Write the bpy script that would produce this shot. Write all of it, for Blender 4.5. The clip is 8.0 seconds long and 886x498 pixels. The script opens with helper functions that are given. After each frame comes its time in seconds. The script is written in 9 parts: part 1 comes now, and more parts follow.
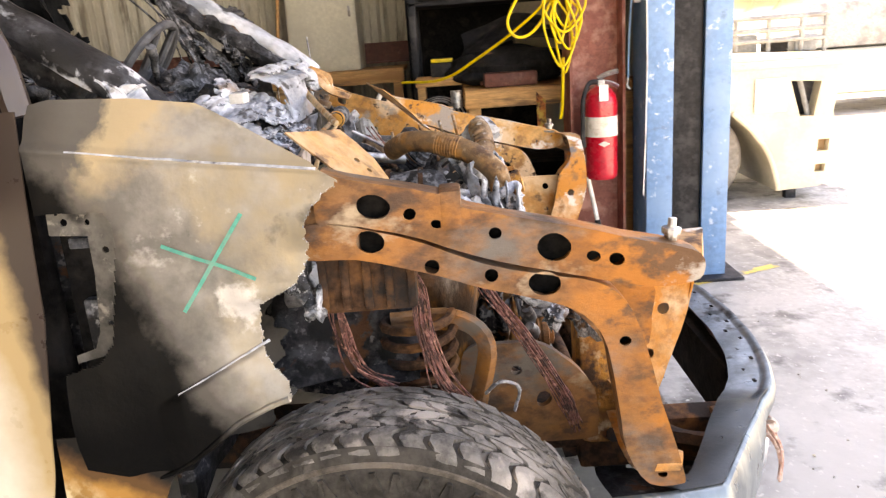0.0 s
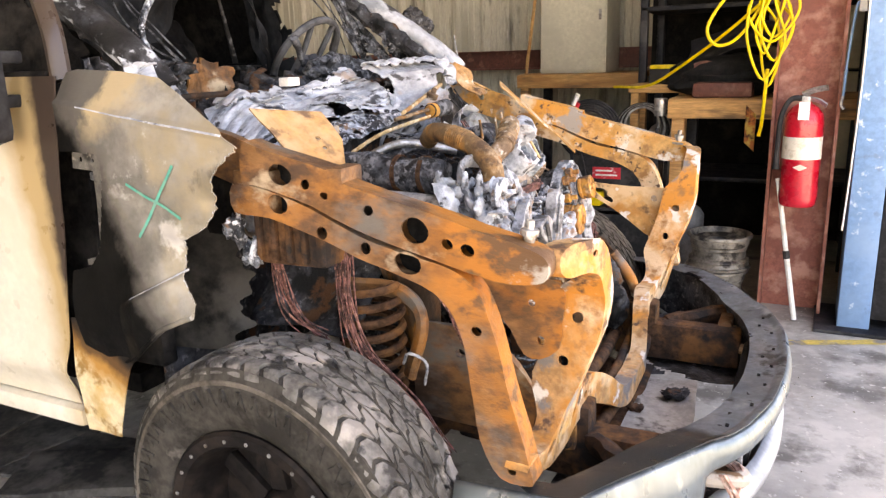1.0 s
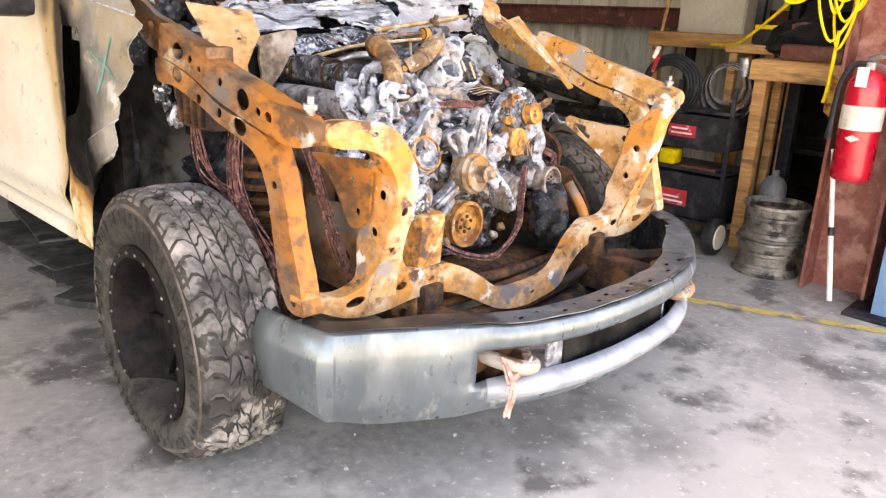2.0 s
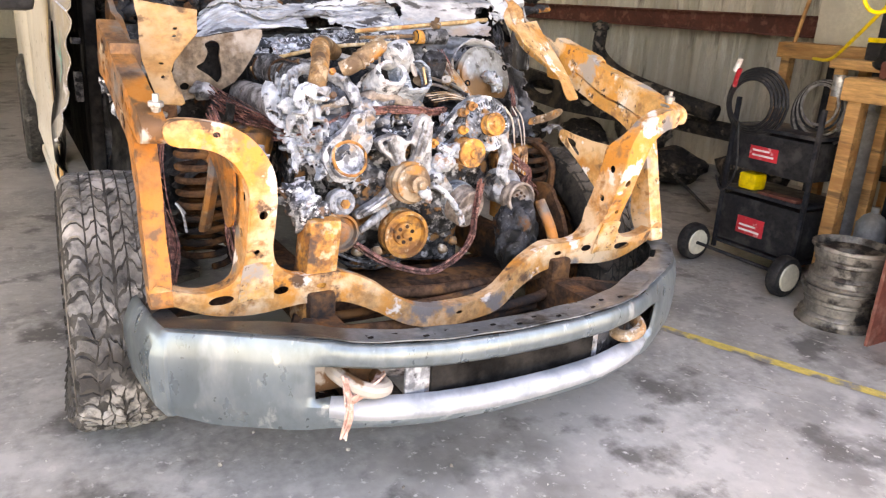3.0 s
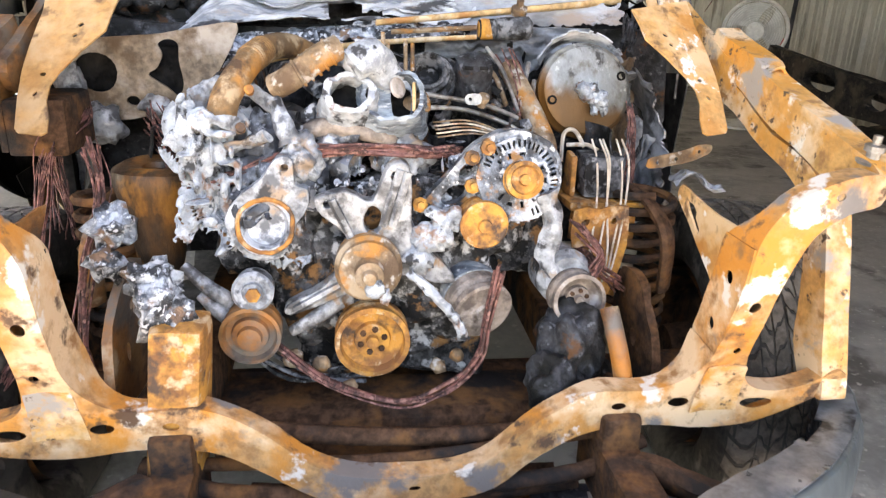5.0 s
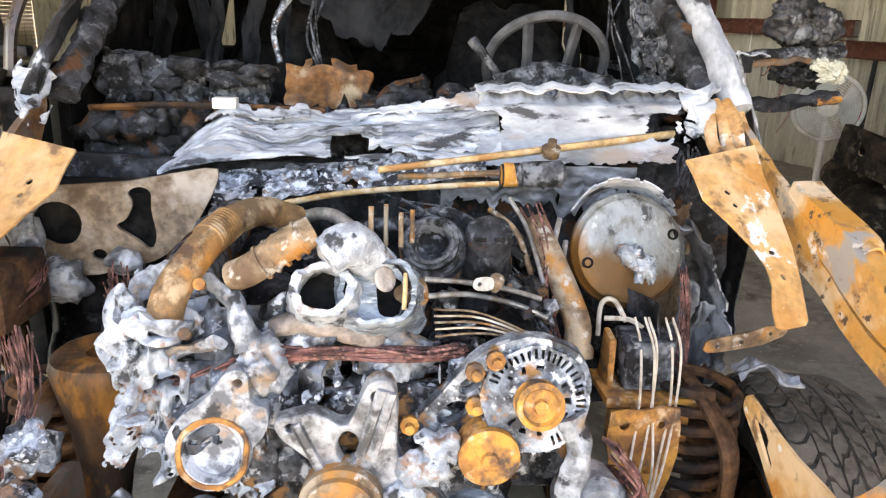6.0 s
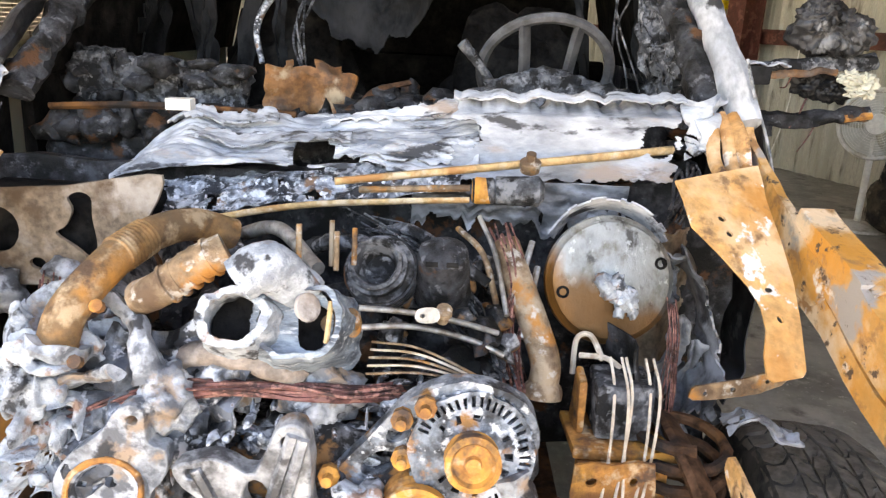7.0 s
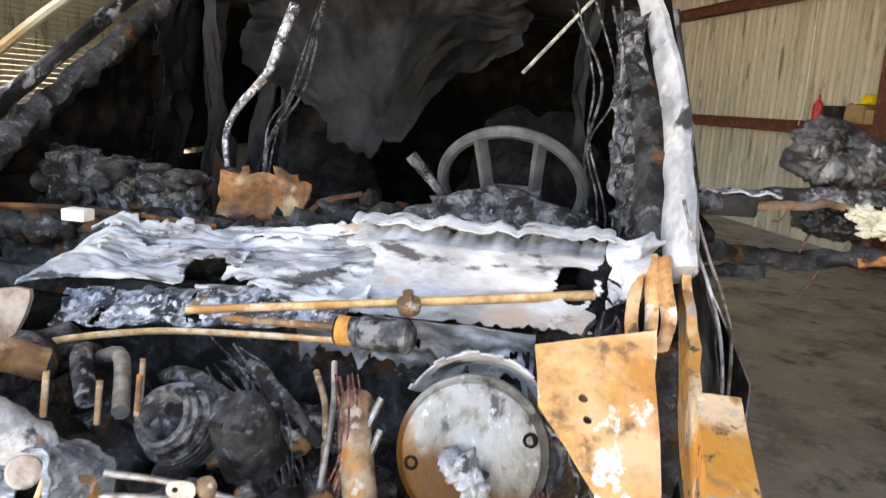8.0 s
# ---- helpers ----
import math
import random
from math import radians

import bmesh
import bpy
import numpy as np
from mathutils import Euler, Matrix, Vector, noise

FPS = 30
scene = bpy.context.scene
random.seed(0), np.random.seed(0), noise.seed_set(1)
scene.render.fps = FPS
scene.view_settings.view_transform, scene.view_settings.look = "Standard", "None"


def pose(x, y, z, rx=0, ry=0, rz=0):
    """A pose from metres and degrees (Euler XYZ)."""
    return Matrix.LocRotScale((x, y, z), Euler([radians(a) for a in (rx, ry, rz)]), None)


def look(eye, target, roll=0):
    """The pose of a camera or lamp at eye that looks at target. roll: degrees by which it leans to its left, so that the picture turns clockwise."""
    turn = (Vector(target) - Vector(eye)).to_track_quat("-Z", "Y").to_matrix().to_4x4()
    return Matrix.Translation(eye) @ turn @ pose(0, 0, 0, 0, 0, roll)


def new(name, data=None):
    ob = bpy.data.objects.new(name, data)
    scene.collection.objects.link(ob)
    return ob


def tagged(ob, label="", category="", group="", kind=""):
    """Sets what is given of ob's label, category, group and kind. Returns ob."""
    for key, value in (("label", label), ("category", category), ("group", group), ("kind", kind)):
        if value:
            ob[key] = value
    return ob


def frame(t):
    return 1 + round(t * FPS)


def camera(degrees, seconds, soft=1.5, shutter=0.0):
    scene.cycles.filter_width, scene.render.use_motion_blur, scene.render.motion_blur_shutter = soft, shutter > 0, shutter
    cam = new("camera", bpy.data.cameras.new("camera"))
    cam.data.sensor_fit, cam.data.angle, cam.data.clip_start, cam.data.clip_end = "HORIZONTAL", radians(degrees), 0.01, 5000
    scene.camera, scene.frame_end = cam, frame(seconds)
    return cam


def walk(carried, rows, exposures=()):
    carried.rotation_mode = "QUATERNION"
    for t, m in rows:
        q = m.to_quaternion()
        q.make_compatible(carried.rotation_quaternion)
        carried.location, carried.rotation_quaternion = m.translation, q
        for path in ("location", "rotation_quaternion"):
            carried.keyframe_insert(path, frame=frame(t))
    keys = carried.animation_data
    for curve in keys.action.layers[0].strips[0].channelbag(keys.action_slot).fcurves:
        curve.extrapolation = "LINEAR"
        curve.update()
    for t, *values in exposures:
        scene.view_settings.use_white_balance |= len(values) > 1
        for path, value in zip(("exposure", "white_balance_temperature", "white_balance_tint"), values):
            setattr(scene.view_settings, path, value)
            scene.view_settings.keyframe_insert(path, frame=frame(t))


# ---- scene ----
cam = camera(61.3, 8.0, 1.25, 0.12)
PATH = [
    (0, (0.082, -2.189, 1.411), (0.04, -0.266, 0.861), -4.2),
    (0.5, (0.478, -2.101, 1.381), (-0.03, -0.229, 0.893), -2.4),
    (1, (0.943, -2.144, 1.36), (0.078, -0.412, 0.859), -1.7),
    (1.5, (1.42, -2.057, 1.278), (0.301, -0.503, 0.701), -0.1),
    (2, (1.917, -1.885, 1.25), (0.598, -0.507, 0.651), 2.4),
    (2.2, (2.069, -1.794, 1.267), (0.697, -0.469, 0.666), 3.2),
    (3.3, (2.361, -0.901, 1.293), (0.657, -0.075, 0.647), 3.2),
    (3.5, (2.319, -0.744, 1.279), (0.58, -0.019, 0.609), 3.0),
    (4, (2.132, -0.375, 1.279), (0.316, 0.119, 0.601), 2.0),
    (4.2, (2.068, -0.251, 1.28), (0.235, 0.156, 0.593), 1.5),
    (5.3, (1.534, -0.057, 1.37), (-0.349, 0.123, 0.721), 1.1),
    (5.5, (1.439, -0.004, 1.425), (-0.465, 0.121, 0.825), 0.8),
    (6, (1.313, 0.039, 1.494), (-0.596, 0.138, 0.905), 1.5),
    (6.5, (1.198, 0.059, 1.506), (-0.71, 0.141, 0.911), 2.1),
    (7, (1.159, 0.202, 1.482), (-0.757, 0.189, 0.907), 2.5),
    (7.5, (1.125, 0.474, 1.478), (-0.798, 0.288, 0.961), 3.3),
    (8, (0.893, 0.683, 1.575), (-1.023, 0.264, 1.183), 3.5),
]
walk(cam, [(t, look(eye, target, roll)) for t, eye, target, roll in PATH],
     exposures=[(0.0, 3.10, 10400, 24), (2.0, 3.26, 10400, 25), (4.0, 3.23, 10000, 23), (5.5, 3.15, 9500, 17), (6.5, 3.20, 9500, 17), (8.0, 3.19, 9500, 17)])

# ---------------------------------------------------------------- world and light
world = bpy.data.worlds.new("sky")
scene.world = world
world.use_nodes = True
wt = world.node_tree
sky = wt.nodes.new("ShaderNodeTexSky")
sky.sky_type = "NISHITA"
sky.sun_disc = False
sky.sun_elevation = radians(74)
sky.sun_rotation = radians(-28)
wt.links.new(sky.outputs[0], wt.nodes["Background"].inputs[0])
wt.nodes["Background"].inputs[1].default_value = 0.15
sun = new("sun", bpy.data.lights.new("sun", "SUN"))
sun.data.energy, sun.data.angle, sun.data.color = 4.5, radians(0.6), (1.0, 0.95, 0.86)
sun.matrix_world = look((-1.6, 3.0, 12), (0, 0, 0))


# ---------------------------------------------------------------- materials
def ramp_mix(nt, fac, a, b, lo, hi):
    r = nt.nodes.new("ShaderNodeMapRange")
    r.inputs[1].default_value, r.inputs[2].default_value = lo, hi
    nt.links.new(fac, r.inputs[0])
    m = nt.nodes.new("ShaderNodeMix")
    m.data_type = "RGBA"
    nt.links.new(r.outputs[0], m.inputs[0])
    for sock, c in ((m.inputs[6], a), (m.inputs[7], b)):
        if hasattr(c, "links"):
            nt.links.new(c, sock)
        else:
            sock.default_value = (*c, 1)
    return m.outputs[2]


def surface(name, base, layers=(), rough=0.7, metal=0.0, bump=0.3, bump_scale=60, vary=0.12, grain=45, coat=0.0, stretch=(1, 1, 1), rough2=None, zones=(), soft=0.9, spec=0.4, seed=0.0):
    """A weathered surface. zones: burn marks (colour, direction, low, high, unevenness, size) along a direction. layers: (colour, size in 1/m, low, high, detail) laid over one another by noise."""
    m = bpy.data.materials.new(name)
    m.use_nodes = True
    nt = m.node_tree
    p = nt.nodes["Principled BSDF"]
    co = nt.nodes.new("ShaderNodeNewGeometry").outputs["Position"]
    mp = nt.nodes.new("ShaderNodeMapping")
    mp.inputs["Scale"].default_value = stretch
    nt.links.new(co, mp.inputs[0])
    co = mp.outputs[0]

    def fuzz(scale, detail, w):
        n = nt.nodes.new("ShaderNodeTexNoise")
        n.noise_dimensions = "4D"
        n.inputs["W"].default_value = w + seed
        n.inputs["Scale"].default_value, n.inputs["Detail"].default_value = scale, detail
        n.inputs["Roughness"].default_value = 0.6
        nt.links.new(co, n.inputs["Vector"])
        return n.outputs[0]

    dark = tuple(c * (1 - 2.2 * vary) for c in base)
    lite = tuple(min(1, c * (1 + 1.6 * vary)) for c in base)
    col = ramp_mix(nt, fuzz(grain, 6, 1.3), dark, lite, 0.38, 0.62)
    for k, (c, size, lo, hi, *rest) in enumerate(layers):
        d = rest[0] if rest else 9
        mid, half = 0.5 + 0.62 * ((lo + hi) / 2 - 0.5), soft * (hi - lo) / 2
        col = ramp_mix(nt, fuzz(size, d, 7.1 * k + 3.7), col, c, mid - half, mid + half)
    for k, (c, way, lo, hi, amount, size) in enumerate(zones):
        dot = nt.nodes.new("ShaderNodeVectorMath")
        dot.operation = "DOT_PRODUCT"
        nt.links.new(mp.inputs[0].links[0].from_socket, dot.inputs[0])
        dot.inputs[1].default_value = way
        add = nt.nodes.new("ShaderNodeMath")
        add.operation = "MULTIPLY_ADD"
        nt.links.new(fuzz(size, 6, 21.3 + k), add.inputs[0])
        add.inputs[1].default_value = amount
        nt.links.new(dot.outputs["Value"], add.inputs[2])
        col = ramp_mix(nt, add.outputs[0], col, c, lo, hi)
    nt.links.new(col, p.inputs["Base Color"])
    p.inputs["Metallic"].default_value = metal
    p.inputs["Coat Weight"].default_value = coat
    p.inputs["Specular IOR Level"].default_value = spec
    r = nt.nodes.new("ShaderNodeMapRange")
    r.inputs[1].default_value, r.inputs[2].default_value = 0.3, 0.7
    r.inputs[3].default_value, r.inputs[4].default_value = rough - 0.12, (rough2 or min(1, rough + 0.14))
    nt.links.new(fuzz(grain * 0.4, 6, 9.9), r.inputs[0])
    nt.links.new(r.outputs[0], p.inputs["Roughness"])
    if bump:
        b = nt.nodes.new("ShaderNodeBump")
        b.inputs["Strength"].default_value, b.inputs["Distance"].default_value = bump, 0.006
        nt.links.new(fuzz(bump_scale, 8, 5.5), b.inputs["Height"])
        nt.links.new(b.outputs[0], p.inputs["Normal"])
    return m


RUST = surface("rust", (0.235, 0.108, 0.045), [((0.31, 0.15, 0.06), 5, 0.40, 0.64, 4), ((0.44, 0.17, 0.04), 6, 0.53, 0.66, 5), ((0.12, 0.06, 0.034), 26, 0.53, 0.68, 6), ((0.16, 0.14, 0.125), 6, 0.55, 0.66, 6), ((0.075, 0.042, 0.027), 8, 0.56, 0.67, 7), ((0.46, 0.35, 0.24), 9, 0.63, 0.72, 6)], 0.52, 0.15, 0.35, 110, 0.2, stretch=(0.6, 1, 1), rough2=0.82, zones=[((0.46, 0.165, 0.032), (1, 0, 0.25), 1.00, 1.16, 0.95, 8), ((0.15, 0.075, 0.036), (1, 0, 0.25), 1.20, 1.30, 1.1, 19), ((0.42, 0.37, 0.32), (1, 0, 0.45), 1.33, 1.37, 0.75, 10)])
RUST_PALE = surface("rust_pale", (0.50, 0.27, 0.115), [((0.60, 0.235, 0.045), 5, 0.47, 0.60, 5), ((0.68, 0.48, 0.31), 6, 0.50, 0.62, 6), ((0.32, 0.15, 0.06), 22, 0.57, 0.71, 6), ((0.20, 0.18, 0.17), 6, 0.59, 0.65, 7), ((0.72, 0.66, 0.60), 9, 0.66, 0.70, 7), ((0.12, 0.065, 0.04), 13, 0.635, 0.70, 6)], 0.62, 0.08, 0.35, 110, 0.14, rough2=0.88, seed=2.3)
RUST_PLATE = surface("rust_plate", (0.60, 0.33, 0.13), [((0.50, 0.21, 0.05), 6, 0.50, 0.66, 5), ((0.68, 0.47, 0.28), 9, 0.50, 0.66, 5), ((0.74, 0.71, 0.69), 12, 0.65, 0.68, 7), ((0.22, 0.12, 0.06), 18, 0.63, 0.72, 5)], 0.7, 0.0, 0.25, 100, 0.12)
TAN_PLATE = surface("tan_rust_plate", (0.46, 0.25, 0.10), [((0.38, 0.17, 0.05), 6, 0.50, 0.66, 5), ((0.52, 0.34, 0.19), 7, 0.50, 0.66, 5), ((0.16, 0.09, 0.05), 16, 0.60, 0.70, 5)], 0.7, 0.0, 0.25, 100, 0.12)
RUST_DARK = surface("rust_dark", (0.085, 0.044, 0.026), [((0.20, 0.09, 0.035), 9, 0.52, 0.66, 5), ((0.025, 0.021, 0.02), 7, 0.50, 0.64)], 0.85, 0.0, 0.5, 80, 0.25, spec=0.15)
RUST_ORANGE = surface("rust_orange", (0.46, 0.20, 0.055), [((0.25, 0.105, 0.04), 22, 0.46, 0.62, 6), ((0.60, 0.28, 0.06), 12, 0.52, 0.64, 5), ((0.60, 0.42, 0.26), 26, 0.60, 0.70, 6), ((0.09, 0.055, 0.04), 16, 0.59, 0.70, 6)], 0.8, 0.0, 0.5, 130, 0.2)
ASH = surface("melted_alloy", (0.25, 0.285, 0.34), [((0.54, 0.59, 0.66), 34, 0.50, 0.58), ((0.03, 0.034, 0.042), 22, 0.48, 0.56), ((0.22, 0.13, 0.085), 18, 0.63, 0.69), ((0.66, 0.69, 0.74), 70, 0.58, 0.65)], 0.5, 0.3, 0.8, 120, 0.3)
ALLOY = surface("scorched_alloy", (0.29, 0.30, 0.32), [((0.48, 0.495, 0.52), 22, 0.5, 0.64), ((0.09, 0.09, 0.095), 24, 0.53, 0.63), ((0.27, 0.18, 0.12), 15, 0.62, 0.69)], 0.48, 0.35, 0.4, 130, 0.22)
WHITE_ASH = surface("white_ash", (0.43, 0.465, 0.52), [((0.20, 0.225, 0.265), 6, 0.52, 0.68, 7), ((0.62, 0.645, 0.69), 18, 0.5, 0.64), ((0.045, 0.047, 0.055), 16, 0.60, 0.66), ((0.36, 0.29, 0.25), 9, 0.63, 0.71)], 0.68, 0.0, 0.8, 70, 0.14, stretch=(1, 0.4, 1))
ASH_DARK = surface("burnt_alloy", (0.09, 0.092, 0.10), [((0.42, 0.43, 0.45), 30, 0.56, 0.63), ((0.014, 0.014, 0.015), 24, 0.50, 0.58), ((0.24, 0.12, 0.05), 16, 0.61, 0.67)], 0.7, 0.15, 0.9, 90, 0.3, spec=0.2)
ASH_PALE = surface("pale_alloy", (0.30, 0.325, 0.36), [((0.53, 0.56, 0.61), 20, 0.5, 0.62), ((0.13, 0.14, 0.16), 26, 0.53, 0.62), ((0.34, 0.25, 0.19), 15, 0.60, 0.68), ((0.04, 0.042, 0.048), 18, 0.60, 0.66)], 0.55, 0.25, 0.5, 120, 0.16)
WHITE_CLOT = surface("white_clots", (0.42, 0.46, 0.51), [((0.25, 0.275, 0.31), 16, 0.50, 0.64, 7), ((0.54, 0.575, 0.62), 40, 0.54, 0.66), ((0.27, 0.17, 0.13), 20, 0.62, 0.69), ((0.045, 0.048, 0.055), 20, 0.59, 0.65)], 0.72, 0.0, 0.8, 110, 0.16)
TAN_ALLOY = surface("tan_alloy", (0.28, 0.23, 0.20), [((0.46, 0.42, 0.40), 14, 0.54, 0.66), ((0.12, 0.095, 0.085), 18, 0.55, 0.65)], 0.62, 0.15, 0.5, 100, 0.18)
RUST_PIPE = surface("rust_pipe", (0.25, 0.132, 0.055), [((0.16, 0.10, 0.055), 10, 0.44, 0.62, 7), ((0.42, 0.30, 0.19), 20, 0.58, 0.68, 6), ((0.44, 0.19, 0.045), 8, 0.54, 0.66, 5), ((0.09, 0.05, 0.03), 14, 0.59, 0.68, 6)], 0.75, 0.05, 0.5, 110, 0.22)
RUST_TAN = surface("rust_tan", (0.27, 0.18, 0.11), [((0.42, 0.33, 0.24), 14, 0.50, 0.64, 6), ((0.13, 0.08, 0.05), 13, 0.52, 0.64, 6), ((0.44, 0.19, 0.05), 10, 0.60, 0.68, 6), ((0.50, 0.46, 0.42), 34, 0.62, 0.70)], 0.7, 0.15, 0.5, 110, 0.2)
RUST_TAN_PALE = surface("rust_tan_pale", (0.56, 0.38, 0.20), [((0.44, 0.22, 0.09), 14, 0.54, 0.66), ((0.66, 0.54, 0.40), 22, 0.55, 0.66)], 0.8, 0.0, 0.3, 110, 0.15)
STRAP = surface("pink_wire", (0.50, 0.28, 0.22), [((0.66, 0.5, 0.44), 40, 0.5, 0.62)], 0.7, 0.1, 0.3, 120, 0.2)
BOOSTER = surface("booster_skin", (0.215, 0.225, 0.22), [((0.31, 0.325, 0.325), 9, 0.46, 0.62, 8), ((0.13, 0.115, 0.09), 14, 0.55, 0.66, 8), ((0.06, 0.057, 0.053), 24, 0.60, 0.68), ((0.42, 0.43, 0.42), 44, 0.66, 0.71)], 0.45, 0.35, 0.35, 100, 0.16, stretch=(1, 1, 0.6), zones=[((0.115, 0.058, 0.022), (0, -0.28, -1), -1.105, -1.06, 0.14, 9), ((0.22, 0.095, 0.025), (0, -1, -0.35), -0.735, -0.70, 0.10, 11)])
IVORY = surface("ivory_pipe", (0.60, 0.50, 0.40), [((0.70, 0.64, 0.56), 20, 0.5, 0.64), ((0.36, 0.24, 0.15), 16, 0.57, 0.66)], 0.6, 0.1, 0.3, 120, 0.15)
FROST = surface("frosted_alloy", (0.19, 0.235, 0.285), [((0.36, 0.42, 0.48), 16, 0.47, 0.62, 8), ((0.07, 0.085, 0.11), 20, 0.53, 0.64), ((0.52, 0.56, 0.60), 60, 0.61, 0.68)], 0.6, 0.2, 0.8, 140, 0.25, stretch=(1, 0.5, 1.6))
MELT_BLACK = surface("stretched_black_plastic", (0.030, 0.030, 0.033), [((0.075, 0.076, 0.082), 12, 0.50, 0.62, 7), ((0.20, 0.205, 0.215), 26, 0.60, 0.67, 7), ((0.008, 0.008, 0.009), 10, 0.5, 0.6)], 0.42, 0.0, 0.9, 60, 0.3, stretch=(1, 1, 0.35), spec=0.45)
PILLAR = surface("blistered_pillar", (0.45, 0.49, 0.55), [((0.24, 0.27, 0.31), 9, 0.5, 0.64), ((0.62, 0.65, 0.70), 20, 0.5, 0.64), ((0.05, 0.05, 0.055), 14, 0.62, 0.67)], 0.5, 0.25, 0.5, 60, 0.12, stretch=(0.4, 1, 0.4))
PILLAR_BLACK = surface("speckled_black_pillar", (0.022, 0.023, 0.026), [((0.08, 0.085, 0.10), 14, 0.5, 0.62), ((0.50, 0.54, 0.60), 26, 0.58, 0.64, 8), ((0.010, 0.010, 0.011), 9, 0.5, 0.6)], 0.5, 0.1, 0.5, 60, 0.2, stretch=(0.6, 1, 0.6), spec=0.3)
CHAR = surface("char", (0.034, 0.035, 0.040), [((0.058, 0.063, 0.073), 18, 0.52, 0.64), ((0.13, 0.135, 0.15), 45, 0.63, 0.69), ((0.007, 0.007, 0.007), 12, 0.5, 0.6), ((0.09, 0.04, 0.018), 10, 0.64, 0.69)], 0.68, 0.0, 0.9, 70, 0.3, spec=0.28)
CHAR_GREY = surface("char_grey", (0.075, 0.08, 0.09), [((0.19, 0.20, 0.22), 35, 0.52, 0.62), ((0.016, 0.016, 0.017), 24, 0.50, 0.58), ((0.24, 0.245, 0.26), 40, 0.63, 0.70)], 0.7, 0.1, 0.8, 80, 0.3, spec=0.2)
CHAR_CLOTH = surface("charred_cloth", (0.014, 0.015, 0.0165), [((0.030, 0.0315, 0.035), 5, 0.48, 0.66, 6), ((0.006, 0.006, 0.006), 5, 0.5, 0.62)], 0.7, 0.0, 0.7, 40, 0.2, stretch=(1, 1, 0.6), spec=0.10)
# near-black for real soot, and for shade painted in behind holes and slots
SOOT_AND_SHADE = surface("soot_and_shade_black", (0.010, 0.0095, 0.0095), [((0.035, 0.032, 0.030), 8, 0.54, 0.72)], 0.8, 0.0, 0.5, 60, 0.2, spec=0.06)
FENDER = surface("burnt_fender_paint", (0.285, 0.27, 0.24), [((0.18, 0.172, 0.158), 3.5, 0.46, 0.64, 6), ((0.40, 0.385, 0.36), 4, 0.50, 0.68, 6), ((0.34, 0.285, 0.20), 4, 0.54, 0.68, 5), ((0.07, 0.066, 0.062), 6, 0.61, 0.72, 7), ((0.60, 0.58, 0.55), 8, 0.64, 0.72, 6)], 0.42, 0.3, 0.18, 50, 0.1, rough2=0.7, zones=[((0.50, 0.40, 0.26), (-0.8, 0, 1), 1.69, 1.76, 0.22, 12), ((0.14, 0.132, 0.12), (-1, 0, 0.3), 0.975, 1.0, 0.18, 13), ((0.09, 0.084, 0.076), (-0.877, 0, -0.48), -0.10, -0.02, 0.14, 8), ((0.004, 0.0038, 0.0036), (-0.877, 0, -0.48), -0.03, 0.005, 0.12, 12)], spec=0.15)
WHEELHOUSE = surface("sooty_wheelhouse", (0.026, 0.025, 0.024), [((0.06, 0.057, 0.052), 5, 0.52, 0.68, 5), ((0.010, 0.0095, 0.009), 7, 0.52, 0.64, 6)], 0.65, 0.1, 0.2, 60, 0.12, spec=0.12)
TYRE_BROWN = surface("sooty_brown_tyre", (0.115, 0.10, 0.085), [((0.06, 0.053, 0.046), 6, 0.50, 0.66, 6), ((0.17, 0.15, 0.13), 5, 0.55, 0.68, 6)], 0.75, 0.0, 0.4, 90, 0.2, spec=0.12)
INNER_GREY = surface("sooty_inner_panel", (0.10, 0.095, 0.086), [((0.18, 0.17, 0.155), 9, 0.5, 0.66, 5), ((0.03, 0.029, 0.027), 12, 0.54, 0.66), ((0.28, 0.26, 0.23), 26, 0.62, 0.70)], 0.55, 0.2, 0.2, 60, 0.12, spec=0.25)
FOIL = surface("burnt_foil", (0.075, 0.085, 0.105), [((0.20, 0.225, 0.265), 14, 0.5, 0.64, 5), ((0.015, 0.016, 0.019), 16, 0.5, 0.62), ((0.42, 0.44, 0.48), 36, 0.62, 0.68)], 0.42, 0.45, 0.6, 60, 0.2)
PAINT = surface("cream_paint", (0.74, 0.69, 0.58), [((0.62, 0.52, 0.36), 3, 0.56, 0.7)], 0.35, 0.0, 0.05, 30, 0.04, coat=0.3)
SCORCHED = surface("scorched_paint", (0.70, 0.58, 0.38), [((0.56, 0.36, 0.14), 6, 0.5, 0.62), ((0.30, 0.17, 0.06), 12, 0.60, 0.68)], 0.55, 0.0, 0.15, 50, 0.06, zones=[((0.44, 0.22, 0.06), (0.45, 0, 1), 0.42, 0.47, 0.16, 7), ((0.12, 0.06, 0.025), (0.5, 0, 1), 0.44, 0.475, 0.16, 8), ((0.012, 0.010, 0.009), (0.5, 0, 1), 0.465, 0.50, 0.14, 9)], spec=0.2)
CHROME = surface("smoked_chrome", (0.175, 0.216, 0.232), [((0.24, 0.285, 0.30), 3, 0.42, 0.68, 4), ((0.115, 0.142, 0.155), 4, 0.52, 0.72, 5), ((0.27, 0.305, 0.315), 7, 0.60, 0.74, 5), ((0.42, 0.45, 0.45), 14, 0.66, 0.74, 6)], 0.34, 0.62, 0.03, 60, 0.06, stretch=(1, 1, 0.45))
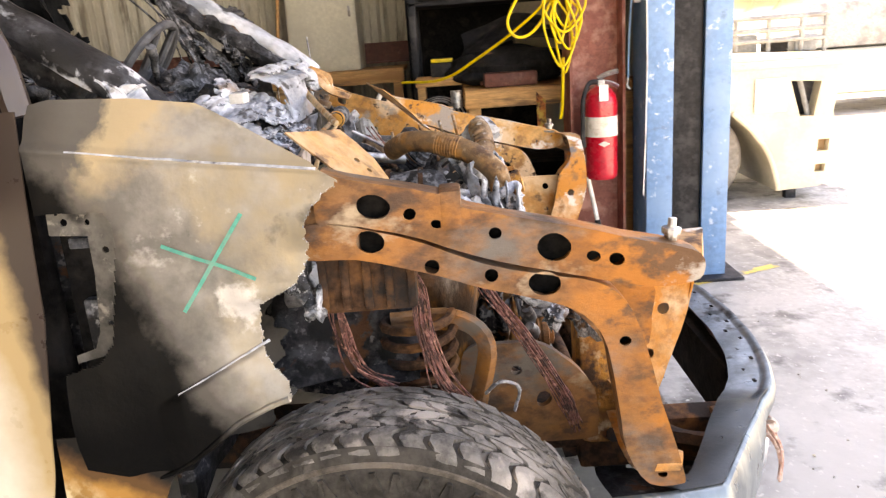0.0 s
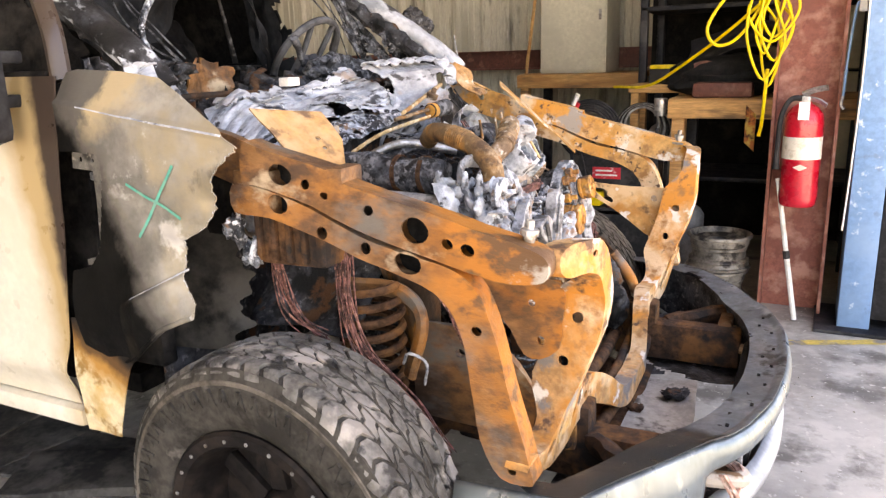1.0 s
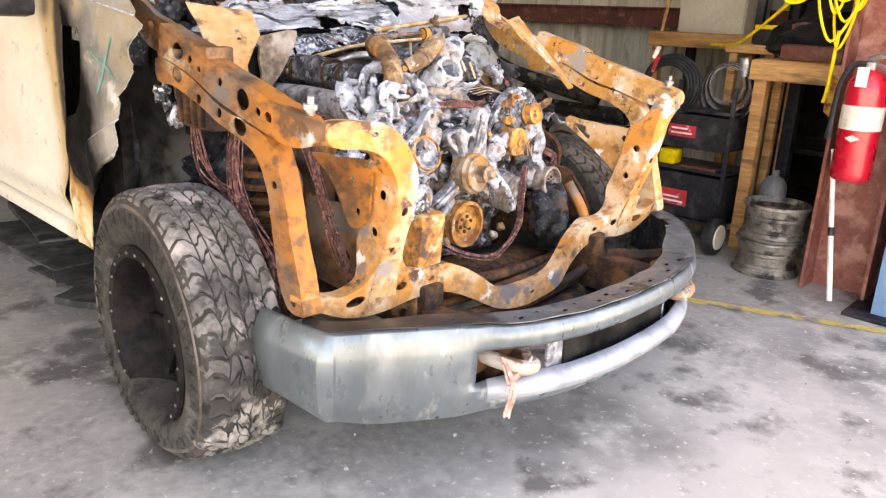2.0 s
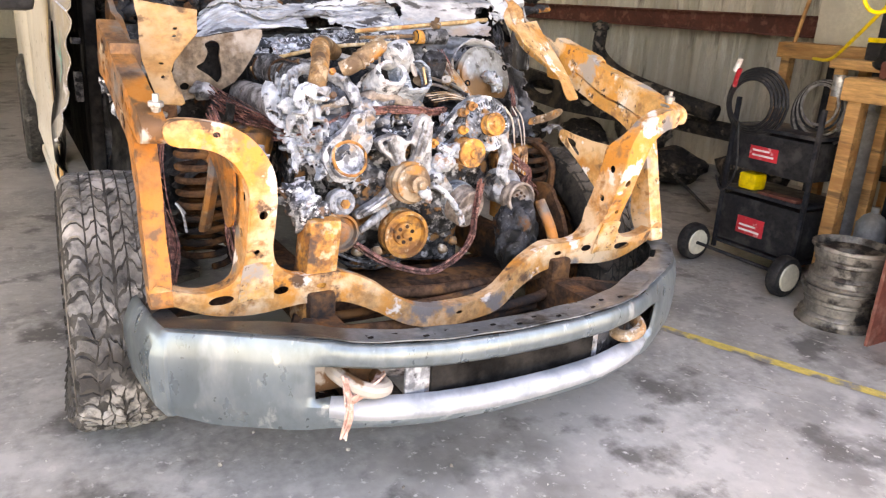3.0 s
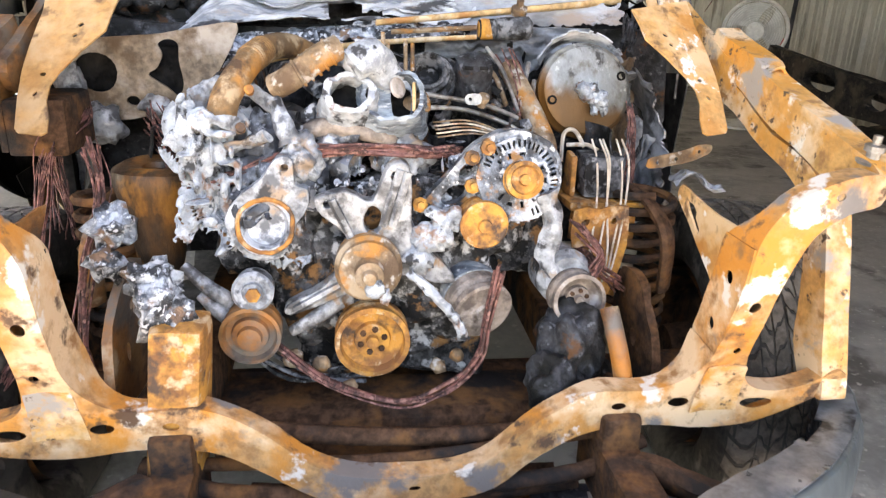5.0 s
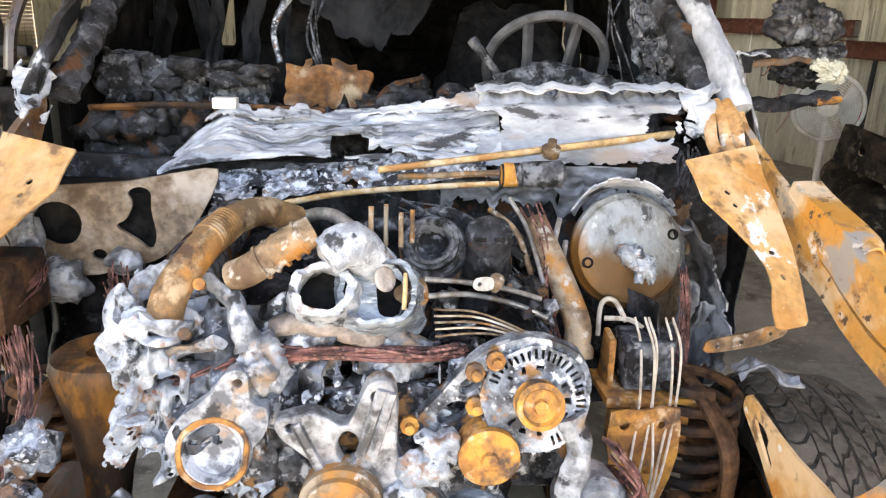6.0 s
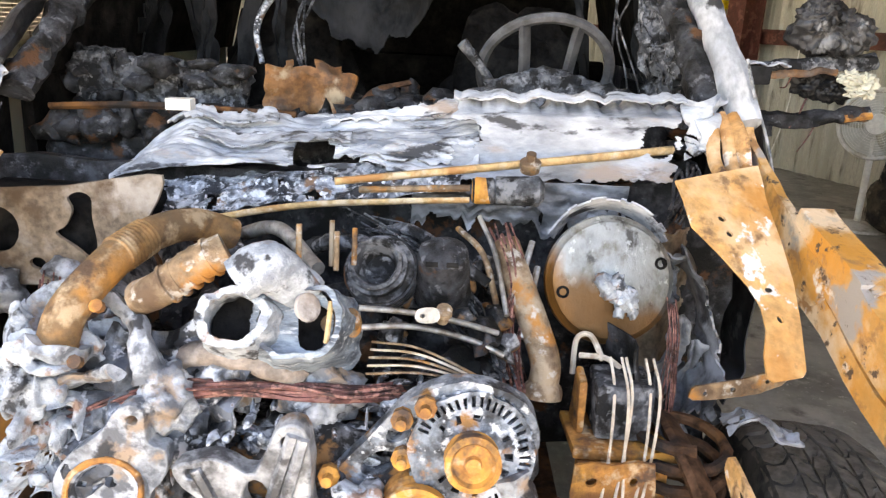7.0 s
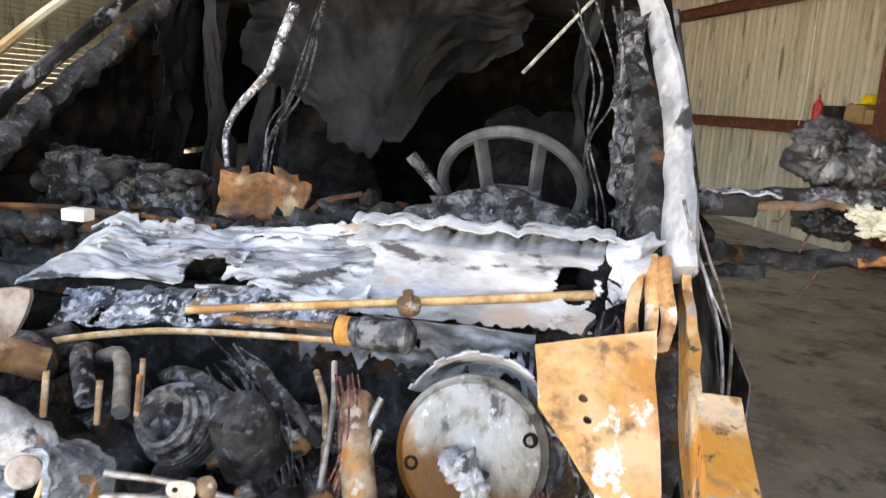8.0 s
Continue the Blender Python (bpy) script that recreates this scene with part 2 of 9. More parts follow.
# pale lip colour carries the sky reflection of its upturned face
LIP_SHEEN = surface("lip_sheen", (0.36, 0.385, 0.42), [((0.46, 0.48, 0.52), 5, 0.46, 0.62, 5), ((0.26, 0.29, 0.32), 6, 0.58, 0.70, 6)], 0.5, 0.2, 0.05, 60, 0.06)
CHROME_TOP = surface("scorched_chrome_top", (0.20, 0.235, 0.265), [((0.13, 0.155, 0.175), 5, 0.50, 0.66, 6), ((0.36, 0.40, 0.44), 8, 0.56, 0.68, 6), ((0.035, 0.04, 0.044), 9, 0.60, 0.67, 8)], 0.36, 0.6, 0.15, 90, 0.12, zones=[((0.045, 0.052, 0.056), (-0.35, -1, 0), 0.22, 0.28, 0.10, 9)])
RUBBER = surface("worn_rubber", (0.050, 0.046, 0.041), [((0.085, 0.077, 0.068), 5, 0.46, 0.66), ((0.028, 0.026, 0.024), 12, 0.54, 0.66), ((0.14, 0.128, 0.115), 9, 0.64, 0.72)], 0.7, 0.0, 0.35, 90, 0.2, spec=0.12)
RIM_BLACK = surface("black_rim", (0.012, 0.010, 0.010), [((0.035, 0.026, 0.022), 10, 0.52, 0.7)], 0.6, 0.1, 0.2, 60, 0.2, spec=0.15)
STEEL = surface("bare_steel", (0.34, 0.34, 0.34), [((0.18, 0.14, 0.11), 14, 0.55, 0.66), ((0.55, 0.55, 0.55), 22, 0.55, 0.65)], 0.45, 0.75, 0.2, 90, 0.15)
COPPER = surface("burnt_copper", (0.20, 0.085, 0.075), [((0.06, 0.03, 0.028), 40, 0.48, 0.58), ((0.36, 0.18, 0.15), 60, 0.56, 0.64)], 0.6, 0.35, 0.3, 120, 0.25)
TAN = surface("scorched_firewall", (0.235, 0.175, 0.125), [((0.42, 0.36, 0.31), 8, 0.54, 0.68, 7), ((0.12, 0.075, 0.045), 8, 0.54, 0.66)], 0.85, 0.0, 0.4, 70, 0.2)
CONCRETE = surface("concrete", (0.335, 0.325, 0.30), [((0.43, 0.415, 0.385), 0.9, 0.40, 0.64, 7), ((0.21, 0.203, 0.188), 1.7, 0.52, 0.70, 8), ((0.47, 0.455, 0.42), 5, 0.58, 0.72), ((0.13, 0.123, 0.112), 3.5, 0.60, 0.70, 9), ((0.52, 0.50, 0.46), 30, 0.66, 0.72)], 0.5, 0.0, 0.22, 35, 0.09, grain=30)
YARD = surface("pale_yard", (0.42, 0.37, 0.30), [((0.50, 0.45, 0.38), 0.6, 0.45, 0.6), ((0.28, 0.25, 0.21), 1.5, 0.56, 0.7)], 0.9, 0.0, 0.3, 30, 0.08)
CLAD = surface("wall_cladding", (0.50, 0.48, 0.41), [((0.38, 0.36, 0.30), 0.9, 0.5, 0.65), ((0.20, 0.18, 0.15), 3, 0.62, 0.72)], 0.6, 0.1, 0.05, 40, 0.06, stretch=(3, 3, 0.5))
RED_STEEL = surface("red_oxide_steel", (0.13, 0.042, 0.032), [((0.08, 0.028, 0.022), 4, 0.5, 0.65), ((0.22, 0.10, 0.075), 12, 0.58, 0.68)], 0.55, 0.0, 0.15, 50, 0.12)
# lit copy of RED_STEEL: daylight near the bay is mixed into its colour
RED_LIT = surface("red_oxide_lit", (0.30, 0.102, 0.075), [((0.24, 0.08, 0.06), 4, 0.5, 0.65), ((0.48, 0.24, 0.19), 9, 0.54, 0.68)], 0.6, 0.0, 0.15, 50, 0.12)
BLUE = surface("blue_paint", (0.13, 0.28, 0.50), [((0.19, 0.34, 0.54), 3, 0.48, 0.70, 5), ((0.12, 0.22, 0.36), 12, 0.68, 0.74), ((0.46, 0.58, 0.70), 16, 0.68, 0.74)], 0.4, 0.0, 0.08, 40, 0.06)
DARK_STEEL = surface("dark_steel", (0.022, 0.024, 0.03), [((0.06, 0.06, 0.065), 8, 0.55, 0.68)], 0.5, 0.3, 0.15, 50, 0.15, spec=0.2)
WOOD = surface("bench_timber", (0.55, 0.30, 0.12), [((0.40, 0.19, 0.07), 6, 0.48, 0.64), ((0.18, 0.10, 0.05), 9, 0.6, 0.7)], 0.6, 0.0, 0.2, 60, 0.12, stretch=(0.3, 2, 2))
EXT_RED = surface("extinguisher_red", (0.55, 0.012, 0.03), [((0.42, 0.008, 0.02), 6, 0.5, 0.7)], 0.28, 0.0, 0.02, 30, 0.06, coat=0.5)
PAPER = surface("paper_label", (0.74, 0.70, 0.62), [((0.56, 0.50, 0.40), 25, 0.58, 0.68)], 0.7, 0.0, 0.05, 60, 0.04)
YELLOW = surface("yellow_cable", (0.80, 0.58, 0.02), [((0.62, 0.42, 0.01), 30, 0.5, 0.65)], 0.45, 0.0, 0.05, 60, 0.05)
YELLOW_PAINT = surface("yellow_floor_paint", (0.62, 0.46, 0.12), [((0.22, 0.21, 0.2), 7, 0.52, 0.6)], 0.6, 0.0, 0.2, 40, 0.08)
WHITE_PLASTIC = surface("white_plastic", (0.82, 0.81, 0.78), [((0.55, 0.53, 0.48), 9, 0.55, 0.68)], 0.45, 0.0, 0.03, 40, 0.04)
CREAM = surface("cream_cabinet", (0.60, 0.58, 0.48), [((0.5, 0.48, 0.40), 3, 0.5, 0.66)], 0.5, 0.0, 0.03, 30, 0.05)
BLACK_PLASTIC = surface("black_plastic", (0.02, 0.02, 0.022), [((0.05, 0.05, 0.052), 10, 0.55, 0.68)], 0.55, 0.0, 0.1, 60, 0.15, spec=0.2)
RED_LABEL = surface("red_label", (0.60, 0.03, 0.045), [((0.7, 0.3, 0.3), 30, 0.62, 0.7)], 0.5, 0.0, 0.02, 40, 0.06)
TRUCK_WHITE = surface("white_truck_paint", (0.60, 0.54, 0.41), [((0.50, 0.44, 0.32), 3, 0.5, 0.65)], 0.4, 0.0, 0.03, 20, 0.04, coat=0.2)
RAG = surface("printed_rag", (0.50, 0.16, 0.05), [((0.6, 0.4, 0.1), 25, 0.5, 0.6), ((0.1, 0.04, 0.03), 18, 0.55, 0.65)], 0.85, 0.0, 0.1, 60, 0.1)
RIM_STEEL = surface("dusty_steel", (0.19, 0.172, 0.15), [((0.34, 0.31, 0.27), 8, 0.50, 0.66), ((0.035, 0.03, 0.027), 12, 0.52, 0.64)], 0.5, 0.4, 0.2, 60, 0.14)
DULL_GREY = surface("dull_grey_paint", (0.30, 0.31, 0.31), [((0.20, 0.20, 0.20), 6, 0.5, 0.65)], 0.55, 0.1, 0.05, 40, 0.08)
SCRAP = surface("greasy_scrap", (0.028, 0.026, 0.025), [((0.09, 0.075, 0.06), 7, 0.52, 0.66), ((0.18, 0.16, 0.14), 12, 0.62, 0.7)], 0.7, 0.2, 0.4, 50, 0.2, spec=0.2)
FAN_BLADE = surface("fan_blade", (0.62, 0.63, 0.60), [((0.5, 0.5, 0.47), 9, 0.5, 0.65)], 0.4, 0.0, 0.02, 40, 0.04)
WOOD_DULL = surface("cardboard", (0.36, 0.24, 0.13), [((0.28, 0.18, 0.10), 8, 0.5, 0.65)], 0.85, 0.0, 0.05, 50, 0.06)
CRUMB = surface("crumbs", (0.50, 0.47, 0.42), [((0.2, 0.17, 0.14), 30, 0.5, 0.6)], 0.9, 0.0, 0.2, 80, 0.2)
DUSTY_PLATE = surface("dusty_skid_plate", (0.34, 0.325, 0.305), [((0.20, 0.19, 0.175), 6, 0.52, 0.68, 6), ((0.42, 0.41, 0.39), 8, 0.52, 0.66, 6), ((0.06, 0.052, 0.045), 12, 0.59, 0.67, 7)], 0.6, 0.2, 0.2, 60, 0.1)
DARK_MAT = surface("dark_panel", (0.06, 0.058, 0.056), [((0.13, 0.125, 0.12), 4, 0.5, 0.64), ((0.03, 0.03, 0.03), 9, 0.55, 0.66)], 0.8, 0.0, 0.3, 40, 0.15, spec=0.2)
TREAD = surface("ashy_tread", (0.145, 0.137, 0.127), [((0.075, 0.071, 0.066), 6, 0.50, 0.64, 7), ((0.25, 0.235, 0.22), 7, 0.50, 0.64, 7), ((0.40, 0.365, 0.335), 8, 0.59, 0.66, 9), ((0.035, 0.033, 0.031), 16, 0.58, 0.66, 7)], 0.5, 0.0, 0.6, 90, 0.2, spec=0.3, zones=[((0.05, 0.045, 0.042), (0.8, 0, -0.6), 0.18, 0.30, 0.40, 9), ((0.36, 0.33, 0.295), (0.8, 0, -0.6), 0.50, 0.54, 0.75, 8), ((0.02, 0.019, 0.018), (0.8, 0, -0.6), 0.45, 0.53, 0.6, 15)])
COWL_GREY = surface("scorched_cowl", (0.20, 0.215, 0.24), [((0.44, 0.47, 0.52), 9, 0.5, 0.64), ((0.05, 0.052, 0.058), 10, 0.52, 0.62)], 0.5, 0.3, 0.5, 70, 0.16, stretch=(1, 0.5, 1))
TOWER = surface("brown_tower", (0.085, 0.042, 0.02), [((0.22, 0.09, 0.022), 9, 0.50, 0.60, 7), ((0.022, 0.016, 0.013), 6, 0.38, 0.56, 7), ((0.34, 0.14, 0.03), 12, 0.58, 0.67, 7), ((0.16, 0.135, 0.115), 7, 0.63, 0.72, 5)], 0.45, 0.2, 0.45, 100, 0.25, stretch=(1, 1, 0.45))
ALT_GREY = surface("alternator_alloy", (0.17, 0.20, 0.24), [((0.42, 0.46, 0.52), 24, 0.50, 0.62), ((0.035, 0.038, 0.045), 20, 0.50, 0.60), ((0.62, 0.65, 0.69), 46, 0.60, 0.67), ((0.30, 0.14, 0.05), 16, 0.63, 0.70)], 0.45, 0.35, 0.7, 120, 0.25)
COWL_MIX = surface("smeared_cowl", (0.35, 0.38, 0.43), [((0.55, 0.575, 0.62), 9, 0.5, 0.66), ((0.13, 0.14, 0.16), 6, 0.53, 0.68, 7), ((0.05, 0.052, 0.058), 20, 0.62, 0.68), ((0.36, 0.29, 0.25), 7, 0.63, 0.72)], 0.6, 0.05, 0.7, 70, 0.14, stretch=(1, 0.4, 1))
RAIL_LEFT = surface("flaking_orange_rust", (0.58, 0.32, 0.12), [((0.60, 0.26, 0.05), 5, 0.48, 0.62, 5), ((0.70, 0.52, 0.35), 7, 0.52, 0.64, 6), ((0.34, 0.17, 0.07), 20, 0.60, 0.70, 6), ((0.34, 0.31, 0.29), 7, 0.61, 0.67, 7), ((0.74, 0.69, 0.63), 10, 0.64, 0.685, 7), ((0.10, 0.06, 0.04), 34, 0.66, 0.72, 5)], 0.68, 0.03, 0.35, 110, 0.12)
WHEEL_GREY = surface("burnt_wheel_rim", (0.085, 0.09, 0.10), [((0.13, 0.137, 0.15), 12, 0.48, 0.68, 5), ((0.04, 0.042, 0.046), 9, 0.54, 0.70, 5)], 0.6, 0.1, 0.3, 60, 0.1)
TYRE_GREY = surface("dusty_tyre", (0.22, 0.20, 0.175), [((0.14, 0.13, 0.115), 8, 0.5, 0.66)], 0.8, 0.0, 0.3, 50, 0.1)
GREEN = surface("green_paint_mark", (0.05, 0.36, 0.28), [((0.14, 0.34, 0.27), 40, 0.5, 0.62)], 0.6, 0.0, 0.1, 80, 0.08)
ROOFING = surface("roof_sheet", (0.42, 0.41, 0.38), [((0.32, 0.31, 0.28), 2, 0.5, 0.65)], 0.6, 0.0, 0.05, 30, 0.05)


# ---------------------------------------------------------------- mesh tools
def part(name, bm, material, parent=None, label="", smooth=True, angle=35):
    """Links a bmesh as one mesh object, under a thing or a part."""
    bmesh.ops.recalc_face_normals(bm, faces=bm.faces[:])
    me = bpy.data.meshes.new(name)
    bm.to_mesh(me)
    bm.free()
    if smooth:
        me.shade_smooth()
        me.set_sharp_from_angle(angle=radians(angle))
    me.materials.append(material)
    ob = new(name, me)
    if parent:
        ob.parent = parent
    return tagged(ob, label)


def thing(name, label, category, at=(0, 0, 0), group="", kind=""):
    ob = new(name)
    ob.location = at
    ob.empty_display_size = 0.1
    bpy.context.view_layer.update()
    return tagged(ob, label, category, group, kind)


def under(parent, *obs):
    """Parents objects built in world places to a thing that stands elsewhere."""
    for o in obs:
        o.parent = parent
        o.matrix_parent_inverse = Matrix.Translation(-parent.location)


def box(bm, lo, hi, bevel=0.0, m=None):
    lo, hi = Vector(lo), Vector(hi)
    r = bmesh.ops.create_cube(bm, size=1)
    vs = r["verts"]
    for v in vs:
        v.co = Vector([(lo[i] + hi[i]) / 2 + v.co[i] * (hi[i] - lo[i]) for i in range(3)])
    if bevel:
        es = list({e for v in vs for e in v.link_edges})
        r = bmesh.ops.bevel(bm, geom=es, offset=bevel, segments=2, affect="EDGES", profile=0.6)
        vs = list({v for f in r["faces"] for v in f.verts} | {v for v in vs if v.is_valid})
    if m:
        bmesh.ops.transform(bm, matrix=m, verts=[v for v in vs if v.is_valid])
    return vs


def spline(pts, n=6):
    """A smooth line through points."""
    P = [Vector(p) for p in pts]
    P = [2 * P[0] - P[1]] + P + [2 * P[-1] - P[-2]]
    out = []
    for i in range(1, len(P) - 2):
        a, b, c, d = P[i - 1:i + 3]
        for k in range(n):
            t = k / n
            out.append(0.5 * (2 * b + (c - a) * t + (2 * a - 5 * b + 4 * c - d) * t * t + (3 * b - a - 3 * c + d) * t ** 3))
    return out + [P[-2]]


def tube(bm, pts, radius, sides=8, smooth=6, cap=True, flat=1.0):
    """Sweeps a round section along a line. radius: a number, or one for each end."""
    line = spline(pts, smooth) if smooth and len(pts) > 2 else [Vector(p) for p in pts]
    r0, r1 = radius if isinstance(radius, tuple) else (radius, radius)
    rings, side = [], None
    for i, p in enumerate(line):
        d = (line[min(i + 1, len(line) - 1)] - line[max(i - 1, 0)]).normalized()
        if side is None:
            side = d.orthogonal().normalized()
        side = (side - d * side.dot(d)).normalized()
        up = d.cross(side)
        r = r0 + (r1 - r0) * i / (len(line) - 1)
        rings.append([bm.verts.new(p + side * (r * math.cos(a)) + up * (r * flat * math.sin(a))) for a in [2 * math.pi * k / sides for k in range(sides)]])
    for a, b in zip(rings, rings[1:]):
        for k in range(sides):
            bm.faces.new((a[k], a[(k + 1) % sides], b[(k + 1) % sides], b[k]))
    if cap:
        bm.faces.new(rings[0][::-1])
        bm.faces.new(rings[-1])


def lathe(bm, profile, m, n=32, closed=False, start=0.0):
    """Turns (radius, height) pairs round the z axis of the pose m."""
    rings = []
    for r, h in profile:
        if r < 1e-5:
            rings.append([bm.verts.new(m @ Vector((0, 0, h)))])
        else:
            rings.append([bm.verts.new(m @ Vector((r * math.cos(start + 2 * math.pi * k / n), r * math.sin(start + 2 * math.pi * k / n), h))) for k in range(n)])
    pairs = list(zip(rings, rings[1:])) + ([(rings[-1], rings[0])] if closed else [])
    for a, b in pairs:
        for k in range(n):
            j = (k + 1) % n
            if len(a) == 1 and len(b) == 1:
                continue
            if len(a) == 1:
                bm.faces.new((a[0], b[j], b[k]))
            elif len(b) == 1:
                bm.faces.new((a[k], a[j], b[0]))
            else:
                bm.faces.new((a[k], a[j], b[j], b[k]))
    return [v for ring in rings for v in ring]


def axis(p, d):
    """A pose at p whose z axis points along d."""
    return Matrix.Translation(p) @ Vector(d).to_track_quat("Z", "Y").to_matrix().to_4x4()


def plate(bm, outline, holes, thick, m):
    """A sheet with holes: outline and holes in the x, y of the pose m, its thickness along z."""
    def loop(pts):
        vs = [bm.verts.new((p[0], p[1], 0)) for p in pts]
        return [bm.edges.new((vs[i], vs[(i + 1) % len(vs)])) for i in range(len(vs))]
    edges = loop(outline)
    for h in holes:
        edges += loop(h)
    r = bmesh.ops.triangle_fill(bm, use_beauty=True, use_dissolve=False, edges=edges)
    faces = [g for g in r["geom"] if isinstance(g, bmesh.types.BMFace)]
    verts = {v for e in edges for v in e.verts}
    ext = bmesh.ops.extrude_face_region(bm, geom=faces)
    up = [g for g in ext["geom"] if isinstance(g, bmesh.types.BMVert)]
    bmesh.ops.translate(bm, vec=(0, 0, thick), verts=up)
    bmesh.ops.transform(bm, matrix=m, verts=list(verts) + up)
    return list(verts) + up


def ring(x, y, rx, ry=None, n=18, turn=0.0):
    ry = ry or rx
    c, s = math.cos(radians(turn)), math.sin(radians(turn))
    return [(x + rx * math.cos(a) * c - ry * math.sin(a) * s, y + rx * math.cos(a) * s + ry * math.sin(a) * c) for a in [2 * math.pi * k / n for k in range(n)]]


def rounded(pts, n=4):
    """A closed outline smoothed through its points."""
    P = [Vector((*p, 0)) for p in pts]
    L = len(P)
    out = []
    for i in range(L):
        a, b, c, d = P[i - 1], P[i], P[(i + 1) % L], P[(i + 2) % L]
        for k in range(n):
            t = k / n
            q = 0.5 * (2 * b + (c - a) * t + (2 * a - 5 * b + 4 * c - d) * t * t + (3 * b - a - 3 * c + d) * t ** 3)
            out.append((q.x, q.y))
    return out


XZ = Matrix(((1, 0, 0, 0), (0, 0, -1, 0), (0, 1, 0, 0), (0, 0, 0, 1)))   # plate x, y -> world x, z; thickness to -y
YZ = Matrix(((0, 0, 1, 0), (1, 0, 0, 0), (0, 1, 0, 0), (0, 0, 0, 1)))    # plate x, y -> world y, z; thickness to +x


def at_y(y):
    return Matrix.Translation((0, y, 0)) @ XZ


def at_x(x):
    return Matrix.Translation((x, 0, 0)) @ YZ


def crumple(bm, amount, size, seed=0.0, verts=None):
    """Pushes the verts about by noise."""
    for v in verts or bm.verts:
        n = noise.noise_vector(v.co * size + Vector((seed, seed * 1.7, -seed)))
        n2 = noise.noise_vector(v.co * size * 2.7 + Vector((-seed, seed, 3)))
        v.co += n * amount + n2 * amount * 0.4


def lump(bm, centre, size, rough=0.3, seed=0.0, level=3, freq=3.0):
    """A ragged melted lump."""
    r = bmesh.ops.create_icosphere(bm, subdivisions=level, radius=1)
    for v in r["verts"]:
        d = v.co.normalized()
        k = 1 + rough * (noise.noise(d * freq * 0.6 + Vector((seed, 0, seed))) + 0.45 * noise.noise(d * freq * 1.5 + Vector((0, seed, 2))) + 0.12 * noise.noise(d * freq * 3.5 + Vector((seed, 5, 2))))
        v.co = Vector(centre) + Vector([d[i] * size[i] * k for i in range(3)])


def sheet(bm, fn, nu, nv, keep=None, thick=0.004):
    """A thin skin: fn(u, v) gives its place; keep(u, v) tells where it is left."""
    vs = [[bm.verts.new(fn(i / nu, j / nv)) for j in range(nv + 1)] for i in range(nu + 1)]
    fs = []
    for i in range(nu):
        for j in range(nv):
            if keep is None or keep((i + 0.5) / nu, (j + 0.5) / nv):
                fs.append(bm.faces.new((vs[i][j], vs[i + 1][j], vs[i + 1][j + 1], vs[i][j + 1])))
    bm.normal_update()
    loose = [v for col in vs for v in col if not v.link_faces]
    bmesh.ops.delete(bm, geom=loose, context="VERTS")
    nrm = {v: v.normal.copy() for f in fs for v in f.verts}
    ext = bmesh.ops.extrude_face_region(bm, geom=fs)
    up = [g for g in ext["geom"] if isinstance(g, bmesh.types.BMVert)]
    bm.normal_update()
    for v in up:
        v.co += v.normal * thick
    return up


def fray(u, seed, size=9.0):
    return noise.noise(Vector((u * size, seed, 0.3))) + 0.5 * noise.noise(Vector((u * size * 3.1, seed, 4.3)))


# ---------------------------------------------------------------- the workshop
def structure(name, bm, material, label, category, **k):
    return tagged(part(name, bm, material, **k), label, category, kind="structure")


bm = bmesh.new()
box(bm, (-18, -9, -0.12), (1.9, 4.76, 0.0))
structure("floor", bm, CONCRETE, "grey worn concrete workshop floor with stains", "floor")
bm = bmesh.new()
box(bm, (-400, -400, -0.4), (400, 400, -0.05))
structure("ground", bm, YARD, "pale sunlit dirt yard outside the open bay", "ground")
bm = bmesh.new()
box(bm, (1.9, -30, -0.12), (9, 30, -0.004))
structure("pavement", bm, CONCRETE, "pale concrete apron in front of the bay", "pavement")


def cladding(x0, x1, y, z0, z1, pitch=0.30, depth=0.032):
    """Ribbed sheet metal along x, facing -y, with ribs every pitch metres."""
    bm = bmesh.new()
    prof, x = [], x0
    while x < x1:
        prof += [(x, 0), (x + 0.035, -depth), (x + 0.065, -depth), (x + 0.10, 0), (x + 0.165, 0), (x + 0.175, -0.008), (x + 0.185, 0), (x + 0.225, 0), (x + 0.235, -0.008), (x + 0.245, 0)]
        x += pitch
    a = [bm.verts.new((px, y + d, z0)) for px, d in prof]
    b = [bm.verts.new((px, y + d, z1)) for px, d in prof]
    for i in range(len(a) - 1):
        bm.faces.new((a[i], a[i + 1], b[i + 1], b[i]))
    box(bm, (x0, y + 0.003, z0), (x1, y + 0.06, z1))
    return bm


structure("wall_north", cladding(-6.5, 1.3, 4.68, 0, 4.6), CLAD, "beige ribbed sheet metal workshop wall, streaked with dirt", "wall", smooth=False)
bm = bmesh.new()
z = 0.0
while z < 4.6:
    box(bm, (-18, -9.1, z), (-5.2, -9.0, z + 0.085), 0.012)
    z += 0.09
structure("wall_south", bm, CLAD, "ribbed roller doors on the far side of the workshop", "wall")
bm = bmesh.new()
box(bm, (-5.2, -9.1, 3.6), (1.9, -9.0, 4.6))
structure("wall_south_header", bm, CLAD, "header over the open south bay", "wall")
bm = bmesh.new()
box(bm, (-18.1, -9, 0), (-18, 4.76, 4.6))
structure("wall_west", bm, CLAD, "plain far end wall of the workshop", "wall")
bm = bmesh.new()
box(bm, (1.28, 2.12, 0), (1.4, 4.75, 4.6))
box(bm, (1.28, -9, 4.35), (1.4, 2.12, 4.6))
structure("wall_east", bm, CLAD, "front wall of the workshop beside the wide open bay", "wall")
bm = bmesh.new()
box(bm, (-18, -9.1, 4.6), (1.4, 4.9, 4.7))
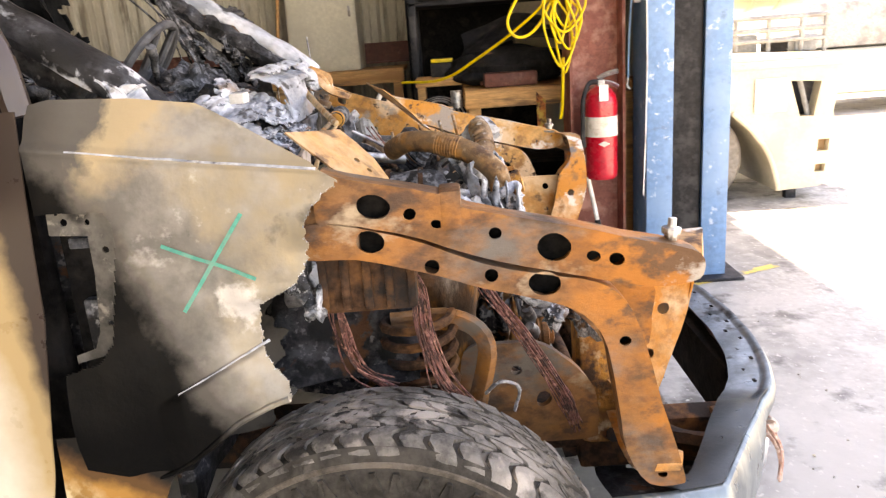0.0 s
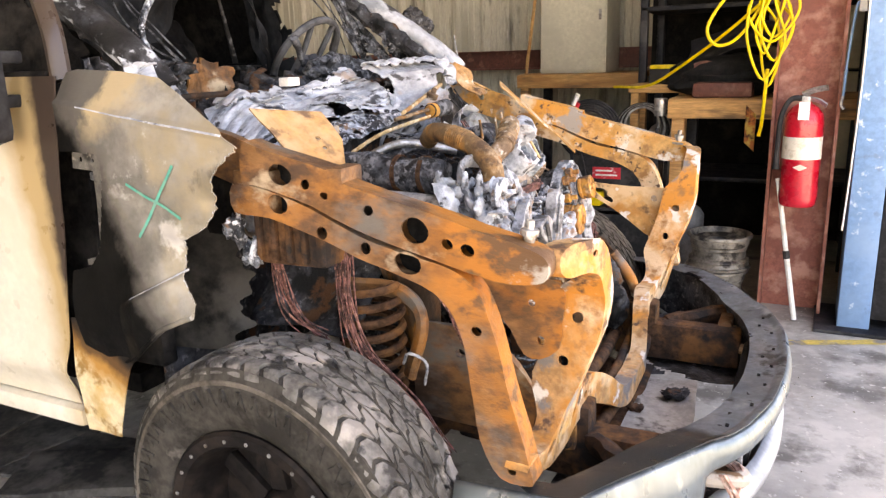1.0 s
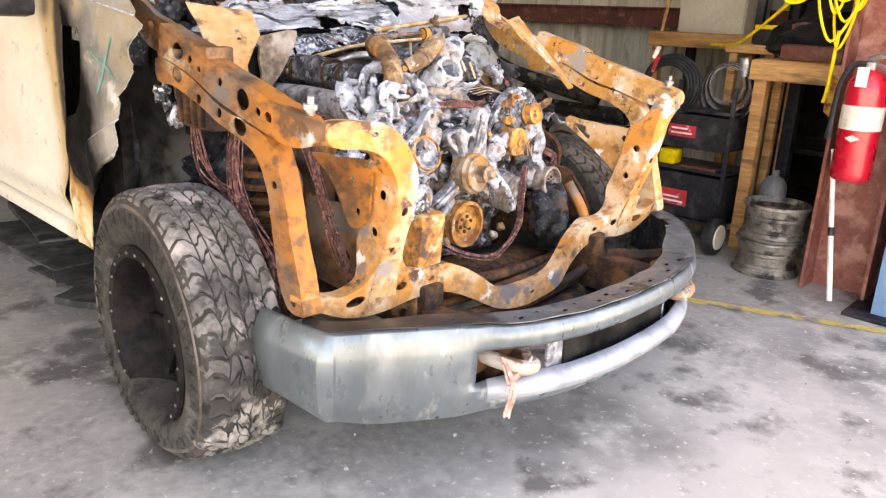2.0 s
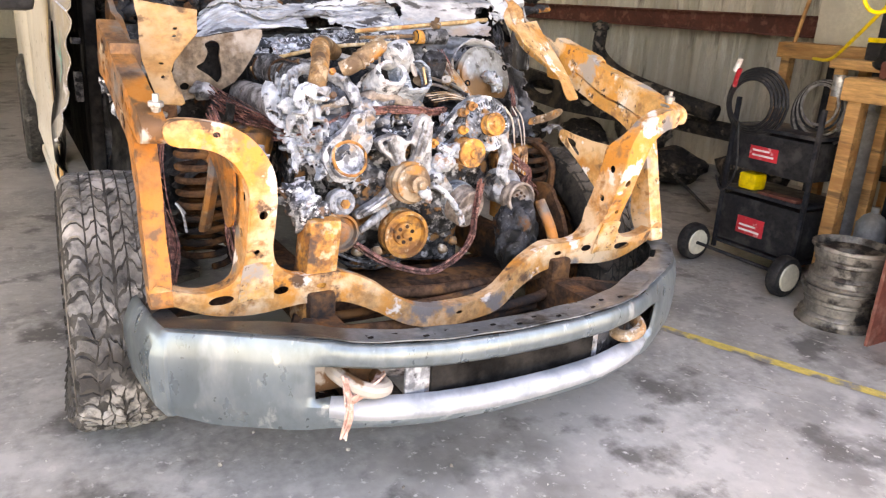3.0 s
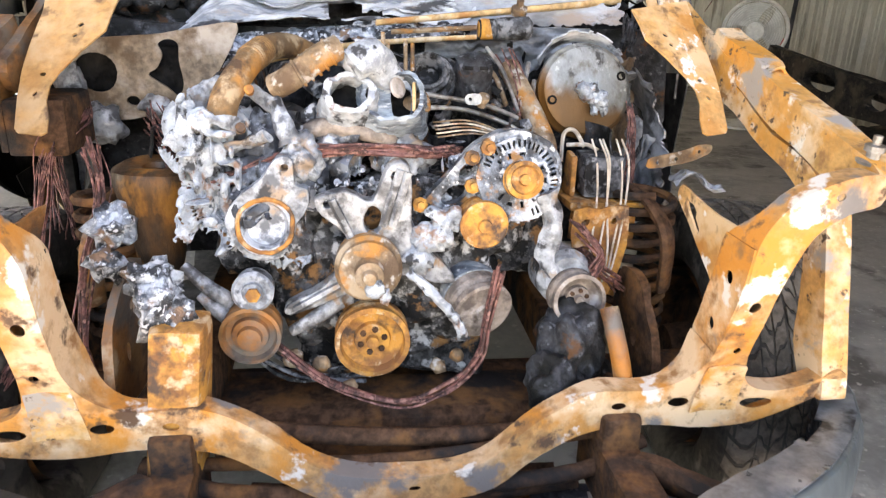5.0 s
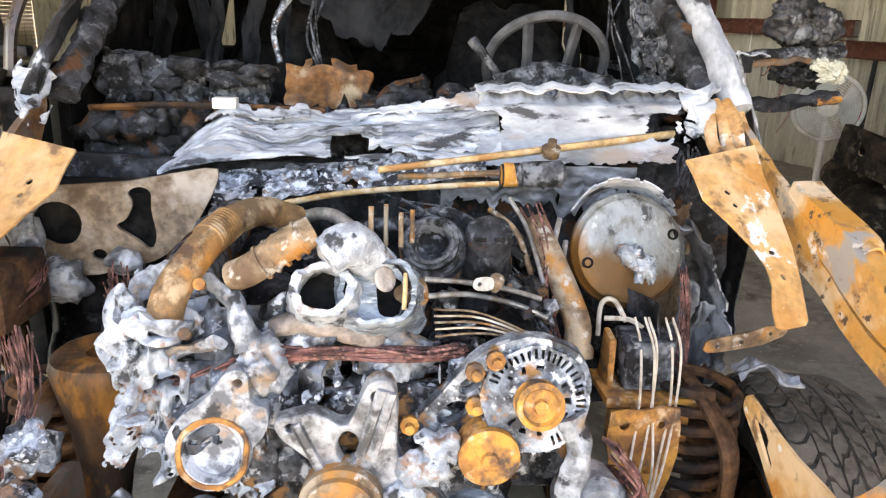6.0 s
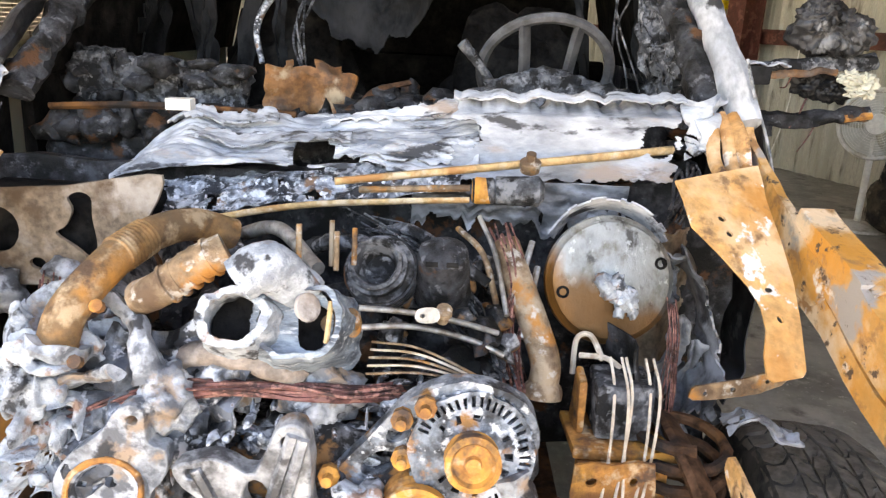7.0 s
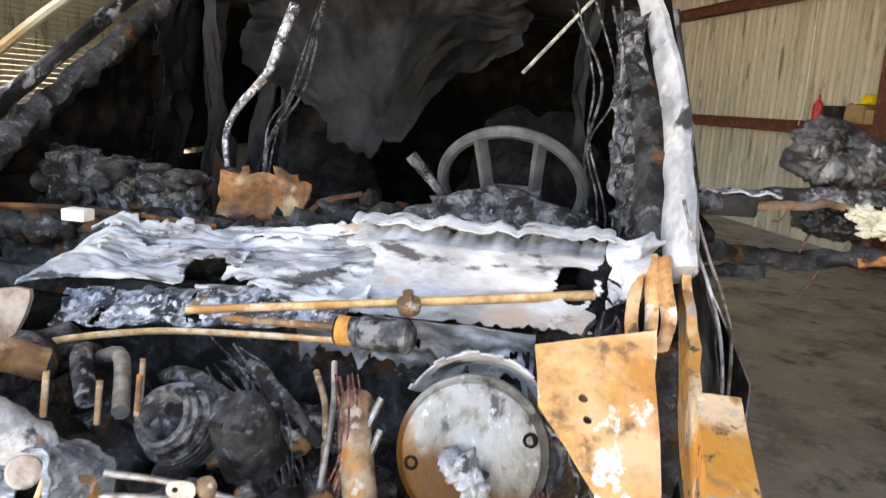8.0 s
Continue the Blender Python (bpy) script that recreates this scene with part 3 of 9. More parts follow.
structure("ceiling", bm, ROOFING, "plain metal workshop roof", "ceiling")


def beam(bm, p, q, w, h, t=0.012):
    """An I-section from p to q along x, web upright, flanges w wide across y."""
    (x0, y, z), x1 = p, q[0]
    box(bm, (x0, y - w / 2, z - h / 2), (x1, y + w / 2, z - h / 2 + t))
    box(bm, (x0, y - w / 2, z + h / 2 - t), (x1, y + w / 2, z + h / 2))
    box(bm, (x0, y - t / 2, z - h / 2 + t), (x1, y + t / 2, z + h / 2 - t))


for z in (1.30, 2.55, 3.7):
    bm = bmesh.new()
    beam(bm, (-6.48, 4.55, z), (1.27, 4.55, z), 0.17, 0.17)
    structure("trim", bm, RED_STEEL, "red oxide steel girt along the ribbed wall", "girt", smooth=False)

# the wall turns inward towards the far end
SKEW = Matrix.Translation((-6.5, 4.68, 0)) @ Matrix.Rotation(math.atan(0.424), 4, "Z")
bm = cladding(-12.6, 0.0, 0, 0, 4.6)
bmesh.ops.transform(bm, matrix=SKEW, verts=bm.verts[:])
structure("wall_northwest", bm, CLAD, "beige ribbed sheet metal wall at the far end, rust streaked", "wall", smooth=False)
for z in (1.50, 3.25):
    bm = bmesh.new()
    beam(bm, (-12.5, -0.13, z), (0.02, -0.13, z), 0.17, 0.17)
    bmesh.ops.transform(bm, matrix=SKEW, verts=bm.verts[:])
    structure("trim", bm, RED_STEEL, "red oxide steel girt along the far ribbed wall", "girt", smooth=False)
bm = bmesh.new()
for lo, hi in (((-2.08, -0.52, 0), (-1.80, -0.505, 4.6)), ((-2.08, -0.235, 0), (-1.80, -0.22, 4.6)), ((-1.945, -0.505, 0), (-1.935, -0.235, 4.6))):
    box(bm, lo, hi)
bmesh.ops.transform(bm, matrix=SKEW, verts=bm.verts[:])
structure("column", bm, RED_STEEL, "red oxide steel column before the far wall", "column", smooth=False)

# red building column
bm = bmesh.new()
box(bm, (0.745, 1.96, 0), (0.76, 2.22, 4.6))
box(bm, (1.03, 1.96, 0), (1.045, 2.22, 4.6))
box(bm, (0.76, 2.10, 0), (1.03, 2.112, 4.6))
structure("column", bm, RED_LIT, "red oxide steel building column with flanges", "column", smooth=False)

# two-post lift column: blue channel with a black carriage inside
lift = thing("lift_column", "blue painted steel vehicle lift column with black carriage", "vehicle lift", (1.3, 1.9, 0))
bm = bmesh.new()
box(bm, (1.12, 1.80, 0), (1.26, 1.83, 3.6), 0.006)
box(bm, (1.42, 1.80, 0), (1.56, 1.83, 3.6), 0.006)
box(bm, (1.12, 1.83, 0), (1.135, 2.1, 3.6))
box(bm, (1.545, 1.83, 0), (1.56, 2.1, 3.6))
box(bm, (1.135, 2.085, 0), (1.545, 2.1, 3.6))
under(lift, part("channel", bm, BLUE))
bm = bmesh.new()
box(bm, (1.263, 1.825, 0.06), (1.417, 2.05, 2.9), 0.01)
under(lift, part("carriage", bm, BLACK_PLASTIC))
bm = bmesh.new()
box(bm, (1.02, 1.72, 0), (1.64, 2.16, 0.018), 0.004)
under(lift, part("base_plate", bm, DARK_STEEL))


# ---------------------------------------------------------------- the burnt pickup
truck = thing("pickup_truck", "burnt-out cream pickup truck, front stripped, on flat tyres", "pickup truck")


def between(x, table):
    for (a, va), (b, vb) in zip(table, table[1:]):
        if x <= b:
            return va + (vb - va) * max(0.0, (x - a)) / (b - a)
    return table[-1][1]


def ease(v, a, b):
    v = min(1.0, max(0.0, (v - a) / (b - a)))
    return v * v * (3 - 2 * v)


# bumper: rows of a section carried along the curve of its front edge
HALF = [(0.0, 0.932), (0.10, 0.930), (0.20, 0.922), (0.27, 0.914), (0.34, 0.896), (0.42, 0.872), (0.485, 0.842), (0.53, 0.812), (0.58, 0.785), (0.66, 0.742), (0.75, 0.685), (0.83, 0.615), (0.90, 0.535), (0.95, 0.44), (0.975, 0.34), (0.985, 0.24)]


# the right end is bent to a crease and runs straight back
BENT = [(0.0, 0.932), (0.10, 0.930), (0.20, 0.920), (0.27, 0.910), (0.34, 0.893), (0.42, 0.868), (0.485, 0.836), (0.53, 0.800), (0.58, 0.770), (0.66, 0.718), (0.75, 0.662), (0.83, 0.612), (0.870, 0.588), (0.880, 0.578), (0.892, 0.48), (0.899, 0.40), (0.904, 0.335)]


def bumper_line(s):
    """Front edge at the signed half-width s."""
    return between(abs(s), HALF if s > 0 else BENT)


def build_bumper():
    extra = {0.05, 0.15, 0.25, 0.285, 0.31, 0.375, 0.45, 0.56, 0.615, 0.70, 0.79, 0.855, 0.865}
    cols = sorted({-y for y, x in BENT} | {y for y, x in HALF} | extra | {-y for y in extra} | {0.925, 0.965})
    def section(y):
        a = abs(y)
        k = min(1, max(0, (a - 0.50) / 0.09))
        low = between(a, [(0, 0.262), (0.45, 0.256), (0.60, 0.240), (0.78, 0.238), (0.88, 0.262), (0.985, 0.33)])
        inner = [(-0.005, 0.502), (0.006, 0.492), (0.012, 0.470), (0.006, 0.446), (0.0, 0.437), (-0.012, 0.40), (-0.020, 0.362), (-0.034, 0.346), (0.002, 0.318), (0.000, 0.292), (-0.028, low), (-0.07, low - 0.004)]
        outer = [(-0.005, 0.506), (0.006, 0.500), (0.014, 0.482), (0.020, 0.446), (0.021, 0.437), (0.022, 0.40), (0.020, 0.352), (0.018, 0.338), (0.017, 0.328), (0.012, 0.300), (-0.014, low), (-0.06, low - 0.006)]
        flare = 0.014 * min(1, max(0, (-y - 0.866) / 0.008))
        return [(p[0] + (q[0] - p[0]) * k + flare * min(1, max(0, (0.50 - q[1]) / 0.06)), p[1] + (q[1] - p[1]) * k) for p, q in zip(inner, outer)]
    bm = bmesh.new()
    grid, lips = [], []
    for y in cols:
        x = bumper_line(y)
        e = 0.01
        dx = (bumper_line(y + e) - bumper_line(y - e)) / (2 * e) if -0.872 < y < 0.975 else (-6 if y > 0 else 6)
        if -0.872 < y < -0.84:
            dx = (bumper_line(-0.80) - bumper_line(-0.84)) / 0.04
        n = Vector((1, -dx, 0)).normalized()
        grid.append([bm.verts.new((x + n.x * o, y + n.y * o, z)) for o, z in section(y)])
    for i in range(len(cols) - 1):
        mid = (cols[i] + cols[i + 1]) / 2
        for j in range(len(grid[0]) - 1):
            slot = abs(mid) < 0.565 and 4 <= j <= 6
            lip = abs(mid) < 0.54 and j in (7, 8)
            if lip:
                lips.append([grid[k][m].co.copy() for k, m in ((i, j), (i + 1, j), (i + 1, j + 1), (i, j + 1))])
            elif not slot:
                bm.faces.new((grid[i][j], grid[i + 1][j], grid[i + 1][j + 1], grid[i][j + 1]))
    ob = part("bumper", bm, CHROME, truck, "smoke-stained bluish chrome front bumper", angle=34)
    s = ob.modifiers.new("skin", "SOLIDIFY")
    s.thickness, s.offset = 0.006, -1
    bm = bmesh.new()
    for quad in lips:
        bm.faces.new([bm.verts.new(p) for p in quad])
    bmesh.ops.remove_doubles(bm, verts=bm.verts[:], dist=0.0005)
    lip = part("bumper_lip", bm, LIP_SHEEN, ob, "bumper lip painted pale for the sky it reflects", angle=60)
    s = lip.modifiers.new("skin", "SOLIDIFY")
    s.thickness, s.offset = 0.006, -1
    # charred top shelf
    bm = bmesh.new()
    def top(u, v):
        y = -0.890 + 1.865 * u
        x = bumper_line(y) - 0.004
        inner = 0.100 - 0.045 * min(1, max(0, abs(y) - 0.5) / 0.35)
        well = 0.007 * ease(y, -0.56, -0.52) * (1 - ease(y, 0.56, 0.60)) * ease(v, 0.10, 0.20)
        return Vector((x - v * inner, y * (1 - 0.05 * v), 0.506 - well - 0.006 * v * v + 0.0015 * math.sin(y * 31 + v * 3)))
    sheet(bm, top, 120, 14, lambda u, v: not (v > 0.80 and fray(u, 2.2, 12) > 0.62), 0.003)
    part("bumper_top", bm, CHROME_TOP, ob, "scorched bluish chrome top of the bumper with a shallow well")
    # flush dark boxes paint the shade of small slots; nothing is cut
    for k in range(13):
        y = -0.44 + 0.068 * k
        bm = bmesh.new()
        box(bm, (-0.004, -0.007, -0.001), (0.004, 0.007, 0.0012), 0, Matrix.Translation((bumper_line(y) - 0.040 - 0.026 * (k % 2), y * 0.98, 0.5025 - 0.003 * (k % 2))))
        part("top_slot_shade", bm, SOOT_AND_SHADE, ob)
    bm = bmesh.new()
    def inside(u, v):
        y = -0.865 + 1.83 * u
        x = bumper_line(y)
        k = min(1, abs(y) / 0.9)
        return Vector((x - 0.085 + 0.05 * k * k + 0.01 * noise.noise(Vector((u * 20, v * 3, 1))), y * (1 - 0.03 * k), 0.29 + 0.20 * v))
    sheet(bm, inside, 120, 10, lambda u, v: 1.83 * u - 0.865 > 0.05 or 1.83 * u - 0.865 < -0.58 or v > 0.80, 0.004)
    part("bumper_back", bm, CHAR, ob, "charred inner skin of the bumper")
    # added dark sheets hide the bright floor behind both bumper ends
    for y0, y1 in ((-0.85, -0.30), (0.28, 0.93)):
        bm = bmesh.new()
        def pan(u, v):
            y = y0 + (y1 - y0) * u
            x = 0.42 + (bumper_line(y) - 0.06 - 0.42) * v
            return Vector((x, y, 0.285)) + noise.noise_vector(Vector((x * 7, y * 7, 1))) * 0.025
        sheet(bm, pan, 30, 20, lambda u, v: fray(u * 2 + v, y1, 5) < 0.5, 0.004)
        part("floor_cover_sheet", bm, CHAR, ob, "added dark sheet hiding the floor behind the bumper")
    for y in (-0.62, 0.62):
        bm = bmesh.new()
        tube(bm, [(0.52, y * 0.75, 0.40), (0.62, y * 0.9, 0.41), (bumper_line(y) - 0.05, y, 0.42)], 0.03, 8, 5, flat=1.6)
        crumple(bm, 0.01, 14, 2)
        part("bumper_arm", bm, RUST_DARK, ob, "sooty rusted bumper arm")
    return ob


bumper = build_bumper()


# right and left inner fender rails: two pressed box sections, one on the other
UPPER = [(-0.16, 1.19), (-0.12, 1.182), (0.06, 1.138), (0.10, 1.113), (0.33, 1.055), (0.455, 1.022), (0.52, 0.998), (0.528, 0.965), (0.505, 0.943), (0.42, 0.941), (0.25, 0.983), (0.11, 1.022), (-0.03, 1.077), (-0.13, 1.10), (-0.17, 1.105)]
LOWER = [(-0.20, 1.098), (-0.13, 1.096), (-0.03, 1.071), (0.12, 1.006), (0.25, 0.975), (0.33, 0.955), (0.375, 0.925), (0.405, 0.875), (0.43, 0.80), (0.455, 0.70), (0.482, 0.60), (0.50, 0.535), (0.49, 0.520), (0.43, 0.525), (0.385, 0.60), (0.37, 0.70), (0.355, 0.80), (0.335, 0.86), (0.29, 0.905), (0.20, 0.938), (0.11, 0.96), (0.02, 0.995), (-0.10, 1.028), (-0.20, 1.036)]
UPPER_HOLES = [(-0.065, 1.128, 0.031, 0.022), (-0.002, 1.108, 0.011, 0.011), (0.045, 1.086, 0.011, 0.008), (0.150, 1.063, 0.012, 0.011), (0.255, 1.028, 0.031, 0.026), (0.325, 1.007, 0.013, 0.011), (0.367, 1.0, 0.014, 0.013)]
LOWER_HOLES = [(-0.075, 1.062, 0.026, 0.022), (0.030, 1.006, 0.014, 0.014), (0.138, 0.981, 0.013, 0.013), (0.236, 0.960, 0.030, 0.023), (0.383, 0.836, 0.011, 0.010), (0.455, 0.545, 0.010, 0.008)]


def section_box(name, outline, holes, m, depth, material, parent, back=True, step=3, flip=False, label="", turn=-14):
    """A pressed box section: a holed face, turned edges of the given depth and a closed back, in the pose m."""
    bm = bmesh.new()
    out = rounded(outline, step)
    plate(bm, out, [ring(x, z, a, b, 16, turn) for x, z, a, b in holes], 0.004, m)
    a = [bm.verts.new(m @ Vector((x, z, 0.002))) for x, z in out]
    mid = [bm.verts.new(m @ Vector((x, z, -depth * 0.5))) for x, z in out]
    b = [bm.verts.new(m @ Vector((x, z, -depth))) for x, z in out]
    for p, q in ((a, mid), (mid, b)):
        for i in range(len(a)):
            j = (i + 1) % len(a)
            bm.faces.new((p[i], p[j], q[j], q[i]))
    if back:
        plate(bm, out, [], 0.002, m @ Matrix.Translation((0, 0, -depth)))
    for v in bm.verts:
        v.co += noise.noise_vector(v.co * 9) * 0.004 + noise.noise_vector(v.co * 31) * 0.0012
    if flip:
        bmesh.ops.transform(bm, matrix=Matrix.Diagonal((1, -1, 1, 1)), verts=bm.verts[:])
    ob = part(name, bm, material, parent, label, angle=40)
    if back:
        # dark discs behind the holes stand in for the shade inside the box
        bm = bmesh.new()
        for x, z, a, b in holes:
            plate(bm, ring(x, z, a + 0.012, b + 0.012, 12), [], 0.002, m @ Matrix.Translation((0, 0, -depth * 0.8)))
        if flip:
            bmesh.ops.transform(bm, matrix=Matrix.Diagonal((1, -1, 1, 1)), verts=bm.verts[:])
        tagged(part("hole_shade", bm, SOOT_AND_SHADE, ob, "dark discs standing in for the shade inside the box section"), kind="stuff")
    return ob


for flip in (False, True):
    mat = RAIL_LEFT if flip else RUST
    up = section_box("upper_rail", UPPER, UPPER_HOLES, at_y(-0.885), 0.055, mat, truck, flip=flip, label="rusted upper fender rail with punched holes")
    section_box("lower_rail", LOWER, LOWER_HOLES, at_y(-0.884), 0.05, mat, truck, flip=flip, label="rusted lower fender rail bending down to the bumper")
    s = 1 if flip else -1
    bm = bmesh.new()
    if flip:
        sheet(bm, lambda u, v: Vector((0.045 + 0.050 * u, 0.845 + 0.050 * v, 1.128 - 0.010 * u + 0.012 * math.sin(v * 2.6) - 0.030 * v * v)) + noise.noise_vector(Vector((u * 3, v * 4, 5))) * 0.004, 8, 10, None, 0.005)
    else:
        box(bm, (0.052, -0.89, 1.07), (0.092, -0.81, 1.145), 0.006)
    part("gusset", bm, mat, up)
    bm = bmesh.new()
    box(bm, (-0.20, s * 0.865 - 0.02, 1.03), (-0.10, s * 0.865 + 0.03, 1.13), 0.008)
    part("gusset", bm, mat, up)
    # body mount stud on the front corner
    bm = bmesh.new()
    q = axis((0.475, s * 0.845, 1.005), (0.1, 0, 1))
    lathe(bm, [(0, 0), (0.026, 0), (0.027, 0.006), (0.012, 0.008), (0.012, 0.022), (0.018, 0.023), (0.018, 0.034), (0.008, 0.036), (0.008, 0.052), (0, 0.053)], q, 10)
    part("mount_stud", bm, STEEL, up)
    # diagonal upper wing: from the rail back to the cowl
    bm = bmesh.new()
    wing = [(-0.03, 1.115), (-0.16, 1.165), (-0.30, 1.215), (-0.42, 1.27), (-0.46, 1.32), (-0.50, 1.31), (-0.47, 1.20), (-0.36, 1.125), (-0.20, 1.075), (-0.06, 1.04)]
    plate(bm, rounded(wing, 3), [ring(-0.34, 1.19, 0.02, 0.013, 12, -25)], 0.018 if flip else 0.02, at_y(-0.825 if flip else -0.806))
    crumple(bm, 0.012, 6, 3.0)
    if flip:
        bmesh.ops.transform(bm, matrix=Matrix.Diagonal((1, -1, 1, 1)), verts=bm.verts[:])
    part("wing_brace", bm, mat, truck, "heat-warped rusted brace running back to the cowl")
    # apron plate leaning inboard, with a necked foot
    A, B, C = Vector((-0.153, 0.599, 1.229)), Vector((-0.229, 0.767, 1.253)), Vector((0.091, 0.752, 0.985))
    ex = (B - A).normalized()
    ez = ex.cross(C - A).normalized()
    ey = ez.cross(ex)
    pm = Matrix((ex, ey, ez)).transposed().to_4x4()
    pm.translation = A
    c = pm.inverted() @ C
    sgn = 1 if c.y > 0 else -1
    L = abs(c.y)
    out = [(0.0, -0.003), (0.09, -0.006), (0.188, -0.003), (0.178, 0.03), (0.164, 0.068), (0.135, 0.16), (0.108, 0.237), (0.070, 0.31), (0.026, 0.38), (0.015, 0.387), (-0.035, 0.376), (-0.043, 0.365), (-0.027, 0.334), (0.0, 0.300), (0.016, 0.26), (0.019, 0.218), (0.004, 0.152), (-0.018, 0.092), (-0.008, 0.04)]
    out = [(x, sgn * y) for x, y in out]
    bm = bmesh.new()
    plate(bm, out, [ring(0.050, sgn * 0.089, 0.007), ring(0.045, sgn * 0.121, 0.006), ring(0.053, sgn * 0.236, 0.008, 0.006), ring(0.034, sgn * 0.292, 0.005, 0.007)], 0.004, pm)
    for v in bm.verts:
        v.co += noise.noise_vector(v.co * 8) * 0.008
    if not flip:
        bmesh.ops.transform(bm, matrix=Matrix.Diagonal((1, -1, 1, 1)), verts=bm.verts[:])
    part("apron_plate", bm, RUST_PLATE if flip else TAN_PLATE, truck, "orange rusted apron plate flaked white at its bolt holes" if flip else "tan rusted apron plate")

# radiator support: lower crossmember that dips in the middle, with deep bent posts that lean forward
side = [(0.0, 0.338), (0.1, 0.350), (0.18, 0.372), (0.25, 0.412), (0.32, 0.444), (0.39, 0.463), (0.49, 0.470), (0.62, 0.458), (0.72, 0.470), (0.82, 0.510), (0.888, 0.552), (0.87, 0.585), (0.82, 0.560), (0.76, 0.545), (0.70, 0.553), (0.668, 0.580), (0.654, 0.640), (0.650, 0.72), (0.652, 0.80), (0.668, 0.862), (0.705, 0.915), (0.76, 0.938), (0.832, 0.945), (0.842, 0.985), (0.80, 1.004), (0.71, 0.997), (0.648, 0.962), (0.608, 0.914), (0.590, 0.866), (0.586, 0.80), (0.583, 0.70), (0.575, 0.632), (0.548, 0.585), (0.50, 0.556), (0.44, 0.550), (0.37, 0.550), (0.30, 0.524), (0.24, 0.490), (0.17, 0.440), (0.1, 0.414), (0.0, 0.406)]
outline = side + [(-y, z) for y, z in side[-2:0:-1]]


def support_x(y, z, d):
    """Place along x of the pressing: d runs from 0 at its face to 1 at its back."""
    a = abs(y)
    face = 0.517 - 0.040 * ease(a, 0.12, 0.40)
    up = ease(z, 0.47, 0.86) * ease(a, 0.40, 0.56)
    face += (0.580 - face) * up - 0.045 * ease(a, 0.70, 0.87) * ease(z, 0.88, 0.96)
    deep = 0.05 + 0.060 * ease(z, 0.54, 0.66) * (1 - ease(z, 0.86, 0.95)) * (1 - ease(a, 0.66, 0.72))
    return face - d * deep


def build_support():
    holes = [(0.02, 0.378, 0.012, 0.006)]
    for s in (1, -1):
        holes += [(s * 0.618, 0.765, 0.011, 0.012), (s * 0.625, 0.655, 0.008, 0.008), (s * 0.71, 0.515, 0.034, 0.014), (s * 0.425, 0.516, 0.015, 0.008), (s * 0.545, 0.522, 0.022, 0.012), (s * 0.73, 0.972, 0.010, 0.007)]
    out = rounded(outline, 3)
    bm = bmesh.new()
    plate(bm, out, [ring(y, z, a, b, 16) for y, z, a, b in holes], 0.004, YZ)
    for v in bm.verts:
        v.co.x = support_x(v.co.y, v.co.z, 0.0) + (v.co.x - 0.004)
    # turned edges, left open along the upright faces that carry their own punched plates
    rows = [[bm.verts.new((support_x(y, z, d), y, z)) for y, z in out] for d in (0.0, 0.35, 0.7, 1.0)]
    def upright(y, z):
        right = y < 0 and abs(y) > 0.63
        left = y > 0 and abs(y) < 0.63
        return (right or left) and 0.635 < z < 0.865 and 0.56 < abs(y) < 0.69
    n = len(out)
    for a, b in zip(rows, rows[1:]):
        for i in range(n):
            j = (i + 1) % n
            if not (upright(*out[i]) and upright(*out[j])):
                bm.faces.new((a[i], a[j], b[j], b[i]))
    for v in bm.verts:
        v.co += noise.noise_vector(v.co * 9) * 0.004 + noise.noise_vector(v.co * 31) * 0.0012
    ob = part("radiator_support", bm, RUST_PALE, truck, "rusted radiator support with bent posts and dipped crossmember", angle=40)
    for s in (-1, 1):
        bm = bmesh.new()
        edge = [z for z in (0.625, 0.66, 0.70, 0.74, 0.78, 0.82, 0.86, 0.88)]
        yy = -0.650 if s < 0 else 0.586
        edges_ = [(support_x(yy, z, 0.0) - 0.002, z) for z in edge] + [(support_x(yy, z, 1.0), z) for z in edge[::-1]]
        plate(bm, edges_, [ring(support_x(yy, 0.80, 0.5), 0.805, 0.013, 0.013, 14), ring(support_x(yy, 0.70, 0.5), 0.70, 0.012, 0.013, 14)], 0.004, Matrix.Translation((0, yy, 0)) @ XZ)
        for v in bm.verts:
            if s < 0:
                v.co.y -= 0.006 * ease(v.co.z, 0.82, 0.88)
            else:
                v.co.y += 0.006 * ease(v.co.z, 0.82, 0.88)
            v.co += noise.noise_vector(v.co * 9) * 0.004
        part("post_side", bm, RUST_PALE, ob, "punched side of the post")
        # dark plate paints the shade seen through the punched post holes
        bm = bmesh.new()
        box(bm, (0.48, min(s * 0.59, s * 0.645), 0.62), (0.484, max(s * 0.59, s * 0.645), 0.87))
        part("post_shade", bm, SOOT_AND_SHADE, ob, "dark plate standing in for the shade inside the post")
    # flared foot sleeves round the posts
    for s in (-1, 1):
        bm = bmesh.new()
        def sleeve(u, v):
            y = s * (0.578 + 0.078 * u) + s * 0.020 * (u - 0.5) * (1 - v)
            z = 0.500 + 0.115 * v
            return Vector((support_x(0.615, z, 0.0) + 0.003, y, z + 0.006 * math.sin(u * 3.1)))
        sheet(bm, sleeve, 8, 8, None, 0.005)
        for v in bm.verts:
            v.co += noise.noise_vector(v.co * 30) * 0.0016
        part("post_sleeve", bm, RAIL_LEFT, ob, "pale sleeve plate at the foot of the post")
    return ob


support = build_support()

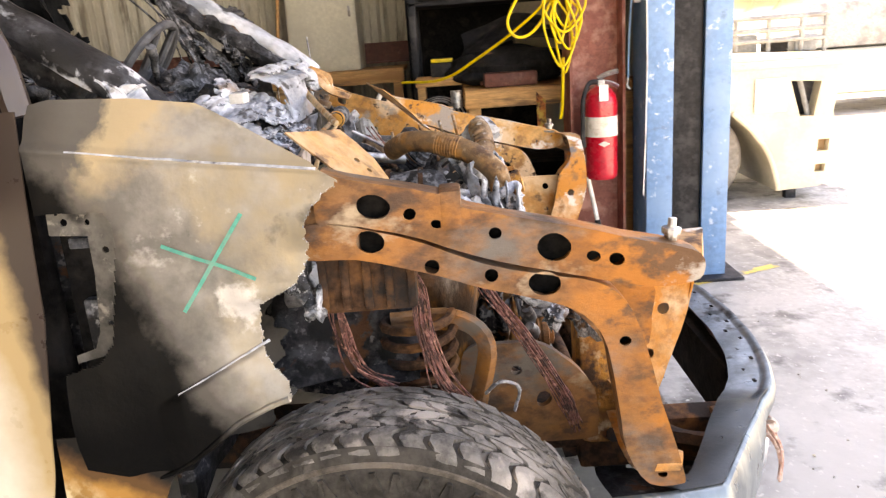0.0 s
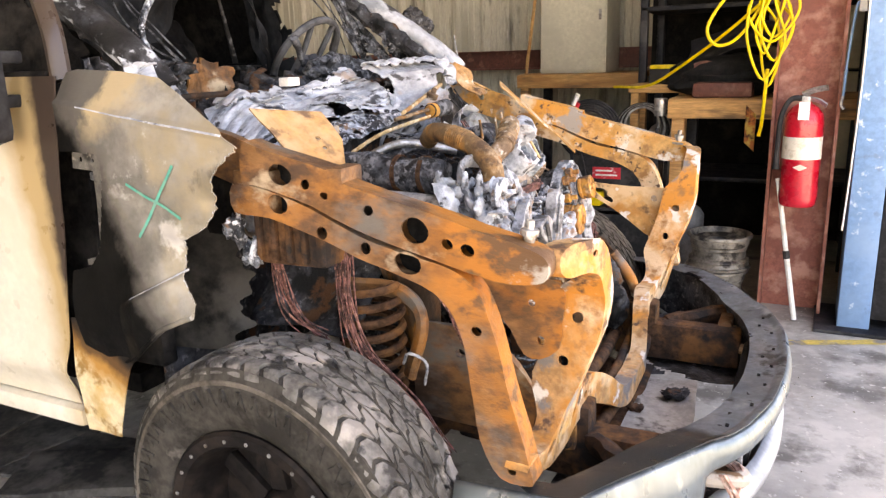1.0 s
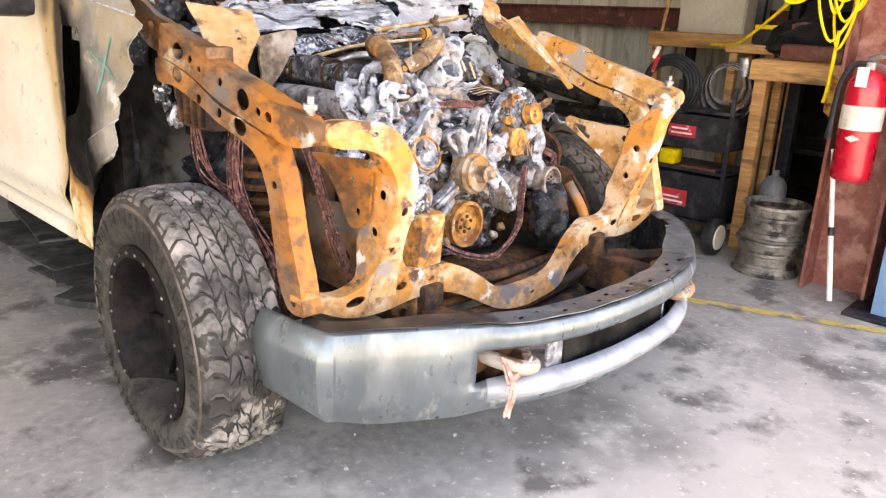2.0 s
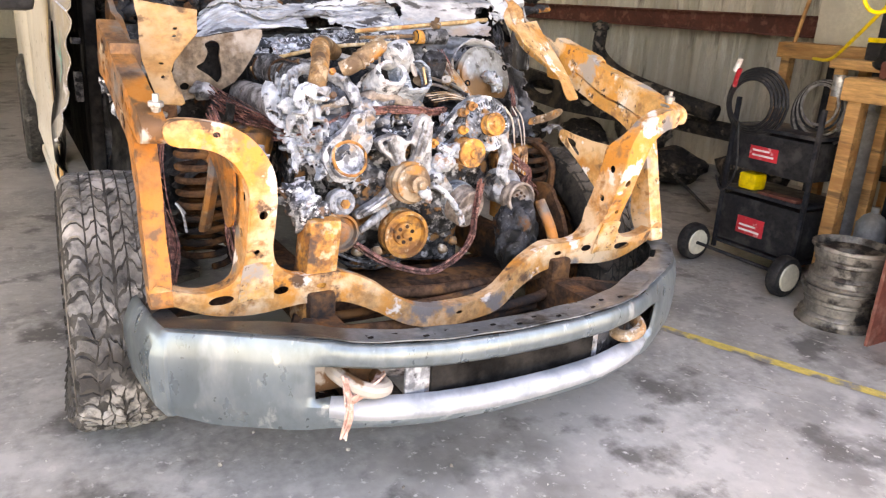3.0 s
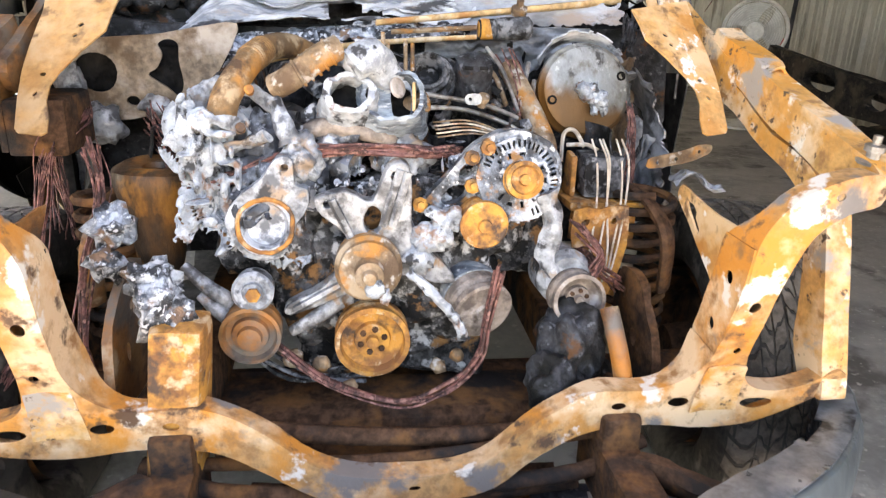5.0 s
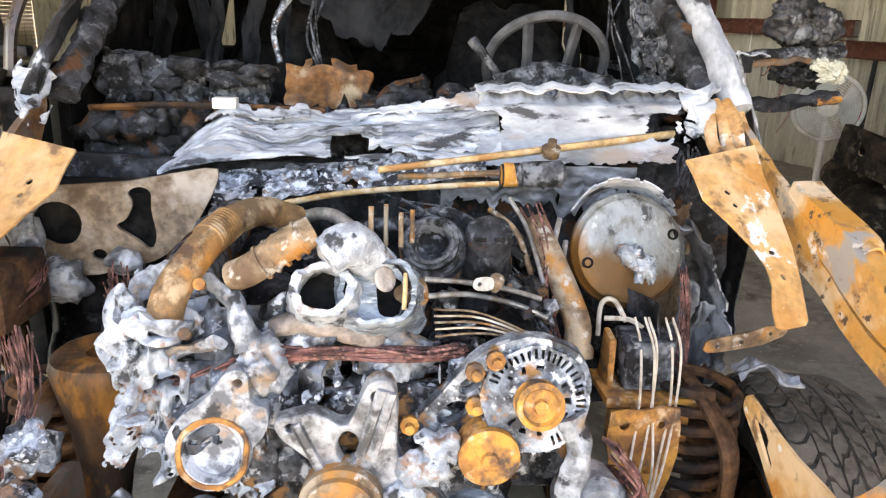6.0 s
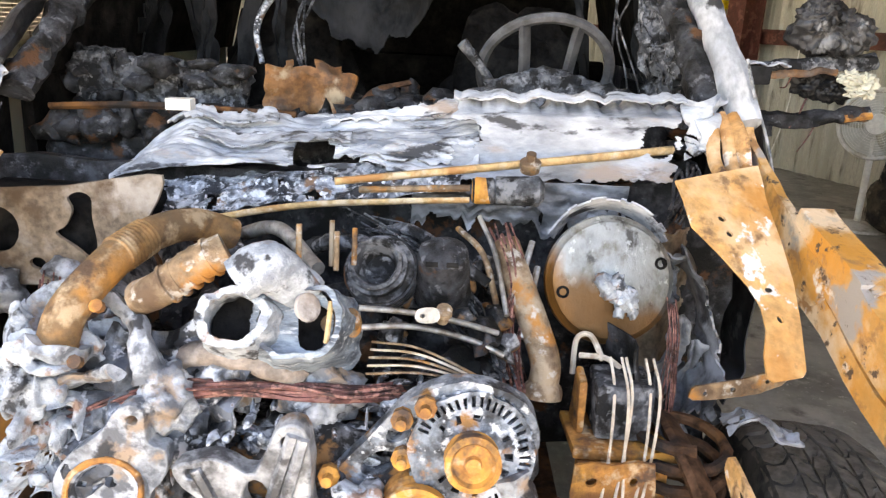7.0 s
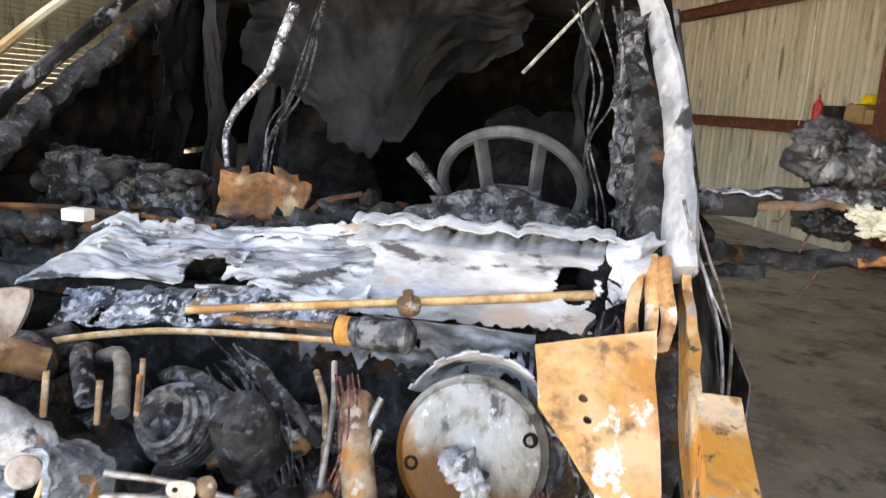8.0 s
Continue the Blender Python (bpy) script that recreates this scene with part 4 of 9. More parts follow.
# triangular apron frames behind the posts
for s in (1, -1):
    P1, P2, P3 = Vector((0.155, 0.640, 0.866)), Vector((0.470, 0.640, 0.856)), Vector((0.420, 0.640, 0.690))
    right = P2 - P1
    down = P3 - (P1 + right * 0.79)
    pm = Matrix((right, down, right.cross(down).normalized())).transposed().to_4x4()
    pm.translation = P1
    out = [(0, 0.02), (0.05, -0.10), (0.22, -0.06), (0.60, -0.03), (1.02, -0.04), (1.04, 0.25), (0.97, 0.62), (0.88, 1.0), (0.79, 1.05), (0.66, 0.88), (0.44, 0.60), (0.2, 0.33), (0.02, 0.14)]
    hole = [(0.14, 0.06), (0.24, 0.06), (0.32, 0.12), (0.31, 0.20), (0.37, 0.30), (0.36, 0.38), (0.30, 0.34), (0.20, 0.20)]
    bm = bmesh.new()
    if s > 0:
        plate(bm, rounded(out, 2), [rounded(hole, 2), ring(0.86, 0.20, 0.035, 0.07), ring(0.84, 0.72, 0.03, 0.06)], 0.006, pm)
    else:
        plate(bm, rounded([(0.245, 0.872), (0.36, 0.880), (0.488, 0.886), (0.487, 0.80), (0.480, 0.735), (0.44, 0.705), (0.40, 0.708), (0.372, 0.760), (0.32, 0.822)], 2), [ring(0.42, 0.83, 0.008), ring(0.44, 0.75, 0.010)], 0.006, at_y(-0.668))
    crumple(bm, 0.005, 9, 2.0)
    part("inner_brace", bm, RUST_PLATE if s > 0 else RUST, truck, "rusted triangular brace with a burnt opening" if s > 0 else "dark rusted triangular brace")


# ---------------------------------------------------------------- wheels
def build_wheel(side):
    """A deflated all-terrain tyre on a black bead-ring rim, its face outward."""
    cy = side * 0.918
    turn = Matrix.Rotation(radians(-3.8), 4, "Z")
    m = Matrix.Translation((-0.085, cy, 0.312)) @ turn @ Matrix.Rotation(radians(-90 * side), 4, "X")

    def settle(bm):
        """The flat tyre spreads where it meets the floor."""
        for v in bm.verts:
            k = min(1.3, max(0.0, 0.17 - v.co.z) / 0.17)
            v.co.y += (v.co.y - cy) * 0.14 * k * k
            v.co.x += (v.co.x + 0.085) * 0.06 * k + 0.030 * k
            if v.co.z < 0.17:
                v.co.z = 0.17 - (0.17 - v.co.z) * 0.55
            if v.co.z < 0.004:
                v.co.z = 0.004 + 0.02 * v.co.z / 0.5

    R = 0.437
    bm = bmesh.new()
    lathe(bm, [(0.268, 0.100), (0.278, 0.116), (0.305, 0.128), (0.345, 0.130), (0.395, 0.124), (R - 0.018, 0.112), (R - 0.007, 0.06), (R - 0.005, 0), (R - 0.007, -0.06), (R - 0.018, -0.112), (0.395, -0.124), (0.345, -0.130), (0.305, -0.128), (0.278, -0.116), (0.268, -0.100)], m, 96, closed=True)
    settle(bm)
    tyre = part("tyre", bm, RUBBER, truck, "deflated black all-terrain tyre smeared with ash")
    n = 50
    s = 2 * math.pi / n
    wear = random.Random(17 + side)

    def loft(bm, o, e, path, gap, shift, depth, h):
        """A tread block: a strip over the path of (half width, radius), its ends cut along the shift line."""
        top, low = [], []
        for w, r in path:
            a0, a1 = (o + shift(w) + gap / 2) * s, (o + shift(w) + 1 - gap / 2) * s
            am = (a0 + a1) / 2
            top.append([bm.verts.new(m @ Vector(((r + h) * math.cos(a), (r + h) * math.sin(a), e * w))) for a in (a0, am, a1)])
            low.append([bm.verts.new(m @ Vector(((r - depth) * math.cos(a), (r - depth) * math.sin(a), e * w * 0.995))) for a in (a0 - 0.004, am, a1 + 0.004)])
        for i in range(len(path) - 1):
            for j in (0, 1):
                bm.faces.new((top[i][j], top[i][j + 1], top[i + 1][j + 1], top[i + 1][j]))
            bm.faces.new((low[i][0], top[i][0], top[i + 1][0], low[i + 1][0]))
            bm.faces.new((low[i + 1][2], top[i + 1][2], top[i][2], low[i][2]))
        for i in (0, -1):
            for j in (0, 1):
                bm.faces.new((low[i][j], low[i][j + 1], top[i][j + 1], top[i][j]))

    def burnt(bm):
        """The tread facing forward has melted to soft lumps."""
        c = Vector((-0.085, cy, 0.312))
        for v in bm.verts:
            d = v.co - c
            k = ease(d.x - 0.35 * d.z, 0.12, 0.34) if side < 0 else 0.0
            v.co += noise.noise_vector(v.co * 26) * (0.0012 + 0.011 * k) + noise.noise_vector(v.co * 70) * 0.004 * k

    bm = bmesh.new()
    for k in range(n):
        for e in (1, -1):
            o = k + (0.5 if e < 0 else 0)
            h = wear.uniform(-0.002, 0.001)
            if k % 2 == 0:
                for w0, w1, off, rise in ((0.004, 0.032, 0.0, 26), (0.037, 0.062, 0.75, -22)):
                    path = [(w0 + (w1 - w0) * j / 3, R + 0.001 - 0.004 * ((w0 + (w1 - w0) * j / 3) / 0.06) ** 2) for j in range(4)]
                    wide = lambda w, w0=w0, rise=rise, off=off: off + (w - w0) * rise + 0.12 * math.sin((w - w0) * 260)
                    for half in (0, 1):
                        loft(bm, o + half * 1.0, e, path, 0.19 if half else 0.24, wide, 0.018, h - 0.001 * half)
            path = [(0.067, R - 0.004), (0.082, R - 0.004), (0.097, R - 0.007), (0.109, R - 0.014), (0.117, R - 0.026), (0.122, R - 0.042)]
            loft(bm, o + 0.3, e, path, 0.25, lambda w: 0.34 * math.sin((w - 0.066) * 75) + 7 * (w - 0.066), 0.016, h)
    burnt(bm)
    settle(bm)
    tagged(part("tread", bm, TREAD if side < 0 else TYRE_BROWN, tyre, "ash-smeared tread blocks with dark grooves" if side < 0 else "sooty brown tread blocks", angle=50), kind="stuff")
    bm = bmesh.new()
    lathe(bm, [(R - 0.040, 0.1215), (R - 0.044, 0.1265), (R - 0.052, 0.1265), (R - 0.056, 0.1235)], m, 96)
    settle(bm)
    part("shoulder_rib", bm, TYRE_BROWN, tyre, "raised rib round the tyre shoulder")
    bm = bmesh.new()
    for k in range(n):
        for a0, a1, r0, r1 in ((0.10, 0.42, R - 0.100, R - 0.060), (0.62, 0.40, R - 0.090, R - 0.062)):
            o = k + 0.1 * (k % 2)
            pts = [((o + a0) * s, r0), ((o + a1) * s, r1), ((o + a1 + 0.22) * s, r1), ((o + a0 + 0.16) * s, r0)]
            up = [bm.verts.new(m @ Vector((r * math.cos(a), r * math.sin(a), 0.1335))) for a, r in pts]
            dn = [bm.verts.new(m @ Vector((r * math.cos(a), r * math.sin(a), 0.122))) for a, r in pts]
            bm.faces.new(up)
            for i in range(4):
                bm.faces.new((dn[i], dn[(i + 1) % 4], up[(i + 1) % 4], up[i]))
    bmesh.ops.recalc_face_normals(bm, faces=bm.faces[:])
    settle(bm)
    tagged(part("sidewall_lug_ring", bm, RUBBER, tyre, "forked lugs on the tyre sidewall", smooth=False), kind="stuff")
    bm = bmesh.new()
    lathe(bm, [(0.270, 0.102), (0.274, 0.118), (0.266, 0.125), (0.240, 0.122), (0.230, 0.106), (0.222, 0.05), (0.212, 0.0), (0.085, 0.006), (0.070, 0.032), (0.034, 0.036), (0, 0.036)], m, 56)
    rim = part("rim", bm, RIM_BLACK, truck, "black burnt wheel with a bolted bead ring")
    for k in range(24):
        a = k * math.pi / 12
        bm = bmesh.new()
        lathe(bm, [(0.0045, 0), (0.0045, 0.005), (0, 0.0055)], m @ Matrix.Translation((0.252 * math.cos(a), 0.252 * math.sin(a), 0.122)), 6)
        part("rim_bolt", bm, STEEL, rim, smooth=False)
    for k in range(8):
        bm = bmesh.new()
        box(bm, (0.08, -0.026, -0.004), (0.226, 0.026, 0.022), 0.008)
        bmesh.ops.transform(bm, matrix=m @ Matrix.Rotation(k * math.pi / 4 + 0.2, 4, "Z"), verts=bm.verts[:])
        part("spoke", bm, RIM_BLACK, rim)
    bm = bmesh.new()
    lathe(bm, [(0.269, 0.100), (0.255, 0.0), (0.245, -0.104)], m, 40)
    lathe(bm, [(0.0, -0.02), (0.18, -0.02), (0.185, -0.05), (0.09, -0.07), (0.08, -0.14), (0, -0.14)], m, 32)
    part("brake_disc", bm, RUST_DARK, rim)


for side in (-1, 1):
    build_wheel(side)


# ---------------------------------------------------------------- right fender, door and cab
FEN_TOP = [(-0.615, 1.345), (-0.58, 1.352), (-0.45, 1.345), (-0.34, 1.330), (-0.26, 1.285), (-0.16, 1.225), (-0.10, 1.182), (-0.09, 1.17)]
FEN_LOW = [(-0.615, 0.70), (-0.50, 0.665), (-0.45, 0.685), (-0.40, 0.722), (-0.32, 0.785), (-0.255, 0.815), (-0.212, 0.832), (-0.09, 0.85)]
TORN = [(0.80, -0.205), (0.832, -0.221), (0.876, -0.249), (0.92, -0.262), (0.958, -0.268), (0.99, -0.266), (1.004, -0.24), (1.024, -0.193), (1.06, -0.176), (1.091, -0.170), (1.149, -0.164), (1.17, -0.140), (1.183, -0.118), (1.24, -0.06)]
OPENING = [(0.885, -0.62), (0.905, -0.55), (0.94, -0.524), (1.03, -0.507), (1.12, -0.491), (1.15, -0.493), (1.168, -0.505), (1.172, -0.62)]


def fender_y(x, z):
    bulge = 0.03 * math.exp(-((z - 0.80) / 0.12) ** 2)
    over = z - (1.2585 - 0.146 * (x + 0.45))
    crease = 0.004 * math.exp(-(over / 0.006) ** 2) + 0.006 / (1 + math.exp(max(-40, min(40, over / 0.002))))
    mark = z - (0.837 + 0.49 * (x + 0.427))
    press = 0.012 / (1 + math.exp(max(-40, min(40, mark / 0.0022)))) * max(0, min(1, (x + 0.46) / 0.05))
    dent = 0.010 * math.exp(-((x + 0.33) ** 2 + (z - 1.03) ** 2) / 0.003) - 0.008 * math.exp(-((x + 0.28) ** 2 + (z - 0.99) ** 2) / 0.0016)
    back = 0.55 * max(0, over)
    curl = 0.03 * max(0, x - between(z, TORN) + 0.05) / 0.05
    return -(0.975 + bulge + crease + press - dent - back + curl * noise.noise(Vector((z * 13, 3.0, 1.0))) - 0.02 * max(0, x + 0.35) / 0.25) + 0.006 * noise.noise(Vector((x * 9, z * 9, 1)))


def fender_fn(u, v):
    x = -0.615 + 0.545 * u
    x += 0.0035 * noise.noise(Vector((u * 60, v * 80, 2))) * (u > 0.6)
    lo = between(x, FEN_LOW)
    hi = between(x, FEN_TOP)
    z = lo + (hi - lo) * v
    return Vector((x, fender_y(x, z), z))


def fender_keep(u, v):
    p = fender_fn(u, v)
    if p.x > between(p.z, TORN) + 0.012 * fray(p.z, 5.0, 26):
        return False
    return not (0.885 < p.z < 1.172 and p.x < between(p.z, OPENING))


bm = bmesh.new()
sheet(bm, fender_fn, 150, 170, fender_keep, 0.003)
fender = part("fender", bm, FENDER, truck, "burnt bare front fender, torn ragged at its front edge", angle=50)
for a, b, w in (((-0.275, 1.150), (-0.395, 0.985), 0.0034), ((-0.415, 1.105), (-0.265, 1.035), 0.0034)):
    bm = bmesh.new()
    n = 14
    d = Vector((b[0] - a[0], b[1] - a[1]))
    nrm = Vector((-d.y, d.x)).normalized() * w
    rows = []
    for k in range(n + 1):
        q = Vector(a) + d * (k / n)
        rows.append([bm.verts.new((q.x + e * nrm.x, fender_y(q.x + e * nrm.x, q.y + e * nrm.y) - 0.0065, q.y + e * nrm.y)) for e in (-1, 1)])
    for r, t in zip(rows, rows[1:]):
        bm.faces.new((r[0], r[1], t[1], t[0]))
    part("paint_mark", bm, GREEN, fender, "green painted cross stroke")
# bare burnt-white metal along the torn edge, its lit rim painted in
bm = bmesh.new()
edge = []
for k in range(64):
    z = 0.838 + 0.34 * k / 63
    x = between(z, TORN) + 0.012 * fray(z, 5.0, 26) - 0.002
    edge.append((x, fender_y(x, z) - 0.001, z))
tube(bm, edge, 0.0016, 5, 0)
part("torn_edge", bm, WHITE_ASH, fender, "bare torn edge, burnt white, with its lit rim painted pale")
# pale lines paint the highlights along the pressed lines
for pts in ([(-0.545 + 0.40 * k / 12, 1.2745 - 0.146 * (0.40 * k / 12) - 0.002) for k in range(13)], [(-0.42 + 0.165 * k / 8, 0.8405 + 0.49 * (0.007 + 0.165 * k / 8)) for k in range(9)]):
    bm = bmesh.new()
    tube(bm, [(x, fender_y(x, z) - 0.0042, z) for x, z in pts], (0.0018, 0.0030), 5, 0, flat=0.6)
    crumple(bm, 0.0012, 40, 3)
    part("crease_highlight", bm, WHITE_ASH, fender, "pale line painting the highlight along a pressed line")
# flange round the burnt-out opening, and the black void behind
bm = bmesh.new()
flange = [(-0.612, 1.168), (-0.505, 1.166), (-0.490, 1.14), (-0.493, 1.09), (-0.524, 0.94), (-0.545, 0.905), (-0.612, 0.893), (-0.612, 0.908), (-0.574, 0.918), (-0.560, 0.95), (-0.548, 1.06), (-0.548, 1.125), (-0.612, 1.130)]
plate(bm, flange, [ring(-0.520, 1.10, 0.006), ring(-0.585, 1.15, 0.007), ring(-0.545, 1.148, 0.005), ring(-0.538, 0.965, 0.005)], 0.004, at_y(-0.956))
crumple(bm, 0.003, 16, 2)
part("opening_flange", bm, INNER_GREY, fender, "sooty inner flange with bolt holes")
bm = bmesh.new()
tube(bm, [(-0.50, -0.978, 1.166), (-0.488, -0.979, 1.145), (-0.490, -0.979, 1.10), (-0.507, -0.980, 1.03), (-0.523, -0.981, 0.94)], 0.005, 6, 5)
part("flange_edge", bm, INNER_GREY, fender)
bm = bmesh.new()
tube(bm, [(x, fender_y(x, between(x, FEN_LOW)) - 0.002, between(x, FEN_LOW) + 0.002) for x in (-0.49, -0.45, -0.40, -0.36, -0.32, -0.28, -0.255, -0.225)], 0.006, 7, 3)
part("arch_lip", bm, FENDER, fender)
bm = bmesh.new()
box(bm, (-0.63, -0.90, 0.62), (-0.46, -0.86, 1.32), 0.01)
crumple(bm, 0.01, 8, 1)
part("cowl_side", bm, SOOT_AND_SHADE, truck, "soot-black cowl side panel behind the fender")
bm = bmesh.new()
box(bm, (-0.60, -0.93, 1.095), (-0.55, -0.90, 1.115), 0.004)
part("hinge", bm, CHAR_GREY, truck)
bm = bmesh.new()
box(bm, (-0.595, -0.93, 0.90), (-0.55, -0.905, 1.0), 0.004)
part("hinge", bm, CHAR_GREY, truck)
# grey wheelhouse panel behind the torn fender
bm = bmesh.new()
def wheelhouse(u, v):
    x = -0.50 + 0.33 * u
    z = 0.66 + 0.40 * v
    return Vector((x, -0.845 + 0.10 * u + 0.05 * math.sin(v * 3.0) * u, z)) + noise.noise_vector(Vector((u * 3, v * 3, 6))) * 0.018
sheet(bm, wheelhouse, 110, 120, lambda u, v: u < 0.58 + 0.20 * fray(v, 3.3, 5), 0.004)
part("wheelhouse_panel", bm, WHEELHOUSE, truck, "sooty grey wheelhouse panel, torn at its edge")
# scorched lower corner behind the wheel
def corner_fn(u, v):
    z = 0.45 + 0.31 * v
    x0 = -0.665
    x1 = between(z, [(0.45, -0.552), (0.55, -0.515), (0.66, -0.470), (0.76, -0.40)])
    x = x0 + (x1 - x0) * u
    return Vector((x, -0.985 - 0.01 * math.sin(v * 3) + 0.004 * noise.noise(Vector((x * 12, z * 12, 0))), z))


bm = bmesh.new()
sheet(bm, corner_fn, 30, 40, lambda u, v: v > 0.02 + 0.04 * u * abs(fray(u, 3, 6)), 0.003)
part("fender_corner", bm, SCORCHED, truck, "scorched cream lower corner of the fender")


def door_y(x, z):
    return -(0.995 - 0.11 * max(0, z - 1.02) ** 1.4 * 1.3 + 0.018 * math.exp(-((z - 0.62) / 0.05) ** 2) - 0.02 * max(0, 0.62 - z) / 0.1)


def build_door(side):
    d = {}
    def fn(u, v):
        z = 0.515 + 0.825 * v
        x0 = between(z, [(0.515, -0.70), (0.75, -0.672), (1.0, -0.632), (1.34, -0.622)])
        x = x0 - (1.12 + (x0 + 0.63)) * u
        lean = 0.45 * max(0, z - 1.05) if side > 0 else 0
        return Vector((x, -side * door_y(x, z) - lean, z))
    bm = bmesh.new()
    sheet(bm, fn, 40, 40, None, 0.004)
    door = part("door", bm, PAINT_DOOR if side < 0 else CHAR_DOOR, truck, "cream door scorched along its front edge" if side < 0 else "soot-stained door")
    # window frame: front leg and the black sill seal
    y = side * 0.945
    bm = bmesh.new()
    if side < 0:
        tube(bm, [(-0.625, y, 1.33), (-0.66, y * 0.985, 1.47), (-0.80, y * 0.94, 1.64), (-1.15, y * 0.875, 1.88), (-1.45, y * 0.86, 1.93), (-1.72, y * 0.86, 1.90)], 0.024, 8, 5, flat=0.6)
    tube(bm, [(-1.735, y, 1.33), (-1.74, y * 0.86, 1.90)], 0.03, 8, 0)
    part("window_frame", bm, PAINT_DOOR if side < 0 else CHAR_DOOR, door)
    bm = bmesh.new()
    box(bm, (-1.74, y - 0.02 - (0.07 if side > 0 else 0), 1.325), (-0.655, y + 0.02 - (0.07 if side > 0 else 0), 1.352), 0.006)
    part("window_seal", bm, SOOT_AND_SHADE, door)
    bm = bmesh.new()
    box(bm, (-1.74, side * 0.85 - 0.02, 0.55), (-0.68, side * 0.85 + 0.02, 1.32), 0.01)
    crumple(bm, 0.02, 7, 3 + side)
    part("door_lining", bm, SOOT_AND_SHADE, door)
    # rocker below
    bm = bmesh.new()
    box(bm, (-1.9, side * 0.95 - 0.05, 0.462), (-0.67, side * 0.95 + 0.02, 0.512), 0.015)
    part("rocker", bm, PAINT_DOOR if side < 0 else CHAR_DOOR, truck)
    return door


PAINT_DOOR = surface("door_paint", (0.72, 0.67, 0.57), [((0.66, 0.60, 0.49), 3, 0.5, 0.7)], 0.35, 0.0, 0.04, 30, 0.03, coat=0.3,
                     zones=[((0.46, 0.33, 0.17), (1, 0, 0.12), -0.62, -0.55, 0.12, 5), ((0.05, 0.035, 0.028), (1, 0, 0.1), -0.555, -0.52, 0.08, 9)])
CHAR_DOOR = surface("burnt_door_paint", (0.05, 0.05, 0.052), [((0.16, 0.16, 0.17), 6, 0.52, 0.66), ((0.42, 0.43, 0.45), 9, 0.62, 0.7)], 0.5, 0.2, 0.2, 50, 0.2)
right_door = build_door(-1)
left_door = build_door(1)

# the burnt front edge of the left door curves down beside the pillar
EDGE = [(1.04, 0.913), (1.11, 0.911), (1.20, 0.895), (1.28, 0.868), (1.36, 0.832), (1.44, 0.803)]
bm = bmesh.new()
sheet(bm, lambda u, v: Vector((-0.452 - 0.05 * v - 0.02 * math.sin(v * 3), between(1.04 + 0.27 * u, EDGE) - 0.085 * v * (1 - 0.75 * u), 1.04 + 0.27 * u)) + noise.noise_vector(Vector((u * 5, v * 3, 9))) * 0.006, 30, 10, None, 0.004)
edge_panel = part("door_edge_panel", bm, MELT_BLACK, left_door, "glossy black burnt front face of the door")
# pale bar paints the thin highlight on the glossy edge
bm = bmesh.new()
tube(bm, [(-0.448, y + 0.001, z) for z, y in EDGE], 0.0035, 6, 5)
part("door_edge_highlight", bm, ASH_PALE, edge_panel, "thin pale line painting the highlight on the door edge")

# towing mirror on the right door: two black glasses in one housing
bm = bmesh.new()
box(bm, (-0.80, -1.25, 1.19), (-0.70, -1.02, 1.48), 0.03)
mirror_r = part("door_mirror", bm, BLACK_PLASTIC, right_door, "black towing mirror housing")
bm = bmesh.new()
box(bm, (-0.78, -1.05, 1.37), (-0.74, -0.95, 1.40), 0.008)
part("mirror_arm", bm, BLACK_PLASTIC, mirror_r)
bm = bmesh.new()
box(bm, (-0.78, -1.05, 1.27), (-0.74, -0.95, 1.30), 0.008)
part("mirror_arm", bm, BLACK_PLASTIC, mirror_r)
# the left mirror has burnt down to charred arms, a lump and a pale clot
def wrinkled(c, d, seed):
    """A lump of sagged plastic, folded in fine uneven creases."""
    bm = bmesh.new()
    lump(bm, c, d, 0.35, seed, 5, 2.6)
    for v in bm.verts:
        w = (v.co - Vector(c)).normalized()
        q = Vector((v.co.x * 30, v.co.y * 55, v.co.z * 18 + 6 * noise.noise(v.co * 25)))
        v.co += w * (0.012 * abs(noise.noise(q)) + 0.005 * noise.noise(v.co * 110))
    return bm


mirror_l = part("door_mirror", wrinkled((-0.82, 1.135, 1.505), (0.06, 0.085, 0.062), 4.0), MELT_BLACK, left_door, "mirror burnt to a wrinkled charred lump", angle=60)
for c, d, sd in (((-0.80, 1.10, 1.535), (0.045, 0.052, 0.040), 7.0), ((-0.80, 1.185, 1.495), (0.05, 0.048, 0.045), 8.0), ((-0.83, 1.13, 1.372), (0.035, 0.055, 0.034), 9.0), ((-0.82, 1.18, 1.36), (0.03, 0.045, 0.028), 10.0)):
    part("mirror_crust", wrinkled(c, d, sd), MELT_BLACK, mirror_l, "sagged black mirror plastic", angle=60)
for k, (y0, y1, z) in enumerate(((1.06, 1.02, 1.42), (1.10, 1.06, 1.34), (1.14, 1.09, 1.30))):
    bm = bmesh.new()
    tube(bm, [(-0.80, y0, z), (-0.79, y0 - 0.02, z - 0.05), (-0.78, y1, z - 0.055 - 0.02 * k)], (0.003, 0.0015), 5, 4)
    part("mirror_wire", bm, COPPER, mirror_l)
bm = bmesh.new()
box(bm, (-0.80, 0.862, 1.372), (-0.755, 0.985, 1.418), 0.006)
crumple(bm, 0.006, 20, 3)
part("arm_socket", bm, BLACK_PLASTIC, mirror_l, "black socket of the mirror arm")
bm = bmesh.new()
